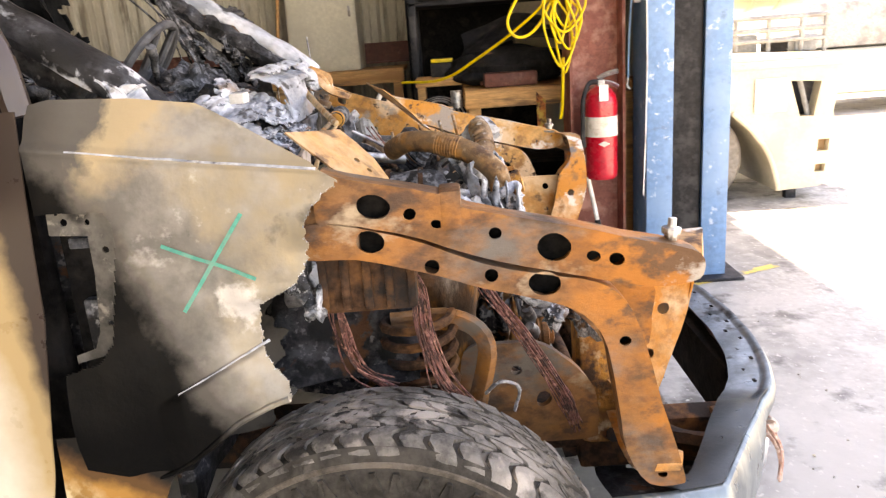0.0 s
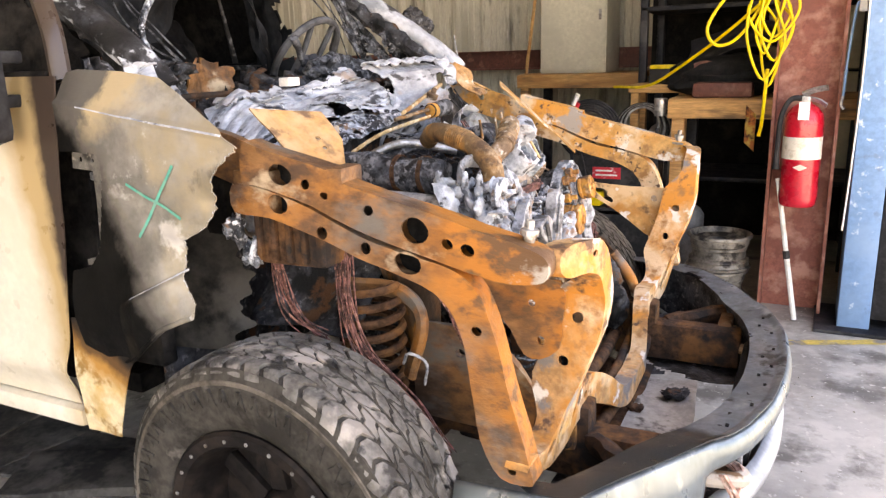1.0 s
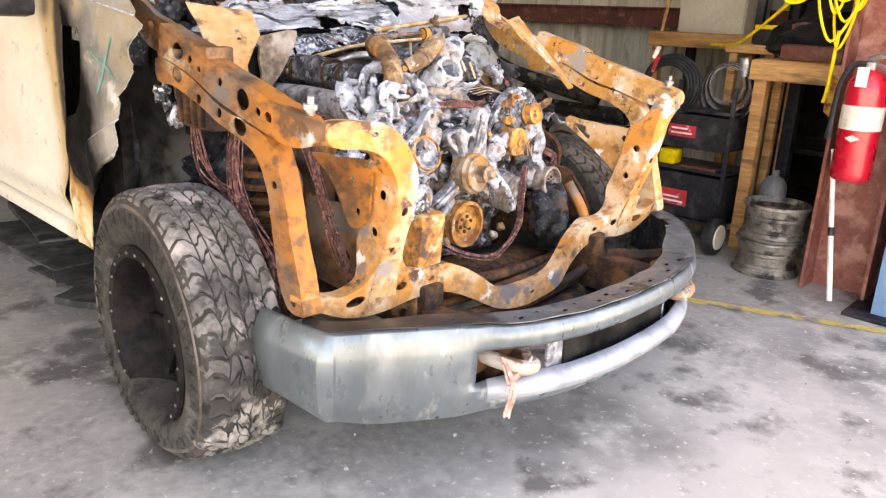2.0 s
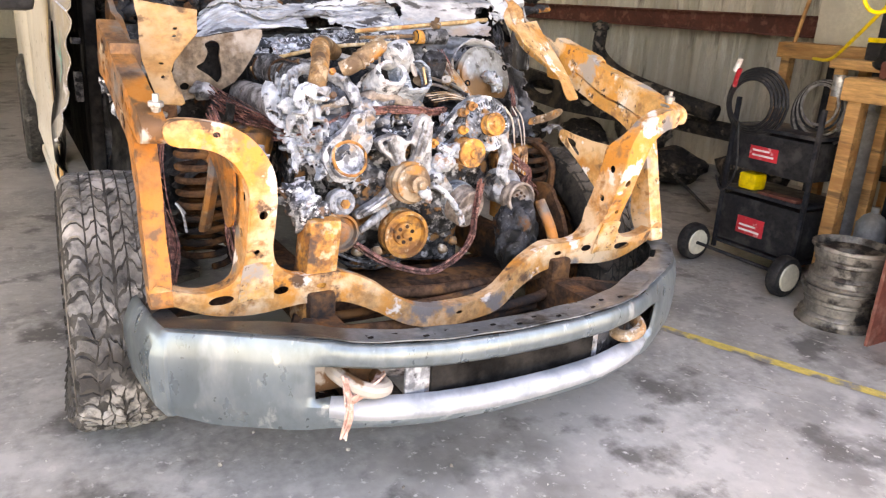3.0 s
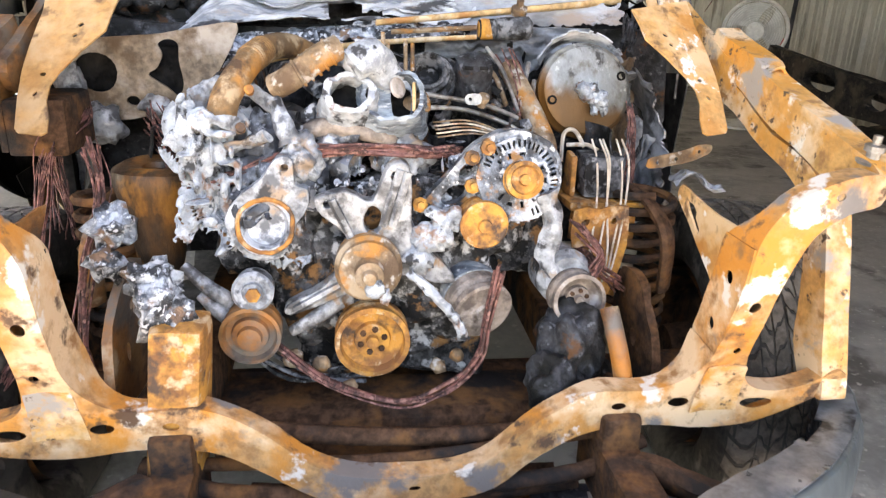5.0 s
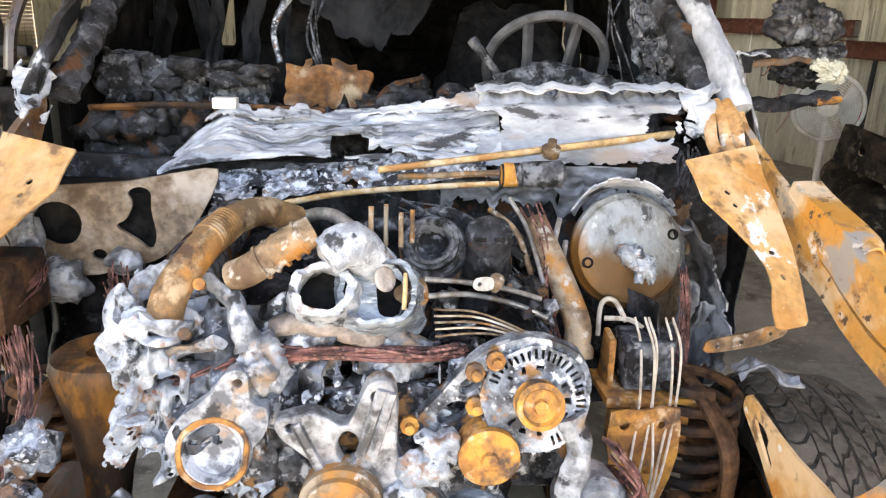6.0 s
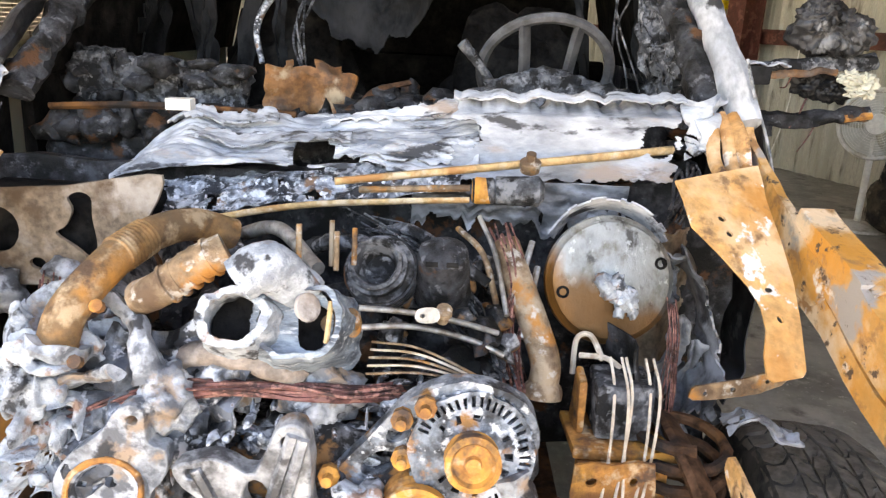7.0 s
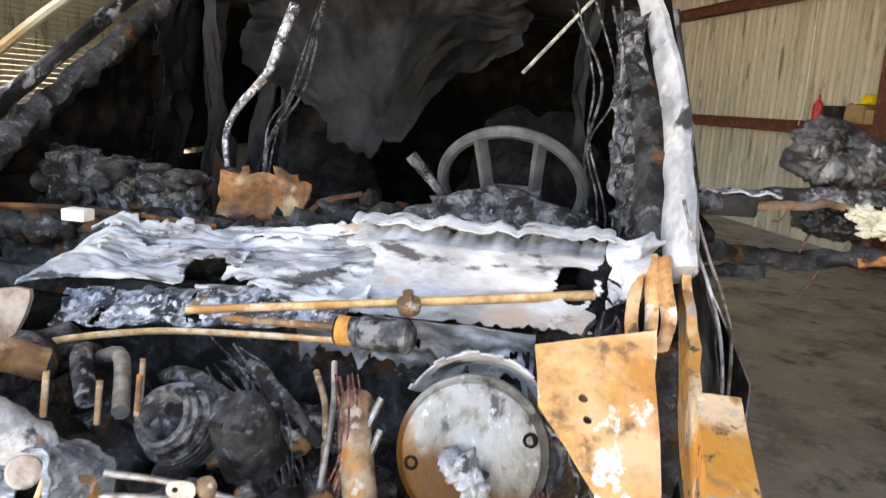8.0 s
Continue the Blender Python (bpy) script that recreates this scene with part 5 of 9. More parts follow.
sheet(bm, lambda u, v: Vector((-0.80 + 0.05 * v, 0.87 + 0.16 * u, 1.423 + 0.004 * math.sin(u * 17))) + noise.noise_vector(Vector((u * 9, v * 4, 2))) * 0.005, 24, 6, lambda u, v: fray(u + v, 2, 7) < 0.4, 0.004)
part("arm_ash", bm, WHITE_ASH, mirror_l, "white ash along the mirror arm")
for arm, mat, w in (([(-0.72, 0.86, 1.395), (-0.79, 0.94, 1.408), (-0.80, 1.09, 1.42), (-0.80, 1.255, 1.437)], CHAR_GREY, 0.016), ([(-0.775, 0.97, 1.392), (-0.785, 1.06, 1.402), (-0.785, 1.16, 1.412)], RUST, 0.007), ([(-0.72, 0.88, 1.30), (-0.79, 0.97, 1.29), (-0.80, 1.10, 1.285), (-0.80, 1.265, 1.312)], CHAR, 0.018), ([(-0.79, 1.20, 1.295), (-0.79, 1.265, 1.308)], RUST_ORANGE, 0.012), ([(-0.73, 0.89, 1.25), (-0.79, 0.95, 1.25), (-0.80, 1.02, 1.26)], CHAR, 0.013)):
    bm = bmesh.new()
    tube(bm, arm, w, 8, 10, flat=1.3)
    crumple(bm, 0.010, 22, 2)
    part("mirror_arm", bm, mat, mirror_l)
bm = bmesh.new()
for c, d, sd in (((-0.785, 1.195, 1.395), (0.022, 0.026, 0.018), 2.0), ((-0.785, 1.235, 1.385), (0.02, 0.022, 0.022), 5.0), ((-0.785, 1.21, 1.365), (0.02, 0.024, 0.014), 6.0), ((-0.785, 1.245, 1.358), (0.015, 0.014, 0.012), 3.0)):
    lump(bm, c, d, 0.8, sd, 4, 3)
part("mirror_motor", bm, CREAM, mirror_l, "pale mirror motor showing through")

# A pillars, roof, back of the cab
for s in (-1, 1):
    bm = bmesh.new()
    tube(bm, [(-0.44, s * 0.815, 1.30), (-0.50, s * 0.815, 1.36), (-0.66, s * 0.81, 1.47), (-0.86, s * 0.80, 1.605), (-1.20, s * 0.735, 1.86), (-1.32, s * 0.70, 1.92)], (0.040, 0.034), 10, 6, flat=0.55)
    crumple(bm, 0.006, 14, 2 + s)
    pillar = part("a_pillar", bm, PILLAR if s > 0 else PILLAR_BLACK, truck, "windscreen pillar with blistered burnt paint")
    bm = bmesh.new()
    tube(bm, [(-0.52, s * 0.775, 1.30), (-0.70, s * 0.765, 1.44), (-0.90, s * 0.75, 1.57), (-1.22, s * 0.69, 1.81)], (0.038, 0.032), 12, 16)
    crumple(bm, 0.016, 24, 5 + s)
    part("pillar_lining", bm, CHAR, pillar)
bm = bmesh.new()
sheet(bm, lambda u, v: Vector((-1.26 - 1.34 * u, -0.74 + 1.48 * v, 1.90 + 0.05 * math.sin(math.pi * v) - 0.03 * u)), 20, 16, None, 0.03)
part("roof", bm, CHAR_DOOR, truck, "soot-black cab roof")
bm = bmesh.new()
box(bm, (-2.64, -0.92, 0.5), (-2.58, 0.92, 1.34), 0.02)
box(bm, (-2.64, -0.82, 1.34), (-2.58, 0.82, 1.90), 0.02)
part("cab_back", bm, SOOT_AND_SHADE, truck, "soot-black back wall of the cab")
for s in (-1, 1):
    bm = bmesh.new()
    box(bm, (-2.60, s * 0.95 - 0.03, 0.5), (-1.78, s * 0.95 + 0.03, 1.36), 0.02)
    bmesh.ops.transform(bm, matrix=Matrix.Identity(4), verts=bm.verts[:])
    part("rear_quarter", bm, PAINT if s < 0 else CHAR_DOOR, truck, "rear quarter of the cab")
for s in (-1, 1):
    # added panel fills the rear windows, so that the cab stays dark
    bm = bmesh.new()
    sheet(bm, lambda u, v: Vector((-1.50 - 1.12 * u, s * (0.92 - 0.14 * v), 1.34 + 0.57 * v)), 20, 12, None, 0.02)
    part("rear_window_fill", bm, SOOT_AND_SHADE, truck, "added black panel closing the rear side windows")
    bm = bmesh.new()
    sheet(bm, lambda u, v: Vector((-1.28 - 0.26 * u, s * (0.84 - 0.10 * v), 1.30 + 0.60 * v)) + noise.noise_vector(Vector((u * 5, v * 7, s))) * 0.03, 12, 26, lambda u, v: u > 0.15 + 0.35 * fray(v, s + 2, 5), 0.006)
    part("belt_cover", bm, CHAR_CLOTH, truck, "burnt trim hanging by the door pillar")
bed = None
for lo, hi in (((-5.0, -0.98, 0.60), (-2.70, -0.90, 1.28)), ((-5.0, 0.90, 0.60), (-2.70, 0.98, 1.28)), ((-5.06, -0.98, 0.60), (-5.005, 0.98, 1.28)), ((-2.76, -0.895, 0.62), (-2.70, 0.895, 1.27)), ((-5.0, -0.895, 0.60), (-2.765, 0.895, 0.66))):
    bm = bmesh.new()
    box(bm, lo, hi, 0.02)
    ob = part("load_bed" if bed is None else "bed_panel", bm, PAINT, bed or truck, "cream load bed behind the cab" if bed is None else "")
    bed = bed or ob
for y in (-0.90, 0.90):
    bm = bmesh.new()
    lathe(bm, [(0.22, -0.11), (0.24, -0.13), (0.36, -0.125), (0.39, -0.10), (0.395, 0.0), (0.39, 0.10), (0.36, 0.125), (0.24, 0.13), (0.22, 0.11), (0.10, 0.06), (0, 0.06)], axis((-3.95, y, 0.396), (0, 1 if y > 0 else -1, 0)), 40)
    part("tyre", bm, RUBBER, truck, "rear tyre under the load bed")
bm = bmesh.new()
box(bm, (-2.6, -0.85, 0.50), (-0.62, 0.85, 0.56), 0.01)
part("cab_floor", bm, SOOT_AND_SHADE, truck)
# hanging burnt headliner
bm = bmesh.new()
def cloth(u, v):
    y = -0.47 + 0.86 * u
    low = between(y, [(-0.47, 1.62), (-0.36, 1.55), (-0.28, 1.47), (-0.18, 1.40), (-0.06, 1.365), (0.05, 1.42), (0.12, 1.56), (0.20, 1.66), (0.39, 1.74)])
    z = 1.90 - v * (1.90 - low)
    x = -1.42 + 0.06 * math.sin(u * 9 + v * 3) + 0.05 * v + 0.05 * math.sin(u * 17 + 2) * v
    return Vector((x, y, z)) + noise.noise_vector(Vector((u * 6, v * 5, 2))) * 0.03 + noise.noise_vector(Vector((u * 17, v * 11, 5))) * 0.010
sheet(bm, cloth, 130, 90, lambda u, v: v < 0.97 + 0.08 * fray(u, 6, 8), 0.004)
part("headliner", bm, CHAR_CLOTH, truck, "burnt headliner sheet hanging from the roof")
for k, (y, x, w) in enumerate(((-0.62, -1.35, 0.06), (-0.50, -1.5, 0.09), (-0.36, -1.42, 0.05), (0.60, -1.3, 0.05), (-0.72, -1.6, 0.10))):
    bm = bmesh.new()
    sheet(bm, lambda u, v: Vector((x + 0.03 * math.sin(v * 6 + k), y + w * (u - 0.5) * (1 - 0.4 * v) + 0.03 * math.sin(v * 4 + k), 1.90 - 0.62 * v)) + noise.noise_vector(Vector((u * 3 + k, v * 7, k))) * 0.02, 5, 24, None, 0.004)
    part("headliner_strip", bm, CHAR_CLOTH, truck)
# burnt lining standing in the right door window
bm = bmesh.new()
def lining(u, v):
    x = -0.70 - 0.72 * u
    top = 1.42 + 0.42 * u + 0.06 * fray(u, 4, 7)
    return Vector((x, -0.86 + 0.05 * v, 1.30 + (top - 1.30) * v)) + noise.noise_vector(Vector((u * 6, v * 4, 9))) * 0.015
sheet(bm, lining, 30, 16, None, 0.01)
part("door_trim", bm, SOOT_AND_SHADE, truck, "black burnt door lining standing in the window")
# seats burnt to their frames
for y in (-0.42, 0.42):
    bm = bmesh.new()
    lump(bm, (-1.75, y, 1.15), (0.13, 0.26, 0.42), 0.28, y * 5, 4, 2.5)
    lump(bm, (-1.45, y, 0.80), (0.28, 0.26, 0.10), 0.3, y * 3 + 1, 3, 2.5)
    part("seat", bm, SOOT_AND_SHADE, truck, "seat burnt to a black heap")

# ragged lining and wire ends by the left pillar
for k, (a, b, w) in enumerate((((-0.72, 0.745, 1.30), (-1.10, 0.69, 1.80), 0.07), ((-0.80, 0.72, 1.28), (-0.95, 0.70, 1.62), 0.05), ((-0.66, 0.76, 1.28), (-0.74, 0.745, 1.46), 0.06))):
    bm = bmesh.new()
    A, B = Vector(a), Vector(b)
    sheet(bm, lambda u, v: A.lerp(B, v) + Vector((0.3, 1, 0.1)) * (w * (u - 0.5) * (1 + 0.5 * fray(v, k, 5))) + noise.noise_vector(Vector((u * 4 + k, v * 8, k))) * 0.03, 10, 40, lambda u, v: fray(u * 0.6 + v, k + 3, 7) < 0.42, 0.004)
    part("pillar_rag", bm, CHAR_GREY, truck, "ragged burnt pillar lining")
bm = bmesh.new()
tube(bm, [(-0.60, 0.842, 1.40), (-0.605, 0.880, 1.31), (-0.61, 0.925, 1.21), (-0.62, 0.948, 1.13), (-0.64, 0.962, 0.94)], 0.004, 6, 5)
part("door_edge", bm, STEEL, left_door, "bare metal edge of the door")


# ---------------------------------------------------------------- engine bay
def melt(name, spots, material, parent, label="", level=3, rough=0.55, freq=3.2, fuse=0.0):
    """One part made of melted lumps: (centre, size) pairs."""
    bm = bmesh.new()
    for k, (c, s) in enumerate(spots):
        lump(bm, c, s if isinstance(s, tuple) else (s, s, s), rough, k * 3.7 + len(name), level, freq)
    ob = tagged(part(name, bm, material, parent, label, angle=180), kind="stuff" if len(spots) > 2 else "")
    if fuse:
        # the clots have run together
        run = ob.modifiers.new("run", "REMESH")
        run.mode, run.voxel_size, run.use_smooth_shade = "VOXEL", fuse, True
        soften = ob.modifiers.new("soften", "SMOOTH")
        soften.factor, soften.iterations = 0.5, 2
    return ob


def disc(name, p, d, profile, material, parent, label="", n=32):
    bm = bmesh.new()
    lathe(bm, profile, axis(p, d), n)
    return part(name, bm, material, parent, label)


def bar(name, pts, radius, material, parent, label="", sides=8, smooth=6, flat=1.0):
    bm = bmesh.new()
    tube(bm, pts, radius, sides, smooth, True, flat)
    if material in (ASH_PALE, TAN_ALLOY, WHITE_CLOT, CHAR_GREY):
        r = radius[0] if isinstance(radius, tuple) else radius
        crumple(bm, 0.42 * r, 0.62 / r, 2.0)
    return part(name, bm, material, parent, label, angle=50)


def cast_plate(name, outline, holes, m, thick, material, parent, label="", rib=0.0):
    bm = bmesh.new()
    plate(bm, rounded(outline, 3), [ring(*h) for h in holes], thick, m)
    crumple(bm, 0.003, 20, 1.0)
    ob = part(name, bm, material, parent, label)
    b = ob.modifiers.new("edge", "BEVEL")
    b.width, b.segments, b.limit_method = min(0.004, thick * 0.3), 2, "ANGLE"
    return ob


# block, heads and sump
engine = None
for lo, hi in (((-0.42, -0.20, 0.42), (0.16, 0.22, 0.86)), ((-0.42, -0.38, 0.66), (0.12, -0.205, 0.90)), ((-0.42, 0.225, 0.66), (0.12, 0.36, 0.86))):
    bm = bmesh.new()
    box(bm, lo, hi, 0.03)
    bmesh.ops.subdivide_edges(bm, edges=bm.edges[:], cuts=5, use_grid_fill=True)
    crumple(bm, 0.022, 13, 4.0)
    if engine is None:
        engine = part("engine", bm, ASH_DARK, truck, "burnt engine with melted alloy covers and rusted pulleys", angle=60)
    else:
        part("cylinder_head", bm, ASH_DARK, engine, "", angle=60)
melt("front_cover", [((0.17, -0.12, 0.66), (0.06, 0.14, 0.14)), ((0.17, 0.10, 0.66), (0.06, 0.13, 0.13)), ((0.16, 0.02, 0.82), (0.06, 0.16, 0.09)), ((0.17, -0.22, 0.78), (0.06, 0.07, 0.10)), ((0.16, 0.2, 0.80), (0.05, 0.08, 0.08)), ((0.15, 0.0, 0.54), (0.05, 0.18, 0.06))], ASH_DARK, engine, "scorched alloy front cover", 4, 0.4)

# melted right rocker cover and intake: many pale clots
rnd = random.Random(5)


def flake(lo, hi):
    """A thin ragged flake's three sizes, thin along one axis."""
    d = [rnd.uniform(lo, hi) for _ in range(3)]
    d[rnd.randrange(3)] *= 0.28
    return tuple(d)


spots = []
for k in range(150):
    u = rnd.random()
    spots.append(((0.04 + 0.20 * rnd.random(), -0.425 + 0.13 * u, 0.84 + 0.21 * rnd.random() - 0.03 * u), flake(0.010, 0.034)))
melt("melted_cover", spots, WHITE_CLOT, engine, "pale melted clots of the right rocker cover", 3, 0.42, 3.4, fuse=0.0042)
spots = []
for k in range(150):
    spots.append(((-0.02 + 0.25 * rnd.random(), -0.24 + 0.44 * rnd.random(), 0.83 + 0.12 * rnd.random()), flake(0.006, 0.026)))
melt("melted_intake", spots, ASH, engine, "melted alloy rubble on top of the engine", 3, 0.5, 3.6, fuse=0.0042)
bm = bmesh.new()
sheet(bm, lambda u, v: Vector((0.245 - 0.10 * v + 0.02 * math.sin(u * 7), -0.335 + 0.22 * u + 0.05 * v, 0.835 + 0.20 * v)) + noise.noise_vector(Vector((u * 5, v * 6, 3))) * 0.022 + noise.noise_vector(Vector((u * 14, v * 15, 8))) * 0.008, 34, 34, lambda u, v: fray(u + 2 * v, 3, 7) < 0.5, 0.003)
part("foil_skin", bm, FOIL, engine, "crumpled dark foil heat shield", angle=30)
for k, (u0, w) in enumerate(((-0.40, 0.10), (-0.33, 0.09), (-0.24, 0.07))):
    bm = bmesh.new()
    sheet(bm, lambda u, v: Vector((0.235 - 0.16 * v + 0.02 * math.sin(u * 8 + k), u0 + w * (u - 0.5) + 0.02 * math.sin(v * 6 + k), 0.80 + 0.24 * v - 0.03 * k)) + noise.noise_vector(Vector((u * 3 + k, v * 5, 3 + k))) * 0.030 + noise.noise_vector(Vector((u * 9, v * 13, 8 + k))) * 0.012, 34, 60, lambda u, v: fray(u * 1.3 + 2 * v, 3 + 2 * k, 6) < 0.22, 0.003)
    part("melted_skin", bm, WHITE_CLOT, engine, "torn pale skin of the melted cover", angle=40)
spots = []
for k in range(40):
    spots.append(((-0.38 + 0.40 * rnd.random(), -0.25 + 0.52 * rnd.random(), 0.90 + 0.09 * rnd.random()), (0.02 + 0.05 * rnd.random(), 0.02 + 0.05 * rnd.random(), 0.015 + 0.03 * rnd.random())))
melt("burnt_rubble", spots, CHAR, engine, "black burnt hose and wire rubble", 2, 0.9, 2.4)
spots = [((-0.30 + 0.34 * rnd.random(), 0.02 + 0.30 * rnd.random(), 0.96 + 0.07 * rnd.random()), 0.012 + 0.022 * rnd.random()) for k in range(26)]
melt("ash_rubble", spots, ASH_DARK, engine, "", 2, 0.9, 2.6)

# long intake tubes along the right bank
bar("intake_tube", [(-0.34, -0.35, 1.045), (-0.15, -0.345, 1.05), (0.06, -0.34, 1.04)], 0.046, CHAR_GREY, engine, "sooty grey intake tube", 18)
bar("intake_tube", [(-0.33, -0.42, 0.955), (-0.10, -0.415, 0.96), (0.10, -0.40, 0.95)], 0.050, ALLOY, engine, "grey alloy tube along the engine", 18)
for x in (-0.26, -0.08, 0.0):
    disc("tube_band", (x, -0.348, 1.048), (1, 0, 0), [(0.046, -0.006), (0.051, -0.006), (0.051, 0.006), (0.046, 0.006)], RUST_DARK, engine, n=20)

# rusted elbow and short banded pipe
bar("exhaust_elbow", [(-0.08, -0.17, 1.12), (-0.03, -0.225, 1.148), (0.05, -0.272, 1.145), (0.13, -0.300, 1.118), (0.185, -0.328, 1.075), (0.20, -0.342, 1.030)], (0.027, 0.029), RUST_PIPE, engine, "rusted exhaust elbow", 16)
for k in range(9):
    p = Vector((0.045, -0.270, 1.1455)).lerp(Vector((0.10, -0.290, 1.132)), k / 8)
    disc("elbow_rib", p, (0.9, -0.35, -0.22), [(0.026, -0.003), (0.0305, -0.001), (0.0305, 0.001), (0.026, 0.003)], RUST_PIPE, engine, n=20)
bm = bmesh.new()
lathe(bm, [(0.030, -0.012), (0.046, -0.014), (0.050, 0.0), (0.044, 0.012), (0.031, 0.010)], axis((0.202, -0.345, 1.022), (0.35, -0.2, -1)), 28, closed=True)
crumple(bm, 0.008, 28, 3)
part("elbow_collar", bm, ASH_PALE, engine, "pale melted collar round the elbow foot")
for p in ((0.235, -0.375, 1.03), (0.235, -0.30, 1.02), (0.19, -0.285, 1.085)):
    disc("collar_bolt", p, (0.8, 0, 0.5), [(0.009, -0.01), (0.010, 0.004), (0, 0.006)], RUST_ORANGE, engine, "", 8)
bar("banded_pipe", [(0.15, -0.24, 1.085), (0.165, -0.205, 1.105), (0.168, -0.15, 1.145), (0.155, -0.11, 1.165)], 0.026, RUST_TAN, engine, "tan rusted pipe with a ribbed collar", 16)
for k in range(5):
    p = Vector((0.168, -0.19, 1.115)).lerp(Vector((0.16, -0.13, 1.155)), k / 4)
    disc("collar_rib", p, (-0.08, 0.85, 0.5), [(0.025, -0.004), (0.030, -0.002), (0.030, 0.002), (0.025, 0.004)], RUST_TAN, engine, n=20)

# pale collar cast round the elbow
bar("collar_casting", [(0.19, -0.20, 0.98), (0.17, -0.235, 1.04), (0.13, -0.31, 1.085), (0.12, -0.38, 1.07), (0.15, -0.415, 1.01), (0.19, -0.40, 0.95)], (0.016, 0.026), ASH_PALE, engine, "pale curved casting round the elbow", 10, 9, 0.45)
bar("collar_casting", [(0.22, -0.25, 1.0), (0.20, -0.30, 0.98), (0.21, -0.36, 0.97)], 0.016, ASH_PALE, engine, "", 10, 8, 0.5)
bar("collar_arm", [(0.17, -0.24, 1.06), (0.20, -0.22, 1.02), (0.21, -0.21, 0.98)], (0.016, 0.022), ASH_PALE, engine, "", 8)

# twin throttle horns: a ragged round one and a square one
def horn(name, p, d, r, long, sq, mat, seed, bore):
    bm = bmesh.new()
    m = axis(p, d)
    n, rows = 60, 7
    def shape(a, k, rr):
        c, s = math.cos(a), math.sin(a)
        e = 1.0 if not sq else 1.0 / (abs(c) ** 2.6 + abs(s) ** 2.6) ** (1 / 2.6)
        j = 1 + 0.12 * noise.noise(Vector((c * 2, s * 2, seed + k))) + 0.07 * noise.noise(Vector((c * 6, s * 6, seed + k + rr * 60)))
        return Vector((rr * e * c * j, rr * e * s * j * 0.85, 0))
    skins = []
    for thick in (1.0, bore):
        rings = []
        for k in range(rows):
            z = -long * k / (rows - 1)
            rings.append([bm.verts.new(m @ (shape(2 * math.pi * i / n, k * 0.2, r * thick * (1 + 0.06 * k)) + Vector((0, 0, z + (0.010 * noise.noise(Vector((math.cos(2 * math.pi * i / n) * 3, math.sin(2 * math.pi * i / n) * 3, seed))) if k == 0 else 0))))) for i in range(n)])
        for a, b in zip(rings, rings[1:]):
            for i in range(n):
                j = (i + 1) % n
                bm.faces.new((a[i], a[j], b[j], b[i]))
        skins.append(rings)
    for i in range(n):
        j = (i + 1) % n
        bm.faces.new((skins[0][0][i], skins[0][0][j], skins[1][0][j], skins[1][0][i]))
    bm.faces.new([skins[1][-1][i] for i in range(n)])
    for v in bm.verts:
        v.co += noise.noise_vector(v.co * 60) * 0.0022
    # dark plug stands in for the shade deep in the throat
    plug = bmesh.new()
    lathe(plug, [(r * (bore + 0.06), -long * 0.50), (r * (bore + 0.06), -long * 0.54), (0, -long * 0.54)], m, 24)
    part("throat_shade", plug, SOOT_AND_SHADE, engine, "dark plug standing in for the shaded throat of the horn")
    return part(name, bm, mat, engine, "scorched alloy intake horn with a ragged mouth", angle=55)


horn("intake_horn", (0.203, -0.092, 1.084), (0.80, 0.0, 0.55), 0.052, 0.10, False, WHITE_CLOT, 3.0, 0.74)
horn("intake_horn", (0.190, -0.005, 1.077), (0.82, 0.05, 0.50), 0.063, 0.11, True, FROST, 8.0, 0.86)
hm = axis((0.190, -0.005, 1.077), (0.82, 0.05, 0.50))
bm = bmesh.new()
plate(bm, ring(0, 0, 0.056, 0.049, n=28), [rounded([(-0.034, -0.036), (0.020, -0.040), (0.026, -0.004), (0.006, 0.002), (-0.030, -0.004)], 3)], 0.004, hm @ Matrix.Translation((0, 0, -0.034)) @ Matrix.Rotation(1.5708, 4, "Z"))
crumple(bm, 0.004, 26, 5)
part("frosted_web", bm, FROST, engine, "frosted grey skin left across the horn mouth")
bm = bmesh.new()
lathe(bm, [(0, 0.004), (0.020, 0.004), (0.022, 0), (0.020, -0.004), (0, -0.004)], hm @ Matrix.Translation((0.012, 0.022, -0.016)) @ Matrix.Rotation(0.7, 4, "Y"), 20)
part("butterfly", bm, TAN_ALLOY, engine, "tan throttle butterfly")
bar("throttle_shaft", [hm @ Vector((0.046, 0.03, -0.01)), hm @ Vector((0.042, -0.03, -0.01))], 0.004, RUST_TAN_PALE, engine, "", 7, 0)
bar("horn_pipe", [(0.19, -0.085, 1.13), (0.17, -0.05, 1.145), (0.12, -0.015, 1.10)], (0.034, 0.040), WHITE_CLOT, engine, "white scorched alloy pipe", 20)
bar("crossover", [(0.14, -0.215, 0.975), (0.165, -0.14, 1.010), (0.175, -0.06, 0.998), (0.165, 0.0, 0.972)], 0.018, TAN_ALLOY, engine, "tan scorched crossover casting", 12)
melt("horn_base", [((0.14, -0.12, 0.97), (0.05, 0.06, 0.045)), ((0.13, 0.02, 0.94), (0.05, 0.06, 0.05)), ((0.20, -0.19, 0.95), (0.04, 0.04, 0.05))], ASH_PALE, engine, "", 4, 0.5)

# charred motor housings behind the horns
pump = disc("vacuum_pump", (-0.02, 0.085, 1.095), (0.75, -0.15, 0.55), [(0, -0.075), (0.058, -0.075), (0.060, -0.02), (0.052, -0.014), (0.052, 0.0), (0.046, 0.003), (0.046, 0.012), (0.041, 0.016), (0.037, 0.012), (0.034, -0.004), (0.026, -0.03), (0.015, -0.034), (0, -0.034)], CHAR_GREY, engine, "charred ribbed socket with an open bore", 36)
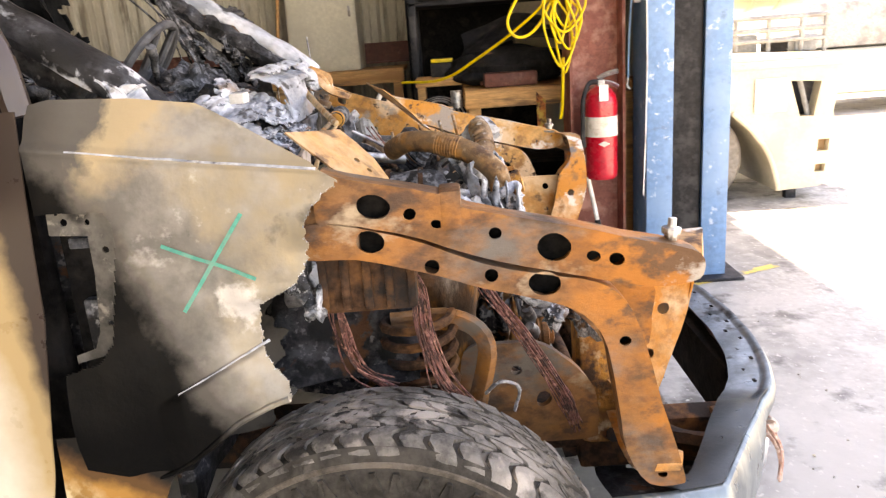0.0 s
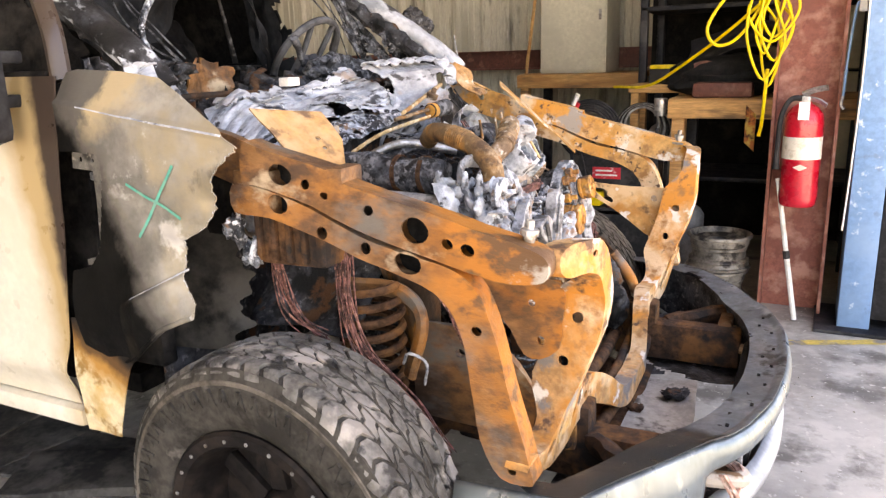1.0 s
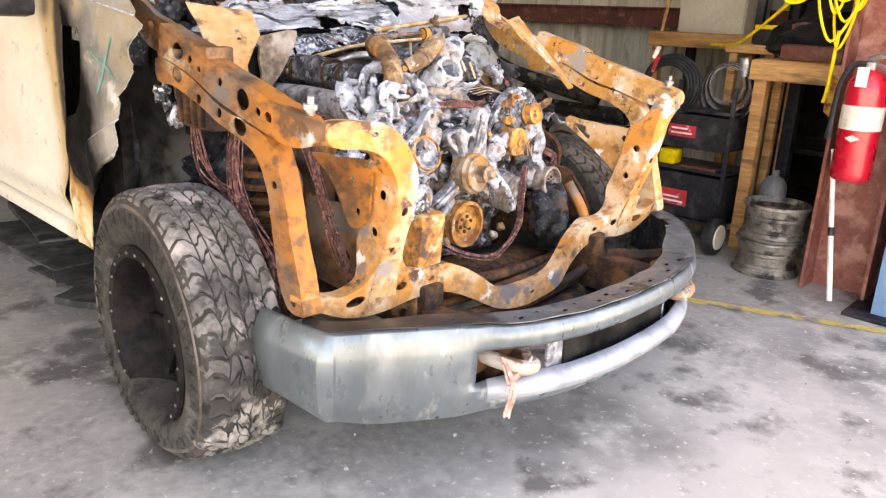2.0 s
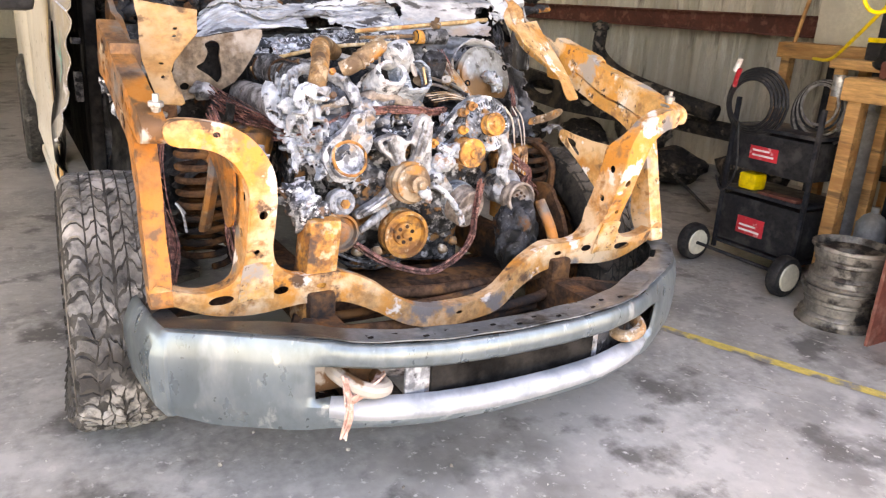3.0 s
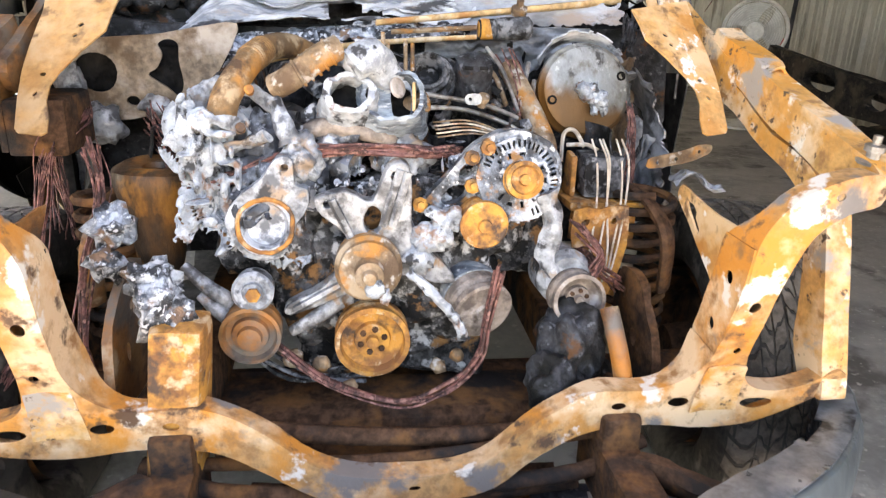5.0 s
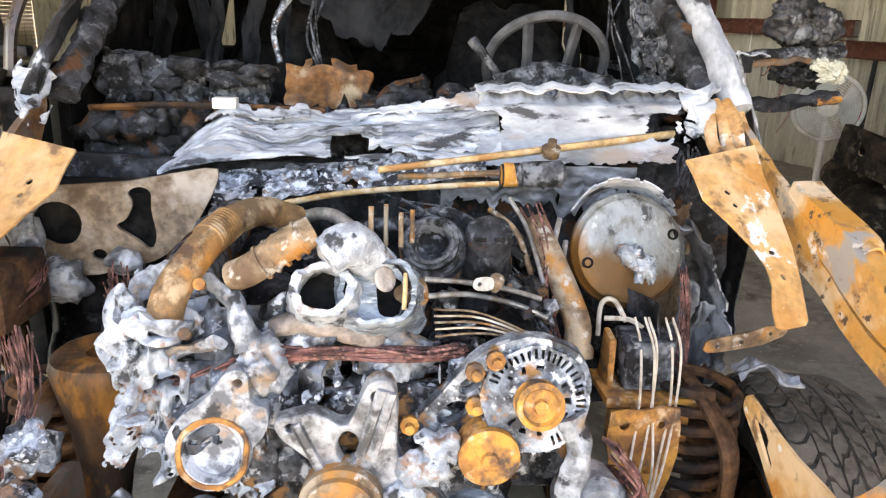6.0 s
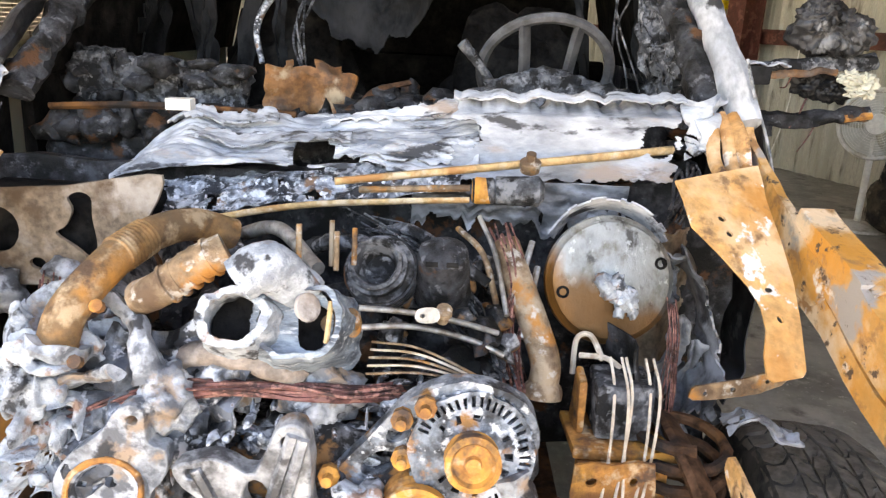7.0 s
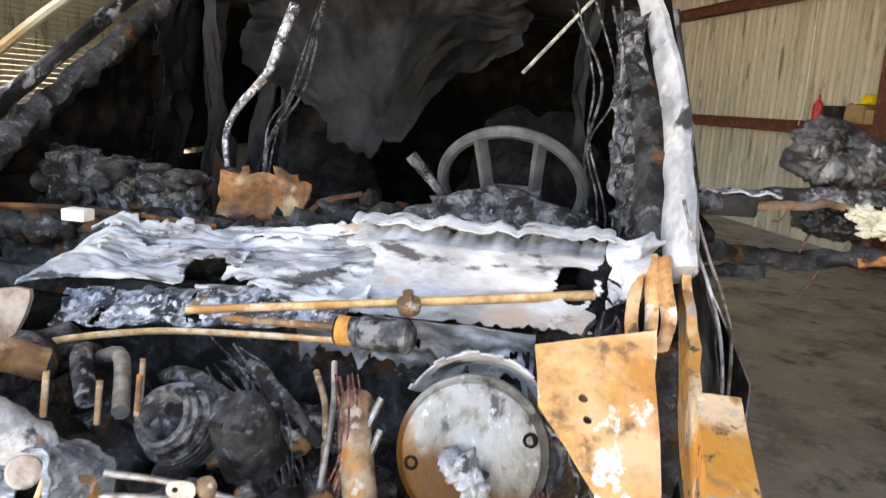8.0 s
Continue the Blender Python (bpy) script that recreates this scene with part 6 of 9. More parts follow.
for h in (-0.052, -0.040, -0.028):
    disc("socket_rib", Vector((-0.02, 0.085, 1.095)) + Vector((0.75, -0.15, 0.55)).normalized() * h, (0.75, -0.15, 0.55), [(0.056, -0.003), (0.064, -0.002), (0.064, 0.002), (0.056, 0.003)], CHAR, engine, n=28)
bm = bmesh.new()
lathe(bm, [(0, 0.035), (0.020, 0.036), (0.040, 0.028), (0.046, 0.010), (0.048, -0.03), (0.052, -0.08), (0, -0.08)], axis((-0.04, 0.195, 1.095), (0.45, 0.0, 0.85)), 26)
crumple(bm, 0.006, 22, 4)
part("melted_cup", bm, CHAR, engine, "charred cup slumped over a sensor")
# two dark boxes paint the shade of slots in the cup
for dy in (-0.018, 0.016):
    bm = bmesh.new()
    box(bm, (-0.004, -0.010, -0.002), (0.004, 0.010, 0.002), 0.001, axis((0.003, 0.195 + dy, 1.108), (0.9, 0.0, 0.45)) @ Matrix.Rotation(1.5708, 4, "Z"))
    part("cup_slot_shade", bm, SOOT_AND_SHADE, engine)
bm = bmesh.new()
plate(bm, rounded([(-0.010, -0.016), (0.010, -0.016), (0.011, 0.012), (0.0, 0.020), (-0.011, 0.012)], 3), [ring(0, 0.008, 0.004, n=10)], 0.003, axis((0.085, 0.175, 1.052), (1, 0.2, 0.2)) @ Matrix.Rotation(1.5708, 4, "Z"))
part("pipe_tab", bm, STEEL, engine, "small steel tab with a hole")
disc("pipe_knob", (0.065, 0.200, 1.047), (0.5, 0.1, 0.85), [(0.010, -0.016), (0.010, 0.0), (0.014, 0.002), (0.013, 0.012), (0, 0.014)], RUST_TAN, engine, "", 12)
for p, q in (((0.10, -0.02, 1.13), (0.09, -0.02, 1.19)), ((0.06, 0.03, 1.11), (0.05, 0.03, 1.17)), ((0.00, 0.05, 1.10), (-0.01, 0.05, 1.16)), ((-0.08, 0.0, 1.07), (-0.09, 0.0, 1.15))):
    bar("stud", [p, q], 0.0045, RUST_TAN, engine, "", 8, 0)
bar("fuel_pipe", [(0.10, 0.07, 1.065), (0.07, 0.14, 1.05), (0.05, 0.22, 1.03), (0.02, 0.29, 1.0)], 0.0052, STEEL, engine, "thin steel pipe")
bar("fuel_pipe", [(0.12, 0.06, 1.04), (0.08, 0.15, 1.03), (0.05, 0.24, 1.0), (0.04, 0.30, 0.97)], 0.0052, STEEL, engine, "thin steel pipe")
disc("pipe_socket", (0.13, 0.05, 1.05), (0.4, 0.8, 0.3), [(0, -0.03), (0.020, -0.03), (0.022, 0.02), (0.012, 0.024), (0.011, 0.0), (0, 0.0)], RUST_TAN, engine)
for k in range(5):
    bar("engine_wire", [(0.16 - 0.02 * k, 0.09, 0.985 + 0.004 * k), (0.17 - 0.012 * k, 0.17, 0.995 + 0.004 * k), (0.15, 0.26 + 0.006 * k, 0.97)], 0.0021, IVORY if k % 2 else RUST_TAN, engine, "", 5)

# pulleys
def pulley(p, r, mat, kind, d=(1, 0, 0.02), back=0.06, label="rusted drive pulley"):
    g = r * 0.08
    prof = [(0, -back), (r * 0.8, -back), (r, -back + 0.006), (r, -0.034), (r - g, -0.030), (r, -0.026), (r - g, -0.020), (r, -0.014), (r, 0)]
    if kind == "dish":
        prof += [(r * 0.86, 0.002), (r * 0.82, -0.02), (r * 0.50, -0.024), (r * 0.46, -0.012), (r * 0.18, -0.012), (r * 0.16, 0.002), (0, 0.002)]
    elif kind == "step":
        prof += [(r * 0.88, 0.002), (r * 0.80, -0.012), (r * 0.62, -0.014), (r * 0.58, -0.002), (r * 0.40, 0.0), (r * 0.38, 0.016), (r * 0.16, 0.020), (0, 0.020)]
    else:
        prof += [(r * 0.9, 0.003), (r * 0.78, 0.001), (r * 0.3, 0.004), (r * 0.26, 0.012), (0, 0.012)]
    ob = disc("pulley", p, d, prof, mat, engine, label, 40)
    m = axis(p, d)
    if kind == "dish":
        for k in range(6):
            a = k * math.pi / 3 + 0.3
            bm = bmesh.new()
            lathe(bm, [(r * 0.085, -0.014), (r * 0.085, -0.008), (0, -0.007)], m @ Matrix.Translation((r * 0.33 * math.cos(a), r * 0.33 * math.sin(a), 0)), 8)
            part("bolt", bm, RUST_DARK, engine, smooth=False)
    return ob


pulley((0.275, -0.052, 0.569), 0.080, RUST_ORANGE, "dish", label="bright orange rusted crank pulley")
pulley((0.305, -0.300, 0.608), 0.062, RUST, "step", label="rusted stepped pulley")
pulley((0.290, 0.174, 0.833), 0.049, RUST_ORANGE, "flat", label="orange rusted idler pulley")
pulley((0.285, 0.180, 0.640), 0.068, TAN_ALLOY, "flat", (1, 0.28, -0.25), label="grey-brown scorched compressor pulley")
disc("compressor", (0.235, 0.165, 0.655), (1, 0.28, -0.25), [(0, -0.12), (0.05, -0.12), (0.066, -0.10), (0.070, 0.0), (0, 0.0)], FROST, engine, "scorched alloy compressor body")
pulley((0.300, 0.385, 0.665), 0.058, TAN_ALLOY, "dish", (1, 0.05, 0.10), label="grey-tan steering pump pulley")
disc("steering_pump", (0.245, 0.372, 0.69), (1, 0.1, 0.05), [(0, -0.09), (0.06, -0.09), (0.064, -0.02), (0.05, 0.0), (0, 0.0)], ASH_PALE, engine, "pale scorched steering pump")
disc("fan_clutch", (0.335, -0.060, 0.755), (1, 0, 0.1), [(0, -0.10), (0.05, -0.10), (0.066, -0.085), (0.068, -0.03), (0.060, -0.022), (0.058, -0.010), (0.030, -0.006), (0.026, 0.012), (0.028, 0.030), (0.016, 0.034), (0.012, 0.05), (0, 0.052)], RUST_TAN, engine, "brown rusted fan hub")
melt("hub_spatter", [((0.375, -0.05, 0.735), (0.018, 0.020, 0.02)), ((0.365, -0.03, 0.715), (0.012, 0.012, 0.018))], WHITE_CLOT, engine, "", 2)
disc("water_outlet", (0.265, -0.261, 0.830), (0.9, 0, 0.35), [(0, -0.05), (0.05, -0.05), (0.058, -0.03), (0.060, 0.0), (0.058, 0.008), (0.046, 0.010), (0.042, 0.002), (0.036, -0.012), (0, -0.014)], ASH_PALE, engine, "scorched water outlet with a rusted gasket ring")
bm = bmesh.new()
lathe(bm, [(0.053 + 0.0046 * math.cos(a), 0.010 + 0.005 * math.sin(a)) for a in [k * math.pi / 4 for k in range(8)]], axis((0.265, -0.261, 0.830), (0.9, 0, 0.35)), 32, closed=True)
crumple(bm, 0.004, 30, 2)
part("gasket", bm, RUST_ORANGE, engine)
cast_plate("outlet_bracket", [(-0.34, 0.83), (-0.32, 0.88), (-0.27, 0.92), (-0.235, 0.965), (-0.205, 0.96), (-0.20, 0.91), (-0.175, 0.90), (-0.18, 0.86), (-0.21, 0.82), (-0.23, 0.76), (-0.30, 0.76)], [(-0.22, 0.945, 0.008)], at_x(0.225), 0.03, ASH_PALE, engine, "pale cast bracket")
disc("tensioner", (0.295, -0.29, 0.702), (1, 0, 0.1), [(0, -0.06), (0.034, -0.06), (0.040, -0.04), (0.042, 0.0), (0.036, 0.006), (0.022, 0.002), (0.020, 0.012), (0, 0.014)], ASH_PALE, engine, "pale tensioner hub with a rusted bolt")
disc("tensioner_bolt", (0.309, -0.288, 0.702), (1, 0, 0.1), [(0.015, -0.004), (0.015, 0.008), (0, 0.009)], RUST_ORANGE, engine, "", 6)
for p, q in (((0.24, -0.43, 0.74), (0.25, -0.34, 0.66)), ((0.25, -0.40, 0.68), (0.26, -0.33, 0.62)), ((0.27, -0.22, 0.60), (0.25, -0.12, 0.66))):
    bar("cast_arm", [p, Vector(p).lerp(Vector(q), 0.5) + Vector((0.01, 0, 0)), q], (0.012, 0.02), ALLOY, engine, "", 8, 4)
# spider bracket round the fan hub
cast_plate("fan_bracket", [(-0.10, 0.90), (-0.05, 0.88), (-0.02, 0.95), (0.02, 0.955), (0.03, 0.90), (0.03, 0.83), (0.06, 0.78), (0.10, 0.74), (0.12, 0.70), (0.08, 0.70), (0.02, 0.72), (-0.05, 0.70), (-0.14, 0.665), (-0.22, 0.635), (-0.225, 0.66), (-0.15, 0.70), (-0.11, 0.75), (-0.105, 0.81), (-0.15, 0.85), (-0.165, 0.88), (-0.14, 0.895)], [(-0.005, 0.93, 0.010), (-0.14, 0.875, 0.008), (-0.05, 0.84, 0.018, 0.03), (-0.06, 0.755, 0.04)], at_x(0.235), 0.035, ALLOY, engine, "cast alloy fan bracket with spread legs")
for y0, y1, z0, z1 in ((-0.03, 0.005, 0.83, 0.945), (-0.09, -0.13, 0.80, 0.885), (-0.09, -0.21, 0.72, 0.65), (-0.01, 0.02, 0.83, 0.94)):
    bar("bracket_rib", [(0.275, y0, z0), (0.272, y1, z1)], 0.009, ALLOY, engine, "", 6, 0)

# alternator in its bracket
AD = (0.95, 0.03, 0.24)
AP = Vector((0.236, 0.246, 0.914))
am = axis(AP, AD)
alternator = disc("alternator", AP, AD, [(0, -0.10), (0.06, -0.10), (0.076, -0.085), (0.083, -0.05), (0.083, -0.006), (0.080, 0.004), (0.062, 0.006), (0.034, 0.006), (0.030, 0.024), (0.024, 0.034), (0, 0.034)], CHAR_GREY, engine, "scorched alternator with finned case", 40)
def wedge(a, w, r0, r1):
    return [(r * math.cos(a + e), r * math.sin(a + e)) for r, e in ((r0, -w), (r1, -w), (r1, w), (r0, w))]


bm = bmesh.new()
slots = [wedge(2 * math.pi * k / 44, 0.034, 0.066, 0.081) for k in range(-8, 20)] + [wedge(2 * math.pi * k / 13, 0.06 if k % 3 else 0.11, 0.044 + 0.004 * (k % 2), 0.057) for k in range(13) if k not in (2, 6, 7)]
plate(bm, ring(0, 0, 0.0865, n=52), slots, 0.010, am @ Matrix.Translation((0, 0, 0.012)))
crumple(bm, 0.0042, 34, 3)
part("alternator_face", bm, ALT_GREY, engine, "grey alloy end face with dark cooling slots", angle=30)
for k in range(26):
    bm = bmesh.new()
    box(bm, (0.081, -0.003, -0.03), (0.0895, 0.003, 0.018), 0.001, am @ Matrix.Rotation(2 * math.pi * (k + 0.5) / 26, 4, "Z"))
    part("fin", bm, ALT_GREY, engine, smooth=False)
disc("alternator_pulley", AP + Vector(AD).normalized() * 0.03, AD, [(0, 0), (0.036, 0), (0.038, 0.008), (0.035, 0.012), (0.038, 0.018), (0.038, 0.038), (0.030, 0.042), (0.026, 0.034), (0.012, 0.034), (0.010, 0.044), (0, 0.044)], RUST_ORANGE, engine, "orange rusted alternator pulley", 28)
bm = bmesh.new()
br = [(0.035, 0.848), (0.06, 0.872), (0.115, 0.935), (0.16, 0.985), (0.235, 1.015), (0.32, 0.985), (0.342, 0.92), (0.315, 0.86), (0.28, 0.825), (0.25, 0.840), (0.20, 0.838), (0.12, 0.838)]
plate(bm, rounded(br, 3), [ring(0.246, 0.914, 0.080), ring(0.118, 0.880, 0.030, 0.018, 14, 28), ring(0.148, 0.935, 0.013, 0.026, 14, -42)], 0.03, Matrix.Translation((0.20, 0, 0)) @ YZ)
crumple(bm, 0.003, 20, 7)
part("alternator_bracket", bm, ALT_GREY, engine, "blistered alloy alternator bracket")
for p in ((0.235, 0.048, 0.862), (0.245, 0.150, 0.962), (0.245, 0.182, 0.982), (0.25, 0.152, 0.905), (0.245, 0.205, 0.845)):
    disc("bracket_bolt", p, (1, 0, 0.2), [(0.015, -0.01), (0.016, 0.008), (0.008, 0.012), (0.008, 0.03), (0, 0.032)], RUST_ORANGE, engine, "", 8)
bar("pump_leg", [(0.25, 0.30, 0.89), (0.265, 0.325, 0.83), (0.27, 0.315, 0.76), (0.28, 0.335, 0.72)], (0.030, 0.014), ASH_PALE, engine, "pale cast leg", 8)
melt("white_spill", [((0.27, 0.07, 0.80), (0.03, 0.04, 0.03)), ((0.26, 0.10, 0.84), (0.03, 0.035, 0.025)), ((0.27, 0.04, 0.76), (0.02, 0.03, 0.03))], WHITE_CLOT, engine, "white clotted spill", 3, 0.8, 3.0)
bar("spill_rod", [(0.31, 0.02, 0.745), (0.325, 0.07, 0.70), (0.32, 0.12, 0.635), (0.315, 0.135, 0.60)], (0.009, 0.012), WHITE_CLOT, engine, "", 7)
melt("lower_bolts", [((0.27, -0.16, 0.52), 0.02), ((0.28, -0.10, 0.47), 0.016), ((0.27, 0.09, 0.505), 0.018), ((0.27, 0.13, 0.53), 0.016), ((0.26, -0.22, 0.53), 0.022)], RUST_TAN, engine, "", 2, 0.4)

# copper harness across the front of the engine
def bundle(name, pts, spread, n, radius, mat, parent, label, seed=1):
    r = random.Random(seed)
    bm = bmesh.new()
    for k in range(n):
        o = Vector((r.uniform(-1, 1), r.uniform(-1, 1), r.uniform(-1, 1))) * spread
        w = [Vector(p) + o * (0.5 + r.random()) + Vector((r.uniform(-1, 1), r.uniform(-1, 1), r.uniform(-1, 1))) * spread * 0.75 for p in pts]
        tube(bm, w, radius * r.uniform(0.7, 1.3), 5, 4)
    return tagged(part(name, bm, mat, parent, label), kind="stuff")


bundle("harness", [(0.14, -0.42, 0.875), (0.19, -0.36, 0.895), (0.20, -0.29, 0.930), (0.195, -0.22, 0.957), (0.19, -0.10, 0.966), (0.185, 0.0, 0.962), (0.175, 0.07, 0.955), (0.15, 0.14, 0.955)], 0.009, 20, 0.0032, COPPER, engine, "bare copper wiring harness")
bundle("harness", [(0.27, -0.24, 0.56), (0.31, -0.14, 0.50), (0.33, 0.0, 0.455), (0.33, 0.10, 0.475), (0.32, 0.17, 0.54), (0.31, 0.19, 0.62), (0.30, 0.21, 0.74)], 0.008, 6, 0.004, COPPER, engine, "drooping burnt hoses and wires", 4)
bundle("harness", [(0.20, -0.33, 0.56), (0.24, -0.22, 0.50), (0.25, -0.08, 0.49)], 0.02, 6, 0.004, CHAR_GREY, engine, "", 8)
bundle("harness", [(-0.20, -0.72, 1.0), (-0.12, -0.70, 0.97), (-0.02, -0.74, 0.93), (0.0, -0.77, 0.82), (0.05, -0.78, 0.70), (0.17, -0.77, 0.58), (0.26, -0.80, 0.50)], 0.014, 22, 0.0018, COPPER, truck, "bare copper wires hanging behind the tyre", 3)
bundle("harness", [(-0.17, -0.80, 0.95), (-0.16, -0.80, 0.85), (-0.14, -0.78, 0.76), (-0.08, -0.76, 0.70)], 0.016, 14, 0.0018, COPPER, truck, "bare copper wires hanging behind the tyre", 6)
bundle("harness", [(0.10, -0.62, 0.96), (0.14, -0.60, 0.86), (0.22, -0.62, 0.74), (0.30, -0.62, 0.60), (0.33, -0.60, 0.50)], 0.012, 16, 0.0018, COPPER, truck, "bundle of bare copper wires", 9)
bundle("harness", [(-0.16, -0.55, 0.96), (-0.06, -0.50, 0.93), (0.06, -0.42, 0.89), (0.10, -0.36, 0.87)], 0.026, 28, 0.0018, COPPER, truck, "tangled copper wires by the firewall", 12)
bundle("harness", [(0.20, 0.40, 0.80), (0.26, 0.44, 0.76), (0.28, 0.42, 0.72)], 0.012, 8, 0.003, COPPER, truck, "", 13)

# frame, sump, steering box, springs and towers
for s in (-1, 1):
    bm = bmesh.new()
    box(bm, (-2.4, s * 0.43 - 0.04, 0.36), (0.50, s * 0.43 + 0.04, 0.50), 0.012)
    box(bm, (0.36, s * 0.43 - 0.042, 0.30), (0.78, s * 0.43 + 0.042, 0.43), 0.012)
    part("frame_rail", bm, RUST_DARK, truck, "rusted chassis rail")
    bm = bmesh.new()
    n = 9 * 14
    tube(bm, [(-0.02 + 0.078 * math.cos(2 * math.pi * k / 14), s * 0.63 + 0.078 * math.sin(2 * math.pi * k / 14), 0.46 + 0.36 * k / n) for k in range(n + 1)], 0.011, 7, 0)
    part("coil_spring", bm, RUST_DARK, truck, "rusted coil spring")
    bm = bmesh.new()
    if s < 0:
        lathe(bm, [(0.034, 0.55), (0.044, 0.66), (0.064, 0.76), (0.086, 0.84), (0.094, 0.875), (0.090, 0.892), (0.070, 0.902), (0.03, 0.895), (0.024, 0.885), (0, 0.885)], Matrix.Translation((0.055, -0.515, 0)), 28)
        for v in bm.verts:
            v.co.x += 0.16 * (0.72 - v.co.z)
    else:
        lathe(bm, [(0.046, 0.50), (0.048, 0.58), (0.060, 0.68), (0.070, 0.74), (0.066, 0.76), (0.05, 0.765), (0, 0.765)], Matrix.Translation((-0.045, 0.545, 0)), 24)
    crumple(bm, 0.006, 10, s)
    part("spring_tower", bm, TOWER if s < 0 else RUST_PALE, truck, "rusted flared spring tower")
    bm = bmesh.new()
    sheet(bm, lambda u, v: Vector((-0.36 + 0.34 * u, s * (0.52 + 0.18 * v * v + 0.02 * math.sin(u * 9)), 0.96 - 0.26 * v)), 14, 10, lambda u, v: fray(u, s + v, 6) < 0.55, 0.004)
    part("inner_fender", bm, CHAR, truck, "rusted remains of the inner fender")
    bm = bmesh.new()
    tube(bm, [(0.02, s * 0.86, 0.34), (0.03, s * 0.4, 0.33), (0.03, 0, 0.34)], 0.045, 10, 4)
    part("axle_tube", bm, RUST_DARK, truck)
    bm = bmesh.new()
    tube(bm, [(0.10, s * 0.66, 0.60), (0.13, s * 0.64, 0.74), (0.06, s * 0.62, 0.80), (-0.08, s * 0.62, 0.80)], 0.014, 8, 5, flat=2.0)
    part("spring_bracket", bm, RUST if s < 0 else RUST_DARK, truck, "bent rusted bracket over the spring")
    bm = bmesh.new()
    out = [(0.06, 0.48), (0.07, 0.64), (0.09, 0.70), (0.18, 0.708), (0.26, 0.702), (0.33, 0.655), (0.385, 0.575), (0.39, 0.48), (0.36, 0.45), (0.10, 0.45)] if s < 0 else [(0.12, 0.50), (0.14, 0.66), (0.20, 0.70), (0.28, 0.68), (0.34, 0.60), (0.38, 0.52), (0.36, 0.46), (0.16, 0.46)]
    plate(bm, rounded(out, 3), [ring(0.20, 0.64, 0.012), ring(0.26, 0.56, 0.02)], 0.02, at_y(s * 0.55))
    crumple(bm, 0.01, 9, 3)
    part("shock_mount", bm, RUST if s < 0 else RUST_DARK, truck, "rusted shock mount")
bm = bmesh.new()
box(bm, (0.36, -0.475, 0.38), (0.47, -0.370, 0.705), 0.024)
for v in bm.verts:
    v.co.y += 0.10 * (v.co.z - 0.55)
crumple(bm, 0.008, 12, 1)
part("frame_horn", bm, RUST_ORANGE, truck, "bright orange rusted frame horn")
melt("burnt_hose", [((0.40, -0.44, 0.72), (0.04, 0.05, 0.05)), ((0.36, -0.46, 0.76), (0.03, 0.05, 0.04))], ASH, truck, "", 3, 0.8)
melt("steering_box", [((0.30, 0.37, 0.55), (0.08, 0.07, 0.11)), ((0.36, 0.33, 0.50), (0.06, 0.06, 0.08)), ((0.28, 0.42, 0.46), (0.07, 0.05, 0.08))], CHAR, truck, "charred steering gear box", 4, 0.3)
bar("steering_edge", [(0.33, 0.44, 0.66), (0.39, 0.45, 0.58), (0.42, 0.46, 0.50)], 0.020, RUST, truck, "", 8)
bar("sway_bar", [(0.44, -0.50, 0.41), (0.48, -0.30, 0.36), (0.48, 0.30, 0.36), (0.44, 0.50, 0.41)], 0.018, RUST_DARK, truck, "rusted sway bar", 10)
bm = bmesh.new()
box(bm, (0.10, -0.40, 0.30), (0.30, 0.40, 0.40), 0.03)
crumple(bm, 0.01, 8, 2)
part("crossmember", bm, RUST_DARK, truck, "dark rusted chassis crossmember")
# added black block, so that the bumper slot reads as dark inside
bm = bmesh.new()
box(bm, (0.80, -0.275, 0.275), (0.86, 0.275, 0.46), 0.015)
part("slot_backing", bm, SOOT_AND_SHADE, truck, "added black backing that keeps the bumper slot dark")

bm = bmesh.new()
sheet(bm, lambda u, v: Vector((0.34 + 0.17 * u, -0.36 + 0.70 * v, 0.262 + 0.012 * math.sin(u * 9) + 0.02 * v)) + noise.noise_vector(Vector((u * 6, v * 7, 2))) * 0.012, 24, 30, lambda u, v: fray(u + v, 4, 5) < 0.7, 0.004)
part("undertray", bm, RUST_DARK, truck, "sooty buckled tray under the engine")
bm = bmesh.new()
sheet(bm, lambda u, v: Vector((0.505 + (0.155 + 0.03 * math.sin(v * 3)) * u, -0.34 + 0.60 * v, 0.285 + 0.010 * math.sin(v * 5 + u * 2))) + noise.noise_vector(Vector((u * 5, v * 8, 6))) * 0.006, 16, 30, lambda u, v: fray(v + 2, 6, 7) * (0.4 + u) < 0.75, 0.004)
part("skid_plate", bm, DUSTY_PLATE, truck, "pale dusty skid plate behind the bumper")
scrap_rng = random.Random(4)
for k in range(7):
    x, y, r = scrap_rng.uniform(0.49, 0.62), scrap_rng.uniform(-0.30, 0.22), scrap_rng.uniform(0.012, 0.035)
    melt("fallen_scrap", [((x, y, 0.298), (r, r * 0.6, 0.012)), ((x + r, y + r * 0.7, 0.300), (r * 0.5, r, 0.009))], CHAR if k % 3 else RUST_DARK, truck, "", 3, 1.0)
for k, (y0, z0, x0, y1, z1, r) in enumerate(((-0.42, 0.44, 0.36, 0.44, 0.40, 0.020), (-0.40, 0.39, 0.42, 0.42, 0.43, 0.014), (-0.30, 0.33, 0.44, 0.36, 0.33, 0.022))):
    bar("drag_link", [(x0, y0, z0), (x0 + 0.03, 0.0, (z0 + z1) / 2 - 0.01), (x0 + 0.01, y1, z1)], r, RUST_DARK, truck, "dark rusted steering link", 9, 4)

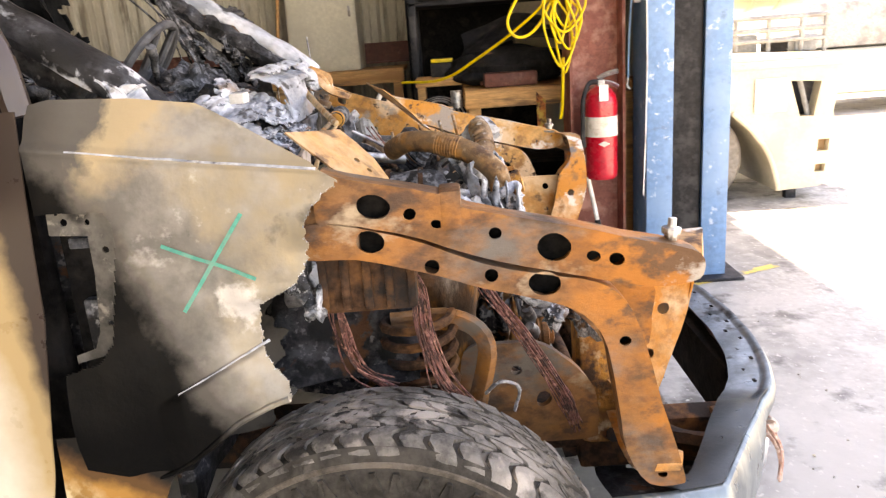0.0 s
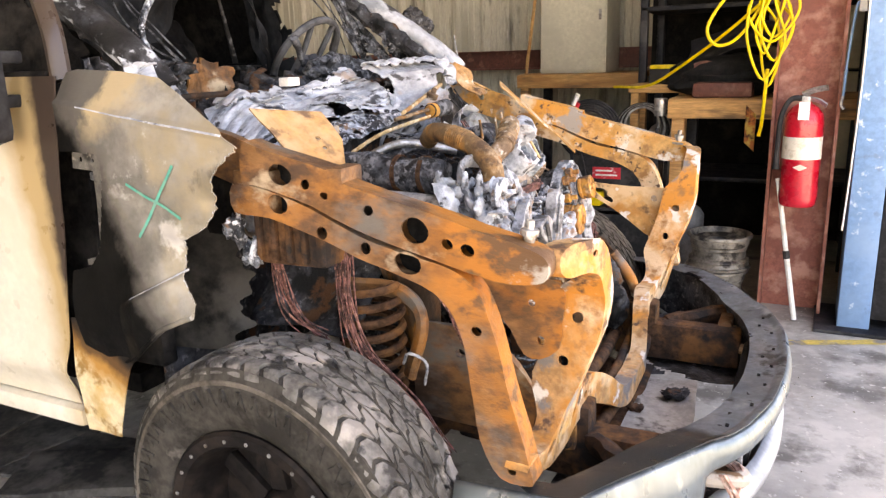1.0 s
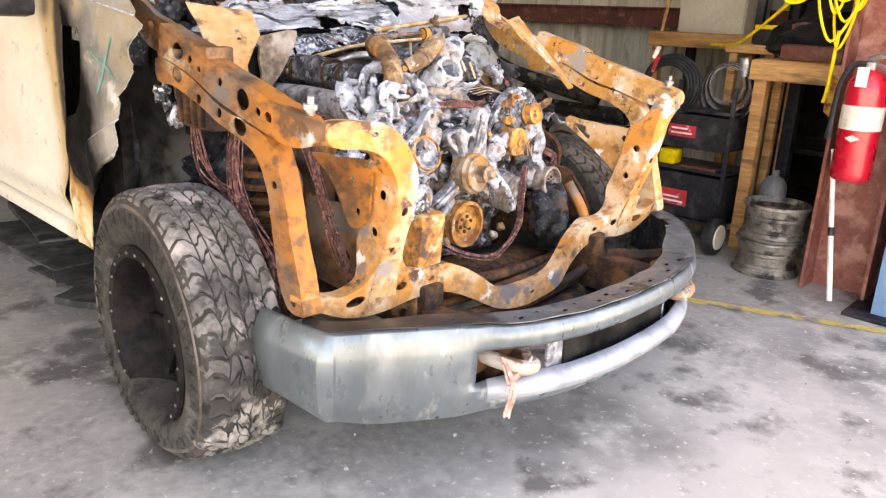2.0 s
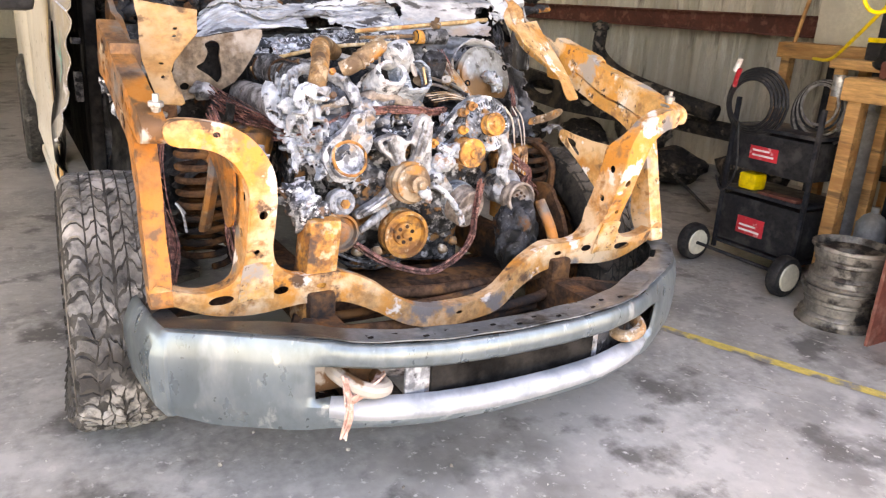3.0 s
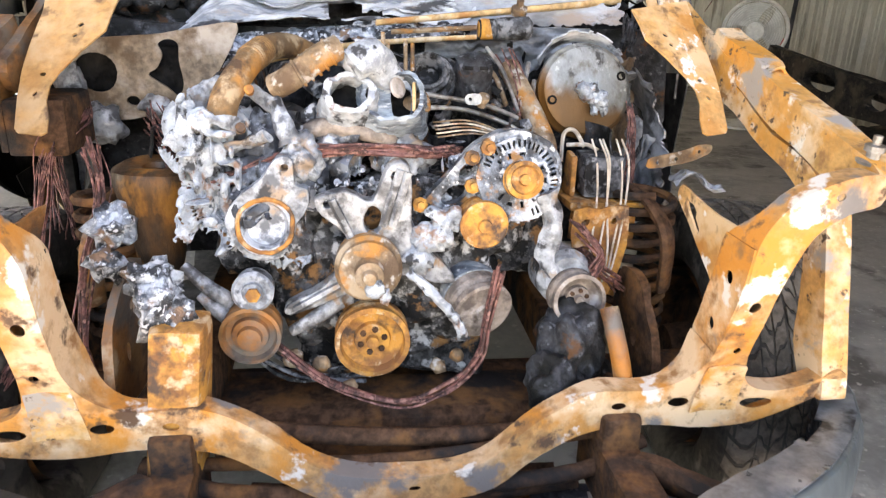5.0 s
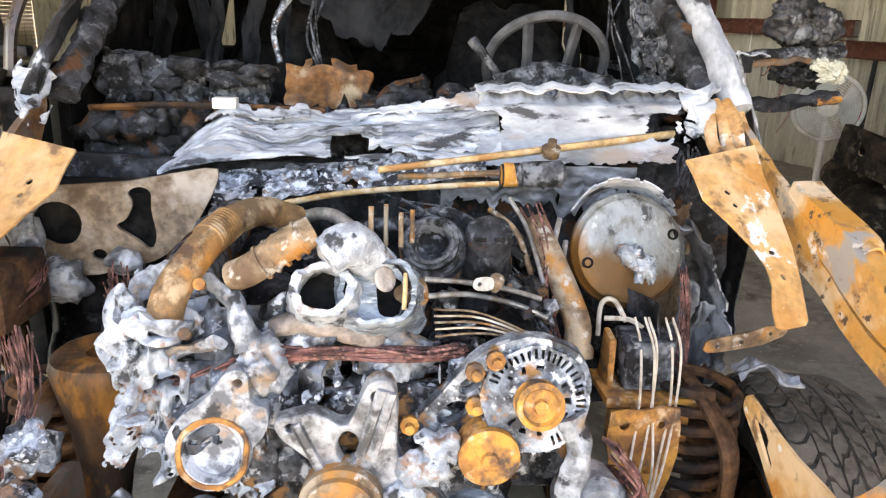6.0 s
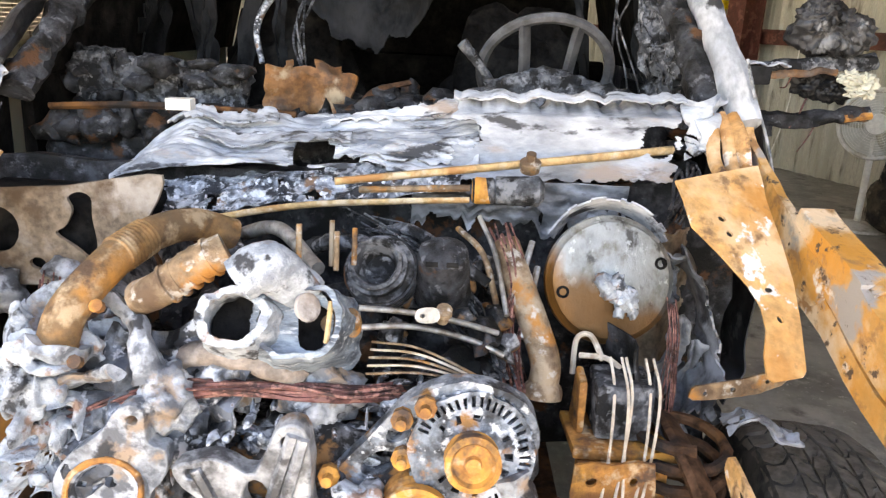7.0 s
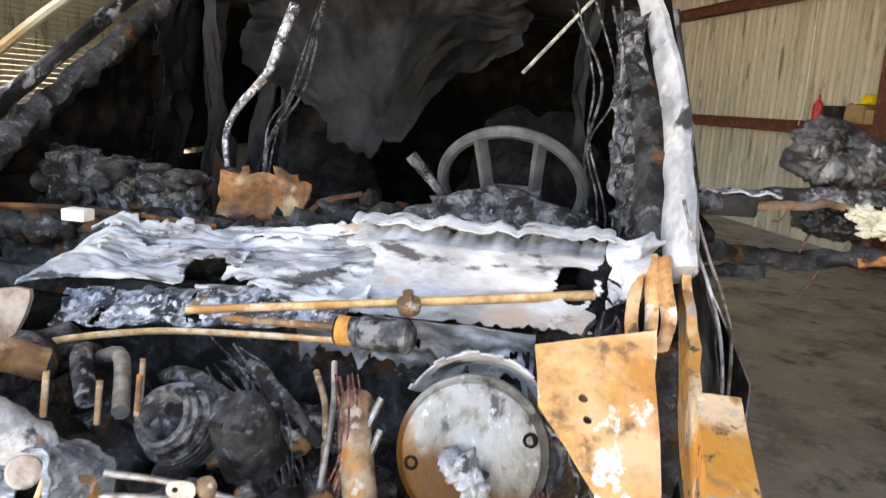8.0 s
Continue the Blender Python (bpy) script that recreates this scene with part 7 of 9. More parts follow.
# tow hooks in the bumper openings, and the strap ends
for s in (-1, 1):
    bm = bmesh.new()
    tube(bm, [(0.70, s * 0.50, 0.40), (0.77, s * 0.50, 0.395), (0.845, s * 0.47, 0.385), (0.86, s * 0.43, 0.375), (0.84, s * 0.395, 0.37), (0.78, s * 0.40, 0.375)], (0.022, 0.018), 10, 5)
    part("tow_hook", bm, RUST if s < 0 else RUST_TAN, truck, "rusted tow hook")
    bm = bmesh.new()
    box(bm, (0.70, s * 0.50 - 0.055, 0.335), (0.745, s * 0.50 + 0.06, 0.445), 0.01)
    part("hook_mount", bm, RUST, truck, "rusted hook mount")
    bm = bmesh.new()
    y0, y1 = (-0.345, -0.272) if s < 0 else (0.208, 0.298)
    box(bm, (0.838, y0, 0.318), (0.850, y1, 0.452), 0.004)
    crumple(bm, 0.004, 14, s)
    part("slot_divider", bm, ASH_PALE, bumper, "pale scorched plate between the bumper openings")
bundle("strap_end", [(0.82, -0.50, 0.41), (0.855, -0.50, 0.36), (0.865, -0.508, 0.315), (0.855, -0.52, 0.265)], 0.005, 7, 0.003, STRAP, truck, "frayed pinkish wire end hanging from the hook", 2)
bundle("strap_end", [(0.82, -0.40, 0.395), (0.855, -0.44, 0.39), (0.855, -0.50, 0.36)], 0.006, 5, 0.004, STRAP, truck, "", 5)

# ---------------------------------------------------------------- firewall, cowl and brake booster
bm = bmesh.new()
box(bm, (-0.52, -0.86, 0.50), (-0.48, 0.86, 1.16), 0.01)
bmesh.ops.subdivide_edges(bm, edges=bm.edges[:], cuts=12, use_grid_fill=True)
crumple(bm, 0.02, 6, 3)
part("firewall", bm, CHAR, truck, "charred firewall", angle=70)
bm = bmesh.new()
hv = [(-0.80, 1.115), (-0.76, 1.132), (-0.55, 1.15), (-0.39, 1.178), (-0.36, 1.16), (-0.40, 1.08), (-0.46, 1.00), (-0.56, 0.955), (-0.70, 0.935), (-0.80, 0.97)]
plate(bm, rounded(hv, 2), [ring(-0.705, 1.055, 0.052, 0.048, 18), rounded([(-0.585, 1.05), (-0.56, 1.068), (-0.545, 1.10), (-0.553, 1.125), (-0.53, 1.138), (-0.505, 1.125), (-0.505, 1.085), (-0.50, 1.03), (-0.515, 1.0), (-0.545, 1.025)], 4), ring(-0.625, 0.985, 0.016, 0.012)], 0.010, at_x(-0.275))
crumple(bm, 0.004, 12, 5)
part("heater_plate", bm, TAN, truck, "scorched tan heater plate with punched openings")
bm = bmesh.new()
box(bm, (-0.46, -0.80, 0.95), (-0.30, -0.40, 1.12), 0.02)
crumple(bm, 0.01, 9, 2)
part("heater_box", bm, SOOT_AND_SHADE, truck, "sooty heater box behind the plate")
melt("heater_pipe", [((-0.25, -0.70, 0.93), (0.04, 0.05, 0.05)), ((-0.24, -0.76, 1.02), (0.03, 0.035, 0.06)), ((-0.26, -0.57, 0.975), (0.03, 0.04, 0.03))], ALLOY, truck, "", 3, 0.5)


def ash_sheet(name, fn, nu, nv, keep, label, mat=None, parent=None):
    bm = bmesh.new()
    sheet(bm, fn, nu, nv, keep, 0.004)
    return part(name, bm, mat or WHITE_ASH, parent or truck, label, angle=70)


def cowl_right(u, v):
    y = -0.54 + 0.80 * u
    front = between(y, [(-0.54, 1.135), (-0.40, 1.165), (-0.13, 1.178), (0.10, 1.175), (0.26, 1.18)])
    back = between(y, [(-0.54, 1.15), (-0.47, 1.22), (-0.39, 1.275), (-0.30, 1.255), (-0.13, 1.255), (0.10, 1.29), (0.26, 1.32)])
    x = -0.40 - 0.26 * v
    n = noise.noise(Vector((y * 7, v * 3.5, 0.5))) * 0.016 + noise.noise(Vector((y * 5 + v * 3, v * 13, 3.5))) * 0.008 + noise.noise(Vector((y * 34, v * 30, 1.5))) * 0.0035
    return Vector((x + n, y, front + (back - front) * (v ** 0.8) + n * 1.2))


ash_sheet("cowl_sheet", cowl_right, 260, 90, lambda u, v: not (0.50 < u < 0.68 and 0.05 < v < 0.30 + 0.1 * fray(u, 2, 14)) and v < 0.93 + 0.25 * fray(u, 1, 9) and v > 0.02 + 0.12 * max(0, fray(u, 7, 12)), "white ash-covered flaking cowl sheet")


for k, (ya, yb, va, vb) in enumerate(((-0.10, 0.24, 0.55, 0.95), (-0.36, -0.02, 0.15, 0.55), (-0.05, 0.22, 0.02, 0.34), (-0.46, -0.20, 0.55, 0.92))):
    ash_sheet("cowl_flake", lambda u, v: cowl_right((ya + (yb - ya) * u + 0.54) / 0.80, min(0.98, va + (vb - va) * v)) + Vector((0.004, 0, 0.010 + 0.010 * fray(u, k + 2, 5) * v + 0.006 * k % 0.011)), 90, 30, lambda u, v: abs(v - 0.5 - 0.25 * fray(u, k + 4, 4)) < 0.20 + 0.14 * fray(u, k, 9), "loose flake of white ash on the cowl", COWL_MIX if k % 2 else None)


def cowl_left(u, v):
    y = 0.19 + 0.50 * u
    z = 1.165 + 0.155 * v + 0.012 * u
    x = -0.41 - 0.05 * v - (0.07 * max(0, v - 0.85) / 0.15)
    n = noise.noise(Vector((y * 8, z * 8, 2.2))) * 0.012
    return Vector((x + n, y, z + (0.03 * fray(u, 3, 10) if v > 0.85 else 0) * (v - 0.85) / 0.15))


def left_keep(u, v):
    y, z = 0.19 + 0.50 * u, 1.165 + 0.155 * v + 0.012 * u
    hole = (y - 0.235) ** 2 / 0.0007 + (z - 1.262) ** 2 / 0.0009 < 1 + 0.6 * fray(u + v, 4, 30)
    notch = (y - 0.64) ** 2 / 0.0012 + (z - 1.26) ** 2 / 0.0012 < 1 + 0.6 * fray(v, 9, 12)
    return not (hole or notch or u < 0.015 + 0.10 * abs(fray(v, 11, 5)) or v < 0.10 * fray(u, 6, 12) or u > 0.97 + 0.05 * fray(v, 2, 8))


ash_sheet("cowl_panel", cowl_left, 220, 110, left_keep, "white ash-covered cowl panel with burnt holes", COWL_MIX)
ash_sheet("cowl_lip", lambda u, v: Vector((-0.47 - 0.07 * v, 0.20 + 0.50 * u, 1.328 + 0.014 * u + 0.012 * math.sin(v * 3) + 0.012 * fray(u, 8, 12))), 80, 10, lambda u, v: v < 0.8 + 0.5 * fray(u, 5, 9), "curled white edge of the cowl panel")
ash_sheet("cowl_drip", lambda u, v: Vector((-0.40 - 0.02 * v + 0.012 * noise.noise(Vector((u * 9, v * 6, 1))), 0.12 + 0.46 * u, 1.17 - 0.14 * v * (0.6 + 0.6 * abs(fray(u, 4, 7))))), 60, 20, lambda u, v: fray(u, v * 2 + 1, 8) < 0.5, "scorched strip hanging below the cowl", COWL_GREY)
ash_sheet("cowl_shelf", lambda u, v: Vector((-0.36 - 0.10 * v, -0.44 + 0.66 * u, 1.075 + 0.075 * u + 0.05 * v)) + noise.noise_vector(Vector((u * 14, v * 5, 2))) * 0.014, 110, 18, lambda u, v: fray(u, v * 3, 10) < 0.55, "layered pale ash along the lower cowl", ASH)
for y0, z0, sy in ((0.70, 1.265, 1), (-0.78, 1.28, -1)):
    ash_sheet("cowl_corner", lambda u, v: Vector((-0.43 - 0.07 * v + 0.03 * math.sin(u * 4), y0 + sy * 0.10 * u * (0.6 + 0.4 * v), z0 - 0.03 + 0.12 * v)) + noise.noise_vector(Vector((u * 4 + sy, v * 4, 3))) * 0.028, 60, 60, lambda u, v: fray(u + v, 2 + sy, 6) < 0.45, "white burnt corner of the cowl")
for k, (y, z, w) in enumerate(((0.74, 1.30, 0.018), (0.765, 1.28, 0.016), (0.785, 1.30, 0.018))):
    bar("hinge_strap", [(-0.47 + 0.01 * k, y, 1.32), (-0.42 + 0.02 * k, y + 0.004, 1.285), (-0.37, y + 0.008 * k, 1.235), (-0.30, y + 0.004, 1.205)], (w, 0.013), RUST_PALE, truck, "bent rusted hinge strap", 7, 5, 0.5)

# wiper linkage
bar("wiper_rod", [(-0.245, -0.02, 1.186), (-0.35, 0.32, 1.213), (-0.455, 0.675, 1.243)], (0.0095, 0.012), RUST_TAN_PALE, truck, "tan burnt wiper link rod", 8, 4, 0.7)
bar("wiper_rod", [(-0.27, -0.40, 1.045), (-0.275, -0.30, 1.085), (-0.285, -0.10, 1.125), (-0.285, 0.10, 1.143), (-0.285, 0.24, 1.152)], (0.010, 0.008), RUST_TAN_PALE, truck, "curved tan wiper link", 8, 5, 0.6)
bar("wiper_rod", [(-0.30, 0.02, 1.16), (-0.29, 0.24, 1.175)], 0.007, RUST_TAN, truck, "", 7, 0)
disc("wiper_motor", (-0.285, 0.255, 1.172), (0.0, 1, 0.03), [(0, -0.01), (0.024, -0.01), (0.026, 0.03), (0.022, 0.034), (0.028, 0.036), (0.030, 0.12), (0.018, 0.13), (0, 0.13)], CHAR_GREY, truck, "charred wiper motor with a rusted end")
disc("wiper_motor_cap", (-0.285, 0.252, 1.172), (0, -1, 0), [(0.025, -0.03), (0.027, 0.0), (0.02, 0.008), (0, 0.008)], RUST_ORANGE, truck)
disc("wiper_pivot", (-0.33, 0.36, 1.225), (0.4, 0, 1), [(0, -0.02), (0.02, -0.02), (0.022, 0), (0.01, 0.004), (0.01, 0.02), (0, 0.02)], RUST_TAN, truck, "", 12)

# brake booster
BD = Vector((0.96, 0.02, 0.28)).normalized()
BP = Vector((-0.175, 0.512, 1.035))
booster = disc("brake_booster", BP, BD, [(0, 0.012), (0.045, 0.012), (0.06, 0.004), (0.098, 0.0), (0.110, -0.004), (0.116, -0.014), (0.122, -0.018), (0.124, -0.030), (0.116, -0.040), (0.112, -0.075), (0.09, -0.10), (0, -0.10)], BOOSTER, truck, "round brake booster, grey above and rusted below", 56)
# black rings paint the dark of two holes in the booster face
for sy, sz in ((0.603, 1.069), (0.421, 1.011)):
    p = Vector((0, sy, sz))
    q = BP + Vector((0, sy - BP.y, sz - BP.z))
    q.x = BP.x - (BD.y * (q.y - BP.y) + BD.z * (q.z - BP.z)) / BD.x
    disc("booster_hole_shade", q, BD, [(0.012, -0.004), (0.012, 0.003), (0.007, 0.004), (0.007, -0.001), (0, -0.001)], SOOT_AND_SHADE, booster, "", 12)
melt("melted_cylinder", [((-0.135, 0.505, 1.035), (0.035, 0.026, 0.024)), ((-0.125, 0.527, 1.02), (0.03, 0.022, 0.022)), ((-0.13, 0.49, 1.045), (0.03, 0.018, 0.016)), ((-0.125, 0.52, 0.995), (0.015, 0.010, 0.016)), ((-0.125, 0.543, 1.0), (0.015, 0.010, 0.02))], WHITE_CLOT, booster, "white melted stump of the master cylinder", 3, 0.7)
bm = bmesh.new()
m = axis(BP - BD * 0.075 + Vector((0, 0.0, 0.03)), BD)
sheet(bm, lambda u, v: m @ Vector(((0.108 + 0.02 * v) * math.cos(0.4 + 2.3 * u), (0.108 + 0.02 * v) * math.sin(0.4 + 2.3 * u), -0.02 + 0.05 * v)), 30, 6, lambda u, v: v < 0.9 + 0.3 * fray(u, 3, 8), 0.004)
part("booster_shroud", bm, WHITE_ASH, booster, "white ash crust over the booster")
bar("steering_tube", [(-0.21, 0.312, 1.085), (-0.155, 0.330, 1.045), (-0.095, 0.362, 0.975), (-0.060, 0.384, 0.915), (-0.050, 0.382, 0.872)], 0.027, RUST_TAN, truck, "tan rusted steering column tube", 14)
disc("tube_collar", (-0.049, 0.382, 0.868), (0.25, -0.05, -0.95), [(0.026, -0.014), (0.033, -0.006), (0.036, 0.004), (0.035, 0.016), (0.029, 0.017), (0.026, 0.004), (0.024, -0.02), (0, -0.02)], RUST_TAN, truck, "flared open end of the tube", 22)
for a, b in (((-0.19, 0.36, 1.10), (-0.10, 0.315, 0.96)), ((-0.16, 0.37, 1.06), (-0.08, 0.34, 0.95))):
    bar("thin_rod", [a, Vector(a).lerp(Vector(b), 0.5), b], (0.006, 0.009), STEEL, truck, "", 6, 0)
# brake valve block with its pipes
bm = bmesh.new()
box(bm, (-0.10, 0.47, 0.80), (0.0, 0.57, 0.90), 0.008)
crumple(bm, 0.006, 20, 1)
valve = part("brake_valve", bm, CHAR_GREY, truck, "charred brake valve block with bare pipes")
for lo, hi in (((-0.11, 0.43, 0.775), (0.03, 0.62, 0.795)), ((0.0, 0.44, 0.70), (0.03, 0.60, 0.772)), ((-0.08, 0.44, 0.798), (-0.02, 0.455, 0.90))):
    bm = bmesh.new()
    box(bm, lo, hi, 0.006)
    crumple(bm, 0.006, 14, 6)
    part("valve_bracket", bm, RUST_ORANGE, valve, "orange rusted bracket")
bm = bmesh.new()
plate(bm, rounded([(0.425, 0.80), (0.49, 0.795), (0.56, 0.80), (0.562, 0.70), (0.545, 0.60), (0.52, 0.56), (0.48, 0.60), (0.435, 0.68)], 2), [ring(0.455, 0.765, 0.010), ring(0.53, 0.765, 0.008), ring(0.51, 0.66, 0.010)], 0.006, at_x(0.066))
crumple(bm, 0.008, 10, 3)
part("valve_bracket", bm, RUST_ORANGE, valve, "orange rusted bracket plate")
bar("brake_pipe", [(-0.135, 0.448, 0.86), (-0.135, 0.450, 0.93), (-0.13, 0.475, 0.94), (-0.10, 0.495, 0.905)], 0.0055, IVORY, valve, "", 7)
bar("brake_pipe", [(-0.12, 0.455, 0.905), (-0.10, 0.50, 0.91), (-0.08, 0.525, 0.90)], 0.0055, IVORY, valve, "", 7)
for y, dy, dx in ((0.496, -0.035, 0.0), (0.516, -0.012, 0.02), (0.524, -0.05, 0.012), (0.558, -0.045, 0.0), (0.572, -0.055, 0.01)):
    bar("brake_pipe", [(-0.05, y, 0.935), (-0.005 + dx, y + 0.003, 0.89), (0.055, y + dy * 0.25, 0.80), (0.085 + dx, y + dy * 0.7, 0.70), (0.10, y + dy, 0.62)], 0.0028, IVORY, valve, "", 6)
bundle("harness", [(-0.40, 0.70, 1.20), (-0.36, 0.69, 1.16), (-0.30, 0.66, 1.12)], 0.02, 14, 0.003, CHAR, truck, "", 21)
ash_sheet("kick_panel", lambda u, v: Vector((-0.40 + 0.34 * u, 0.665 + 0.05 * math.sin(v * 3), 1.10 - 0.30 * v - 0.06 * u)) + noise.noise_vector(Vector((u * 6, v * 9, 7))) * 0.012, 24, 40, lambda u, v: abs(u - 0.55 + 0.15 * math.sin(v * 7)) < 0.22 + 0.2 * fray(v, 3, 6), "burnt strip of inner panel", COWL_GREY)
bm = bmesh.new()
plate(bm, rounded([(0.645, 0.862), (0.70, 0.868), (0.76, 0.884), (0.80, 0.900), (0.806, 0.918), (0.79, 0.925), (0.74, 0.912), (0.68, 0.896), (0.648, 0.890), (0.640, 0.876)], 2), [ring(0.665, 0.878, 0.004, n=10), ring(0.715, 0.888, 0.005, n=10), ring(0.775, 0.905, 0.004, n=10)], 0.005, at_x(-0.048))
crumple(bm, 0.005, 14, 3)
part("small_bracket", bm, RUST_TAN, truck, "bent rusted strip with bolt holes")
ash_sheet("ash_leaf", lambda u, v: Vector((-0.02 + 0.05 * v, 0.69 + 0.13 * u, 0.845 + 0.02 * math.sin(u * 5))) + noise.noise_vector(Vector((u * 5, v * 4, 11))) * 0.014, 30, 12, lambda u, v: fray(u + v, 5, 6) < 0.4, "thin pale leaf of burnt panel", COWL_GREY)

# ---------------------------------------------------------------- dashboard
bm = bmesh.new()
box(bm, (-1.05, -0.80, 0.80), (-0.66, 0.80, 1.20), 0.05)
bmesh.ops.subdivide_edges(bm, edges=bm.edges[:], cuts=14, use_grid_fill=True)
crumple(bm, 0.035, 7, 8)
crumple(bm, 0.016, 22, 3)
dash = part("dashboard", bm, CHAR, truck, "dashboard burnt to black crust", angle=75)
spots = []
for k in range(190):
    y = rnd.uniform(-0.78, 0.75)
    x = rnd.uniform(-1.0, -0.645)
    h = 1.20 + 0.10 * (0.5 + 0.5 * math.sin(y * 9 + 1)) * rnd.random() * min(1, (-0.60 - x) / 0.15)
    if 0.25 < y < 0.62:
        h += 0.05
    spots.append(((x, y, h), (rnd.uniform(0.015, 0.05), rnd.uniform(0.018, 0.055), rnd.uniform(0.012, 0.045))))
melt("dash_crust", spots, CHAR, dash, "cracked black crust", 2, 0.9, 3.4)
for y0, y1, z1 in ((-0.80, -0.70, 1.385), (-0.69, -0.52, 1.36), (-0.51, -0.36, 1.345)):
    bm = bmesh.new()
    box(bm, (-0.93, y0, 1.20), (-0.82, y1, z1), 0.012)
    bmesh.ops.subdivide_edges(bm, edges=bm.edges[:], cuts=8, use_grid_fill=True)
    crumple(bm, 0.018, 13, y0)
    crumple(bm, 0.014, 36, y1)
    part("dash_vent", bm, CHAR_GREY, dash, "grey crumbling remains of a dash vent", angle=24)
melt("vent_crust", [((rnd.uniform(-0.90, -0.80), rnd.uniform(-0.80, -0.36), rnd.uniform(1.24, 1.36)), (rnd.uniform(0.015, 0.04), rnd.uniform(0.02, 0.05), rnd.uniform(0.012, 0.03))) for k in range(36)], CHAR, dash, "", 2, 0.9, 3.4)
melt("cluster_hood", [((-0.80, 0.44, 1.30), (0.07, 0.19, 0.075)), ((-0.77, 0.56, 1.29), (0.06, 0.10, 0.06))], CHAR_GREY, dash, "charred instrument hood", 4, 0.4, 4)
bm = bmesh.new()
wm = axis((-0.95, 0.445, 1.37), (-0.80, 0, 0.60))
lathe(bm, [(0.175 + 0.015 * math.cos(a), 0.015 * math.sin(a)) for a in [k * math.pi / 4 for k in range(8)]], wm, 40, closed=True)
steer = part("steering_wheel", bm, WHEEL_GREY, truck, "bare burnt steering wheel rim")
for e in (-1, 1):
    bm = bmesh.new()
    tube(bm, [wm @ Vector((e * 0.072, 0.158, 0)), wm @ Vector((e * 0.062, 0.06, -0.012)), wm @ Vector((e * 0.055, -0.05, -0.02))], 0.012, 8, 3, flat=1.6)
    part("spoke", bm, WHEEL_GREY, steer)
bm = bmesh.new()
box(bm, (-0.075, -0.12, -0.04), (0.075, 0.02, -0.005), 0.012, wm)
part("airbag_frame", bm, WHEEL_GREY, steer)
bar("column_stalk", [(-0.86, 0.30, 1.34), (-0.84, 0.25, 1.40), (-0.83, 0.215, 1.44)], (0.010, 0.016), CHAR_GREY, steer, "", 8)
bar("steering_column", [(-0.93, 0.445, 1.35), (-0.70, 0.42, 1.20), (-0.50, 0.40, 1.08)], 0.04, CHAR, steer, "", 12)
bm = bmesh.new()
sheet(bm, lambda u, v: Vector((-0.90 + 0.03 * math.cos(u * 5), -0.315 + 0.235 * u + 0.02 * v, 1.235 + 0.15 * v - 0.03 * u * v)) + noise.noise_vector(Vector((u * 4, v * 4, 5))) * 0.018, 16, 14, lambda u, v: not (v > 0.85 and fray(u, 3, 6) > 0.1) and (u - 0.5) ** 2 + (v - 0.45) ** 2 < 0.36, 0.006)
part("rusted_bracket", bm, RUST, dash, "rusted plate standing on the dash")
bar("dash_beam", [(-0.625, -0.76, 1.258), (-0.62, -0.52, 1.270), (-0.62, -0.17, 1.262)], 0.011, RUST_DARK, dash, "rusted dash beam", 6, 12, 0.7)
bar("dash_strap", [(-0.80, -0.06, 1.22), (-0.84, -0.02, 1.30), (-0.88, 0.08, 1.33)], 0.016, RUST_DARK, dash, "", 6, 4, 0.4)
bm = bmesh.new()
box(bm, (-0.435, -0.398, 1.288), (-0.40, -0.345, 1.312), 0.003)
card = tagged(part("white_block", bm, WHITE_PLASTIC, None), "small clean white block lying on the cowl", "block")
bm = bmesh.new()
tube(bm, [(-1.15, 0.60, 1.86), (-1.15, 0.572, 1.827), (-1.15, 0.424, 1.656)], 0.005, 6, 0)
part("loose_rod", bm, STEEL, truck, "pale rod hanging from the roof")
bundle("cable", [(-1.1, 0.60, 1.85), (-1.0, 0.66, 1.65), (-0.9, 0.64, 1.50), (-0.87, 0.70, 1.36), (-0.8, 0.70, 1.22)], 0.04, 5, 0.003, CHAR_GREY, truck, "burnt wires hanging by the pillar", 31)
bundle("cable", [(-1.3, -0.20, 1.9), (-1.2, -0.24, 1.6), (-1.05, -0.26, 1.45), (-0.95, -0.22, 1.36)], 0.02, 4, 0.004, CHAR_GREY, truck, "burnt wires hanging from the roof", 33)
bar("hanging_tube", [(-1.06, -0.19, 1.80), (-1.03, -0.215, 1.71), (-1.01, -0.245, 1.615), (-1.0, -0.325, 1.52), (-0.99, -0.355, 1.445), (-0.96, -0.335, 1.36)], (0.016, 0.008), ASH, truck, "melted tube hanging over the dash", 8)

# ribbed steel box hung inside the right rail, with pale clots behind it
bm = bmesh.new()
box(bm, (-0.19, -0.83, 0.905), (-0.005, -0.70, 1.03), 0.012)
crumple(bm, 0.004, 14, 4)
relay = part("relay_box", bm, RUST_DARK, truck, "rusted ribbed steel box hung under the rail")
for k in range(5):
    bm = bmesh.new()
    box(bm, (-0.188 + 0.042 * k, -0.842, 0.915), (-0.172 + 0.042 * k, -0.826, 1.02), 0.004)
    part("rib", bm, RUST_DARK, relay)
melt("ash_clump", [((-0.225, -0.86, 0.99), (0.025, 0.02, 0.035)), ((-0.20, -0.84, 0.93), (0.02, 0.02, 0.03)), ((0.25, -0.55, 0.83), (0.04, 0.04, 0.04)), ((0.29, -0.56, 0.77), (0.025, 0.03, 0.03))], ASH, truck, "pale burnt clots under the rail", 3, 0.9, 3)
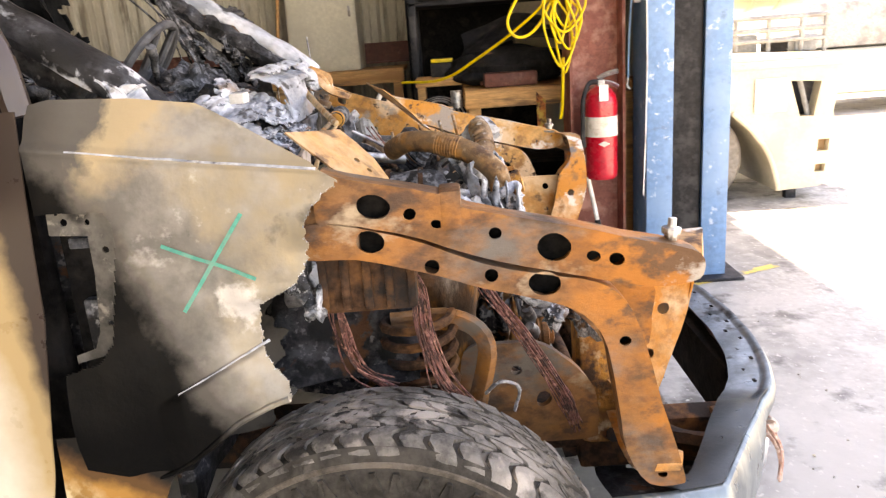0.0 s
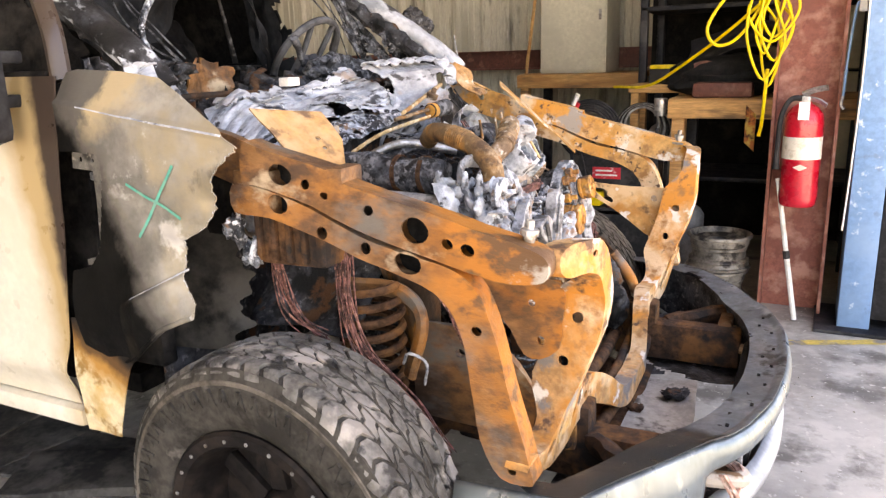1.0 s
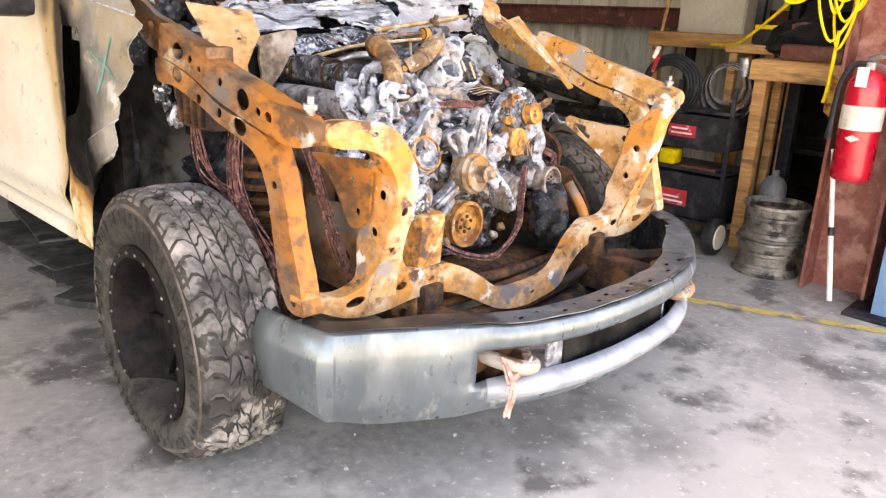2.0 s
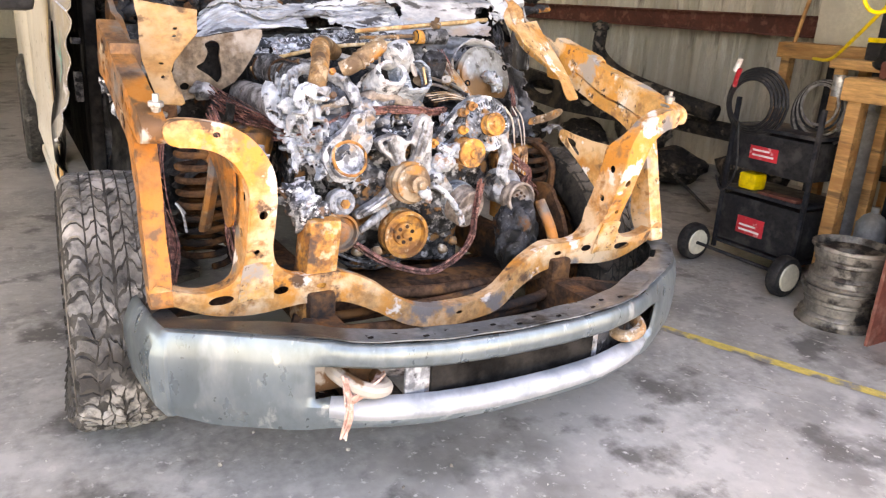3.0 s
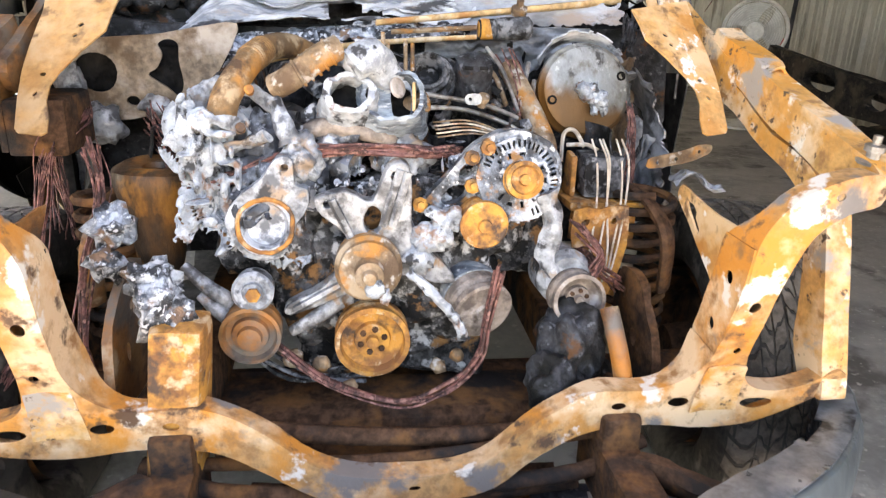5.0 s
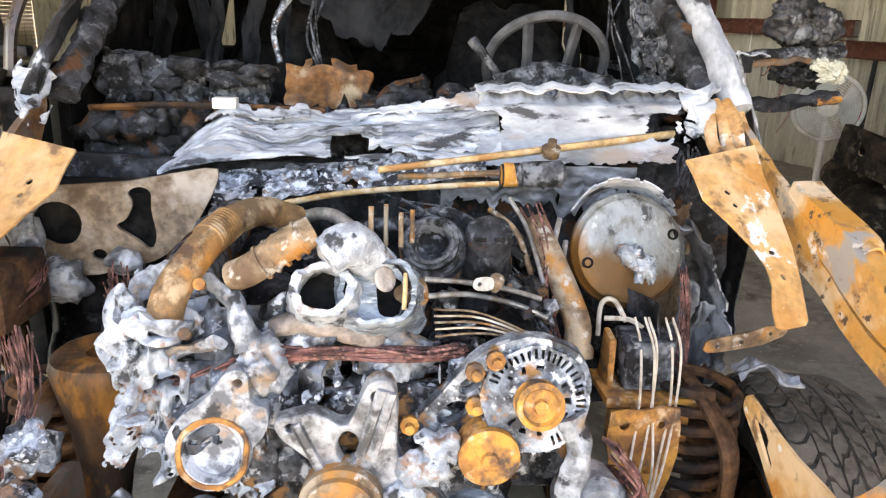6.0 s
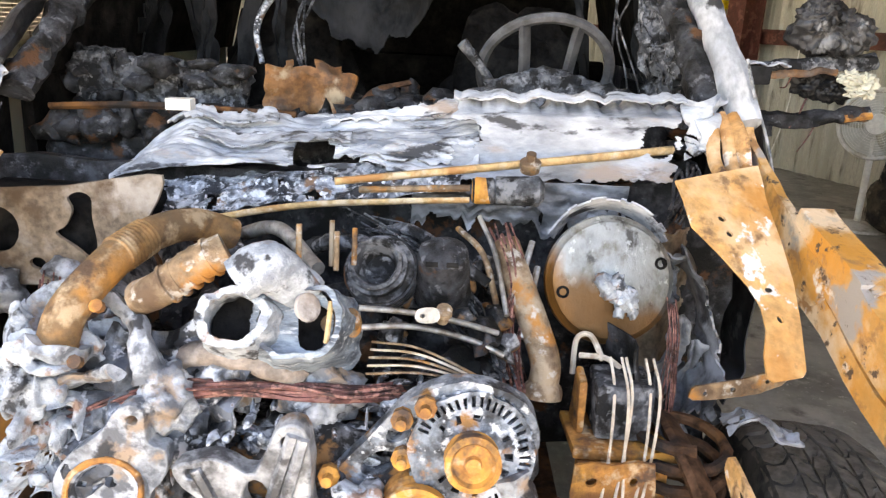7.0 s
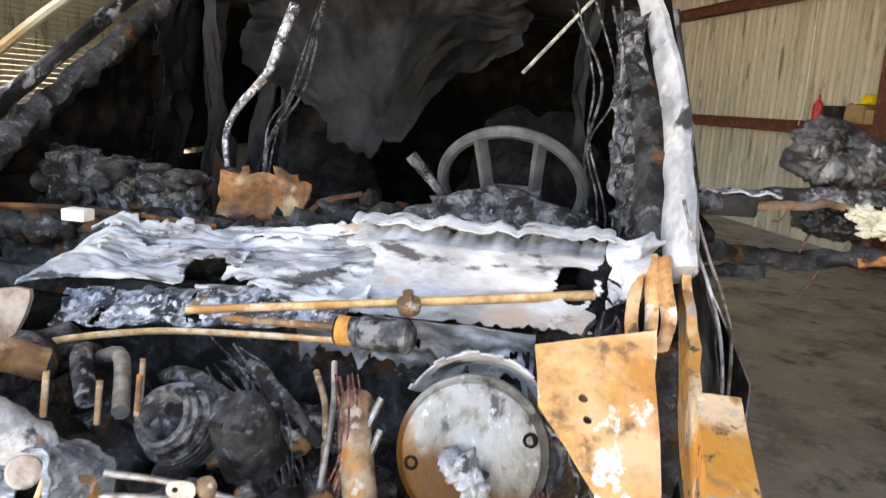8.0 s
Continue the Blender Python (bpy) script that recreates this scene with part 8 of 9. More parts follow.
bar("clip_wire", [(0.12, -0.72, 0.66), (0.15, -0.75, 0.70), (0.19, -0.74, 0.68), (0.18, -0.73, 0.62)], 0.004, ASH_PALE, truck, "bent pale wire", 6)

# scorched panel beside the booster, with wires hanging before it
ash_sheet("side_panel", lambda u, v: Vector((-0.32 + 0.03 * math.sin(u * 5), 0.585 + 0.13 * u, 0.80 + 0.30 * v)) + noise.noise_vector(Vector((u * 4, v * 6, 4))) * 0.012, 30, 50, lambda u, v: (u - 0.25) ** 2 / 0.05 + (v - 0.75) ** 2 / 0.012 > 1 + fray(u, 3, 9) and u < 0.92 + 0.2 * fray(v, 5, 7), "scorched brown panel beside the booster", TAN)
bundle("harness", [(-0.16, 0.625, 1.0), (-0.14, 0.63, 0.93), (-0.12, 0.625, 0.85), (-0.08, 0.62, 0.76)], 0.010, 12, 0.0018, COPPER, truck, "thin copper wires hanging by the booster", 41)
bundle("harness", [(0.12, 0.40, 0.70), (0.19, 0.42, 0.73), (0.24, 0.44, 0.71), (0.22, 0.50, 0.66)], 0.012, 10, 0.0026, COPPER, truck, "burnt red wires by the steering pump", 42)
for y0, z0, ln, k in ((0.655, 0.97, 0.22, 1), (0.70, 0.92, 0.26, 2), (0.64, 1.08, 0.10, 3)):
    ash_sheet("torn_strip", lambda u, v: Vector((-0.22 + 0.04 * math.sin(v * 4 + k), y0 + 0.03 * (u - 0.5) * (1 + fray(v, k, 4)), z0 - ln * v)) + noise.noise_vector(Vector((u * 3 + k, v * 5, 4))) * 0.016, 8, 36, lambda u, v: fray(v + u * 0.2, k + 3, 6) < 0.55, "torn pale strip of burnt inner panel", COWL_GREY)

for k, (a, b, c, rr, mt) in enumerate((((-0.30, -0.10, 1.03), (-0.20, 0.02, 1.08), (-0.16, 0.16, 1.04), 0.016, CHAR_GREY), ((-0.34, 0.05, 1.06), (-0.22, 0.14, 1.10), (-0.14, 0.28, 1.03), 0.011, CHAR_GREY), ((-0.28, -0.22, 1.06), (-0.20, -0.12, 1.10), (-0.06, -0.02, 1.07), 0.014, STEEL), ((-0.26, 0.22, 1.10), (-0.18, 0.27, 1.07), (-0.10, 0.30, 0.98), 0.006, RUST_TAN), ((-0.24, 0.26, 1.13), (-0.16, 0.29, 1.08), (-0.06, 0.31, 1.0), 0.005, STEEL), ((-0.36, -0.30, 1.03), (-0.25, -0.24, 1.07), (-0.16, -0.16, 1.03), 0.020, ASH_DARK))):
    bar("burnt_pipe", [a, b, c], rr, mt, engine, "", 8, 8)
bundle("harness", [(-0.30, 0.02, 1.08), (-0.22, 0.12, 1.06), (-0.14, 0.20, 1.02), (-0.05, 0.27, 0.98), (0.05, 0.30, 0.95)], 0.022, 12, 0.0024, CHAR_GREY, engine, "burnt wires behind the intake", 51)
bundle("harness", [(-0.20, 0.30, 1.12), (-0.14, 0.33, 1.04), (-0.08, 0.32, 0.95), (0.02, 0.33, 0.88)], 0.014, 8, 0.0022, COPPER, engine, "thin burnt wires by the steering tube", 52)


# ---------------------------------------------------------------- things round the workshop
def solid(name, parent, material, *boxes, label="", bevel=0.006):
    bm = bmesh.new()
    for lo, hi in boxes:
        box(bm, lo, hi, bevel)
    ob = part(name, bm, material, None, label)
    under(parent, ob)
    return ob


def turned(name, parent, material, p, d, profile, label="", n=24):
    bm = bmesh.new()
    lathe(bm, profile, axis(p, d), n)
    ob = part(name, bm, material, None, label)
    under(parent, ob)
    return ob


def line(name, parent, material, pts, radius, label="", sides=8, smooth=6, flat=1.0):
    bm = bmesh.new()
    tube(bm, pts, radius, sides, smooth, True, flat)
    ob = part(name, bm, material, None, label)
    under(parent, ob)
    return ob


def nest(part_of, child):
    """Moves a piece built in its place under a part of the same thing."""
    child.parent = part_of
    child.matrix_parent_inverse = Matrix.Identity(4)


# fire extinguisher on the column
E0 = (0.895, 1.885, 0)
ext = thing("fire_extinguisher", "red fire extinguisher with cream label hung on the column", "fire extinguisher", E0)
bottle = turned("cylinder", ext, EXT_RED, E0, (0, 0, 1), [(0, 0.575), (0.076, 0.577), (0.084, 0.588), (0.087, 0.61), (0.087, 0.94), (0.080, 0.975), (0.056, 1.005), (0.026, 1.02), (0.022, 1.03), (0, 1.03)], n=36)
nest(bottle, turned("paper_band", ext, PAPER, E0, (0, 0, 1), [(0.0872, 0.785), (0.0886, 0.785), (0.0886, 0.88), (0.0872, 0.88)], "cream paper band", 36))
bm = bmesh.new()
plate(bm, [(-0.032, 0.752), (0, 0.738), (0.032, 0.752), (0, 0.766)], [], 0.002, Matrix.Translation((E0[0], E0[1] - 0.0873, 0)) @ XZ)
for v in bm.verts:
    v.co.y += 0.5 * (v.co.x - E0[0]) ** 2 / 0.0873
under(ext, part("emblem", bm, WHITE_PLASTIC, None, "small white diamond"))
solid("valve", ext, STEEL, ((0.875, 1.86, 1.01), (0.915, 1.905, 1.05)), bevel=0.008)
line("lever", ext, STEEL, [(0.88, 1.885, 1.055), (0.93, 1.87, 1.075), (0.985, 1.86, 1.085)], 0.008, "", 6, 4, 2.0)
line("carry_handle", ext, STEEL, [(0.90, 1.88, 1.04), (0.95, 1.87, 1.03), (0.985, 1.86, 1.01)], 0.007, "", 6, 4, 2.0)
line("hose", ext, BLACK_PLASTIC, [(0.885, 1.875, 1.04), (0.83, 1.86, 1.035), (0.795, 1.84, 0.97), (0.788, 1.83, 0.86), (0.787, 1.83, 0.79)], 0.012)
turned("nozzle", ext, BLACK_PLASTIC, (0.787, 1.83, 0.79), (0, 0, -1), [(0, 0), (0.013, 0), (0.017, 0.04), (0.017, 0.05), (0, 0.05)], n=14)
bm = bmesh.new()
box(bm, (0.868, 1.785, 0.955), (0.915, 1.787, 1.03), 0.0)
under(ext, part("tag", bm, WHITE_PLASTIC, None, "white inspection tag"))
solid("wall_hook", ext, DARK_STEEL, ((0.87, 1.90, 0.98), (0.92, 2.1, 1.0)))

for ob in ext.children_recursive:
    for v in ob.data.vertices:
        v.co.z = 0.592 + (v.co.z - 0.575) * 1.12

# pole leaning by the column
pole = thing("pole", "thin white and black pole leaning against the red column", "pole", (0.93, 1.84, 0))
line("shaft", pole, WHITE_PLASTIC, [(0.80, 1.90, 0.72), (0.865, 1.87, 0.36)], 0.012, "", 8, 0)
line("grip", pole, BLACK_PLASTIC, [(0.865, 1.87, 0.36), (0.872, 1.866, 0.32)], 0.016, "", 8, 0)
line("lower_shaft", pole, WHITE_PLASTIC, [(0.872, 1.866, 0.32), (0.93, 1.84, 0.012)], 0.013, "", 8, 0)

# coiled yellow cable hung on the column, with a run to the bench
cable = thing("cable_coil", "bright yellow cable hung in loose loops on the column", "cable", (0.70, 1.98, 1.75))
r = random.Random(11)
for k in range(7):
    w, top, low = r.uniform(0.03, 0.11), r.uniform(1.66, 1.76), r.uniform(1.16, 1.42)
    c = 0.70 + r.uniform(-0.03, 0.05)
    lean = r.uniform(-0.06, 0.10)
    y = 1.95 + r.uniform(-0.03, 0.03)
    line("loop", cable, YELLOW, [(c, y, top), (c - w * 0.7, y - 0.01, (top * 2 + low) / 3), (c - w + lean, y - 0.02, (top + 2 * low) / 3), (c + lean, y - 0.02, low), (c + w + lean, y - 0.01, (top + 2 * low) / 3), (c + w * 0.7, y, (top * 2 + low) / 3), (c + 0.01, y, top)], 0.0068, "", 7)
line("loop", cable, YELLOW, [(0.69, 1.96, 1.74), (0.52, 1.94, 1.62), (0.42, 1.93, 1.46), (0.47, 1.93, 1.37), (0.58, 1.94, 1.42), (0.72, 1.95, 1.66)], 0.0085, "", 7)
line("tail", cable, YELLOW, [(0.71, 1.95, 1.25), (0.705, 1.96, 1.10), (0.70, 1.965, 0.98), (0.69, 1.97, 0.92)], 0.009, "", 7)
line("run", cable, YELLOW, [(0.70, 1.96, 1.60), (0.50, 2.02, 1.43), (0.25, 2.20, 1.26), (0.05, 2.36, 1.155), (-0.20, 2.60, 1.14)], 0.0085, "", 7)

# benches
def bench(x0, x1, y0, y1, z, label):
    b = thing("workbench", label, "workbench", ((x0 + x1) / 2, (y0 + y1) / 2, 0))
    solid("top", b, WOOD, ((x0, y0 + 0.03, z - 0.03), (x1, y1, z)))
    solid("apron", b, WOOD, ((x0, y0, z - 0.11), (x1, y0 + 0.03, z - 0.005)))
    for x in (x0 + 0.02, x1 - 0.09):
        for y in (y0 + 0.032, y1 - 0.09):
            solid("leg", b, WOOD if y < y0 + 0.1 else DARK_STEEL, ((x, y, 0), (x + 0.07, y + 0.07, z - 0.032)))
    return b


bench(0.18, 1.22, 2.30, 2.95, 1.085, "orange-stained timber workbench cluttered with tools")
bench(-1.28, -0.25, 3.75, 4.45, 1.19, "timber workbench against the ribbed wall")
cab = thing("metal_cabinet", "cream sheet metal cabinet standing on the workbench", "cabinet", (-0.88, 4.15, 1.19))
solid("body", cab, CREAM, ((-1.15, 3.96, 1.19), (-0.60, 4.40, 2.05)), bevel=0.008)
cab_door = solid("door", cab, CREAM, ((-1.14, 3.945, 1.21), (-0.61, 3.958, 2.03)), bevel=0.004)
nest(cab_door, solid("latch", cab, STEEL, ((-0.66, 3.93, 1.60), (-0.64, 3.944, 1.68)), bevel=0.003))
# dark things stored on and behind the bench
store = thing("storage_rack", "dark steel rack packed with black parts behind the bench", "rack", (0.5, 3.3, 0))
solid("shelf", store, DARK_STEEL, ((-0.15, 3.05, 1.60), (1.2, 3.7, 1.63)))
solid("shelf", store, DARK_STEEL, ((-0.15, 3.05, 0.5), (1.2, 3.7, 0.53)))
for x in (-0.15, 1.15):
    solid("upright", store, DARK_STEEL, ((x, 3.05, 0), (x + 0.05, 3.10, 2.4)))
    solid("upright", store, DARK_STEEL, ((x, 3.65, 0), (x + 0.05, 3.70, 2.4)))
# plain black sheet across the back of the rack
solid("back_panel", store, SOOT_AND_SHADE, ((-0.20, 3.72, 0), (1.25, 3.75, 2.5)))
bm = bmesh.new()
lump(bm, (0.48, 2.66, 1.19), (0.36, 0.22, 0.13), 0.3, 2.0, 4, 2.0)
tagged(part("tarp", bm, CHAR_CLOTH), "dark grey tarp heaped on the bench", "tarp")
bm = bmesh.new()
box(bm, (0.30, 2.36, 1.086), (0.62, 2.52, 1.17), 0.02)
tagged(part("tool_case", bm, RED_STEEL), "dull red metal tool case on the bench", "tool case")
bm = bmesh.new()
box(bm, (-0.02, 2.75, 1.15), (0.13, 2.85, 1.24), 0.01)
battery = tagged(part("battery_box", bm, BLACK_PLASTIC), "black box with a yellow lid on the shelf", "box")
bm = bmesh.new()
box(bm, (-0.015, 2.74, 1.24), (0.125, 2.86, 1.265), 0.006)
part("lid", bm, YELLOW, battery, "yellow lid")
bm = bmesh.new()
box(bm, (-0.12, 2.62, 1.10), (0.24, 2.95, 1.15), 0.008)
for x in (-0.11, 0.18):
    box(bm, (x, 2.66, 0), (x + 0.05, 2.71, 1.10), 0.006)
    box(bm, (x, 2.88, 0), (x + 0.05, 2.93, 1.10), 0.006)
tagged(part("side_table", bm, WOOD), "narrow timber stand beside the bench", "stand")
bm = bmesh.new()
lathe(bm, [(0, 0.985), (0.034, 0.985), (0.036, 1.085), (0.033, 1.085), (0.031, 0.99), (0, 0.99)], Matrix.Translation((0.13, 2.36, 0)), 20)
tin = tagged(part("tin_can", bm, STEEL), "bare tin can hooked on the bench end", "can")
bm = bmesh.new()
tube(bm, [(-1.30, 3.70, 0.02), (-1.24, 3.90, 1.30), (-1.20, 4.0, 1.86)], 0.014, 8, 0)
tagged(part("wooden_handle", bm, WOOD), "orange wooden handle leaning on the bench", "handle")
hangb = thing("wiring_loom", "loops of grey cable hung under the bench edge", "cable", (0.02, 2.4, 1.05))
for k in range(6):
    rr = 0.10 + 0.016 * k
    cz = 0.93 - 0.012 * k
    line("loop", hangb, BLACK_PLASTIC if k % 2 else STEEL, [(0.02 + rr * math.cos(a), 2.40 + 0.01 * k, cz + rr * math.sin(a)) for a in [2 * math.pi * j / 12 for j in range(13)]], 0.007, "", 6, 3)
bm = bmesh.new()
sheet(bm, lambda u, v: Vector((0.60 + 0.05 * u, 2.285 + 0.01 * math.sin(u * 3), 1.05 - 0.20 * v - 0.05 * u)), 6, 10, None, 0.004)
tagged(part("rag", bm, RAG), "orange and red printed rag hanging from the bench", "rag")

# stack of bare steel wheels
for k, (x, y, z) in enumerate(((0.515, 2.09, 0.0), (0.525, 2.095, 0.19))):
    w = thing("steel_wheel", "bare dusty steel wheel rim in a stack of two", "wheel", (x, y, z), "stacked wheels")
    turned("rim", w, RIM_STEEL, (x, y, z), (0, 0, 1), [(0.160, 0.0), (0.168, 0.002), (0.170, 0.014), (0.158, 0.020), (0.152, 0.040), (0.158, 0.046), (0.154, 0.054), (0.140, 0.062), (0.138, 0.100), (0.146, 0.108), (0.144, 0.122), (0.154, 0.134), (0.156, 0.165), (0.170, 0.172), (0.168, 0.186), (0.158, 0.188), (0.148, 0.17), (0.132, 0.10), (0.148, 0.02), (0.160, 0.0)], n=40)
    turned("disc", w, RIM_STEEL, (x, y, z), (0, 0, 1), [(0.144, 0.155), (0.12, 0.165), (0.09, 0.150), (0.06, 0.150), (0.055, 0.135), (0, 0.135)], n=32)

# welder cart
cart = thing("welder_cart", "two-tier black welder cart with red labels and wheels", "cart", (-0.12, 2.42, 0))
solid("upper_box", cart, BLACK_PLASTIC, ((-0.36, 2.28, 0.55), (0.12, 2.60, 0.75)), bevel=0.012)
solid("lower_box", cart, BLACK_PLASTIC, ((-0.36, 2.28, 0.14), (0.12, 2.60, 0.40)), bevel=0.012)
for x in (-0.38, 0.12):
    for y in (2.27, 2.60):
        solid("post", cart, DARK_STEEL, ((x, y, 0.08), (x + 0.022, y + 0.022, 0.92)), bevel=0.003)
for z in (0.765, 0.42, 0.115):
    solid("tray", cart, DARK_STEEL, ((-0.38, 2.27, z), (0.14, 2.62, z + 0.018)), bevel=0.003)
for z0, z1 in ((0.615, 0.685), (0.205, 0.30)):
    bm = bmesh.new()
    box(bm, (-0.24, 2.274, z0), (-0.07, 2.279, z1), 0.002)
    lab = part("label", bm, RED_LABEL, None, "red label with pale bars")
    under(cart, lab)
    for k in range(2):
        bm = bmesh.new()
        box(bm, (-0.22, 2.271, z0 + 0.018 + 0.026 * k), (-0.09 - 0.03 * k, 2.2735, z0 + 0.028 + 0.026 * k))
        under(cart, part("print_bar", bm, WHITE_PLASTIC))
for x, y in ((-0.42, 2.17), (0.19, 2.14)):
    wheel = turned("wheel", cart, BLACK_PLASTIC, (x, y, 0.105), (1, 0, 0), [(0, -0.02), (0.055, -0.02), (0.06, -0.03), (0.098, -0.03), (0.105, -0.018), (0.105, 0.018), (0.098, 0.03), (0.06, 0.03), (0.055, 0.02), (0, 0.02)], n=28)
    nest(wheel, turned("hub", cart, CREAM, (x + 0.031, y, 0.105), (1, 0, 0), [(0.072, 0), (0.068, 0.008), (0.03, 0.004), (0, 0.008)], n=18))
    nest(wheel, turned("hub", cart, CREAM, (x - 0.031, y, 0.105), (-1, 0, 0), [(0.072, 0), (0.068, 0.008), (0.03, 0.004), (0, 0.008)], n=18))
line("axle", cart, DARK_STEEL, [(-0.42, 2.16, 0.105), (0.19, 2.15, 0.105)], 0.01, "", 8, 0)
solid("yellow_drill", cart, YELLOW, ((-0.30, 2.30, 0.437), (-0.19, 2.40, 0.53)), bevel=0.02)
solid("orange_strap", cart, RED_STEEL, ((-0.15, 2.28, 0.437), (0.08, 2.36, 0.452)), bevel=0.003)
line("clamp_grip", cart, RED_LABEL, [(-0.35, 2.20, 0.98), (-0.32, 2.17, 1.03), (-0.30, 2.16, 1.07)], 0.012, "red clamp grip", 8, 3)
line("clamp_grip", cart, WHITE_PLASTIC, [(-0.33, 2.16, 1.06), (-0.30, 2.15, 1.12)], 0.014, "white clamp grip", 8, 0)
for k in range(5):
    rr = 0.13 + 0.014 * k
    line("lead", cart, BLACK_PLASTIC, [(-0.27 + rr * math.cos(a), 2.25 + 0.012 * k, 0.90 + rr * 0.95 * math.sin(a)) for a in [2 * math.pi * j / 12 for j in range(13)]], 0.009, "", 6, 3)
line("lead", cart, BLACK_PLASTIC, [(-0.30, 2.22, 0.80), (-0.25, 2.20, 0.55), (-0.33, 2.22, 0.42), (-0.42, 2.26, 0.48)], 0.006, "", 6)
# gas bottles behind the cart
for x, y, h in ((0.30, 2.62, 0.42), (0.05, 2.80, 0.9)):
    bm = bmesh.new()
    lathe(bm, [(0, 0), (0.07, 0.002), (0.075, 0.02), (0.075, h - 0.06), (0.05, h - 0.02), (0.02, h), (0.02, h + 0.03), (0, h + 0.03)], Matrix.Translation((x, y, 0)), 24)
    tagged(part("gas_bottle", bm, DULL_GREY), "dull grey gas bottle standing on the floor", "gas bottle")

# scrapped axle and frame parts by the wall
junk = thing("scrap_axle", "black scrapped axle and frame parts heaped by the wall", "axle", (-2.8, 3.7, 0))
line("axle_beam", junk, SCRAP, [(-4.3, 3.6, 0.62), (-3.4, 3.65, 0.60), (-2.4, 3.7, 0.50), (-1.4, 3.75, 0.48)], 0.07, "", 10, 4)
bm = bmesh.new()
lump(bm, (-2.35, 3.62, 0.42), (0.28, 0.20, 0.24), 0.3, 3.0, 4, 2.2)
under(junk, part("differential", bm, SCRAP))
line("swing_arm", junk, SCRAP, [(-2.62, 3.25, 1.18), (-2.60, 3.25, 0.98), (-2.40, 3.35, 0.82), (-2.0, 3.5, 0.70), (-1.6, 3.6, 0.62)], (0.05, 0.07), "", 10)
bm = bmesh.new()
lump(bm, (-2.62, 3.24, 1.20), (0.07, 0.06, 0.05), 0.4, 5.0, 3, 2.5)
under(junk, part("bushing", bm, SCRAP))
bm = bmesh.new()
plate(bm, [(-4.4, 0.50), (-4.3, 0.80), (-3.0, 0.68), (-2.3, 0.60), (-2.3, 0.44), (-3.2, 0.42)], [ring(-4.1, 0.64, 0.12, 0.06), ring(-3.55, 0.60, 0.20, 0.07), ring(-2.9, 0.56, 0.12, 0.06)], 0.06, at_y(3.45))
under(junk, part("frame_section", bm, SCRAP))
for k, (x, y, z) in enumerate(((-3.9, 3.5, 0.2), (-3.1, 3.6, 0.18), (-1.9, 3.55, 0.15), (-1.2, 3.6, 0.22), (-4.6, 3.7, 0.25))):
    bm = bmesh.new()
    lump(bm, (x, y, z), (0.30, 0.18, z), 0.35, k * 2.2, 3, 2.4)
    under(junk, part("scrap_piece", bm, SCRAP))
line("brake_line", junk, SCRAP, [(-2.0, 3.4, 0.30), (-1.6, 3.2, 0.20), (-1.1, 3.1, 0.02)], 0.012)

# pedestal fan
fan = thing("pedestal_fan", "white pedestal fan standing by the ribbed wall", "fan", (-4.95, 3.6, 0))
FD = Vector((0.86, -0.5, 0.05)).normalized()
FP = Vector((-4.95, 3.6, 0.86))
turned("base", fan, WHITE_PLASTIC, (-4.95, 3.6, 0), (0, 0, 1), [(0, 0), (0.24, 0), (0.24, 0.02), (0.10, 0.045), (0.03, 0.06), (0, 0.06)])
line("stem", fan, WHITE_PLASTIC, [(-4.95, 3.6, 0.05), (-4.95, 3.6, 0.74)], 0.028, "", 12, 0)
turned("motor", fan, WHITE_PLASTIC, FP - FD * 0.06, FD, [(0, -0.10), (0.06, -0.09), (0.085, 0.0), (0.085, 0.04), (0, 0.04)])
fan_hub = turned("hub", fan, WHITE_PLASTIC, FP + FD * 0.05, FD, [(0.07, -0.03), (0.082, 0.0), (0.078, 0.012), (0.04, 0.018), (0, 0.020)])
bm = bmesh.new()
fm = axis(FP, FD)
lathe(bm, [(0.275 + 0.017 * math.cos(a), 0.022 * math.sin(a)) for a in [k * math.pi / 4 for k in range(8)]], fm, 44, closed=True)
under(fan, part("guard_rim", bm, WHITE_PLASTIC))
for k in range(9):
    rr = 0.088 + 0.020 * k
    bm = bmesh.new()
    lathe(bm, [(rr + 0.0022 * math.cos(a), 0.054 * (1 - (rr / 0.275) ** 3) + 0.0022 * math.sin(a)) for a in (0.5, 2.07, 3.64, 5.21)], fm, 36, closed=True)
    under(fan, part("guard_ring", bm, WHITE_PLASTIC))
for k in range(12):
    a = 2 * math.pi * k / 12
    c, s = math.cos(a), math.sin(a)
    bm = bmesh.new()
    tube(bm, [fm @ Vector((0.06 * c, 0.06 * s, 0.052)), fm @ Vector((0.18 * c, 0.18 * s, 0.044)), fm @ Vector((0.272 * c, 0.272 * s, 0.0))], 0.0016, 4, 2)
    under(fan, part("guard_wire", bm, WHITE_PLASTIC))
for k in range(3):
    bm = bmesh.new()
    def blade(u, v, k=k):
        a = 2 * math.pi * k / 3 + (v - 0.5) * 1.9 * (0.6 + 0.4 * u)
        rr = 0.06 + 0.19 * u
        return fm @ Vector((rr * math.cos(a), rr * math.sin(a), 0.03 * (v - 0.5)))
    sheet(bm, blade, 6, 8, None, 0.004)
    nest(fan_hub, part("blade", bm, FAN_BLADE))

far_pole = thing("wall_pole", "thin dark steel pole with a red knob by the ribbed wall", "pole", (-5.72, 4.40, 0))
line("shaft", far_pole, DARK_STEEL, [(-5.75, 4.40, 0.0), (-5.72, 4.42, 1.22)], 0.022, "", 8, 0)
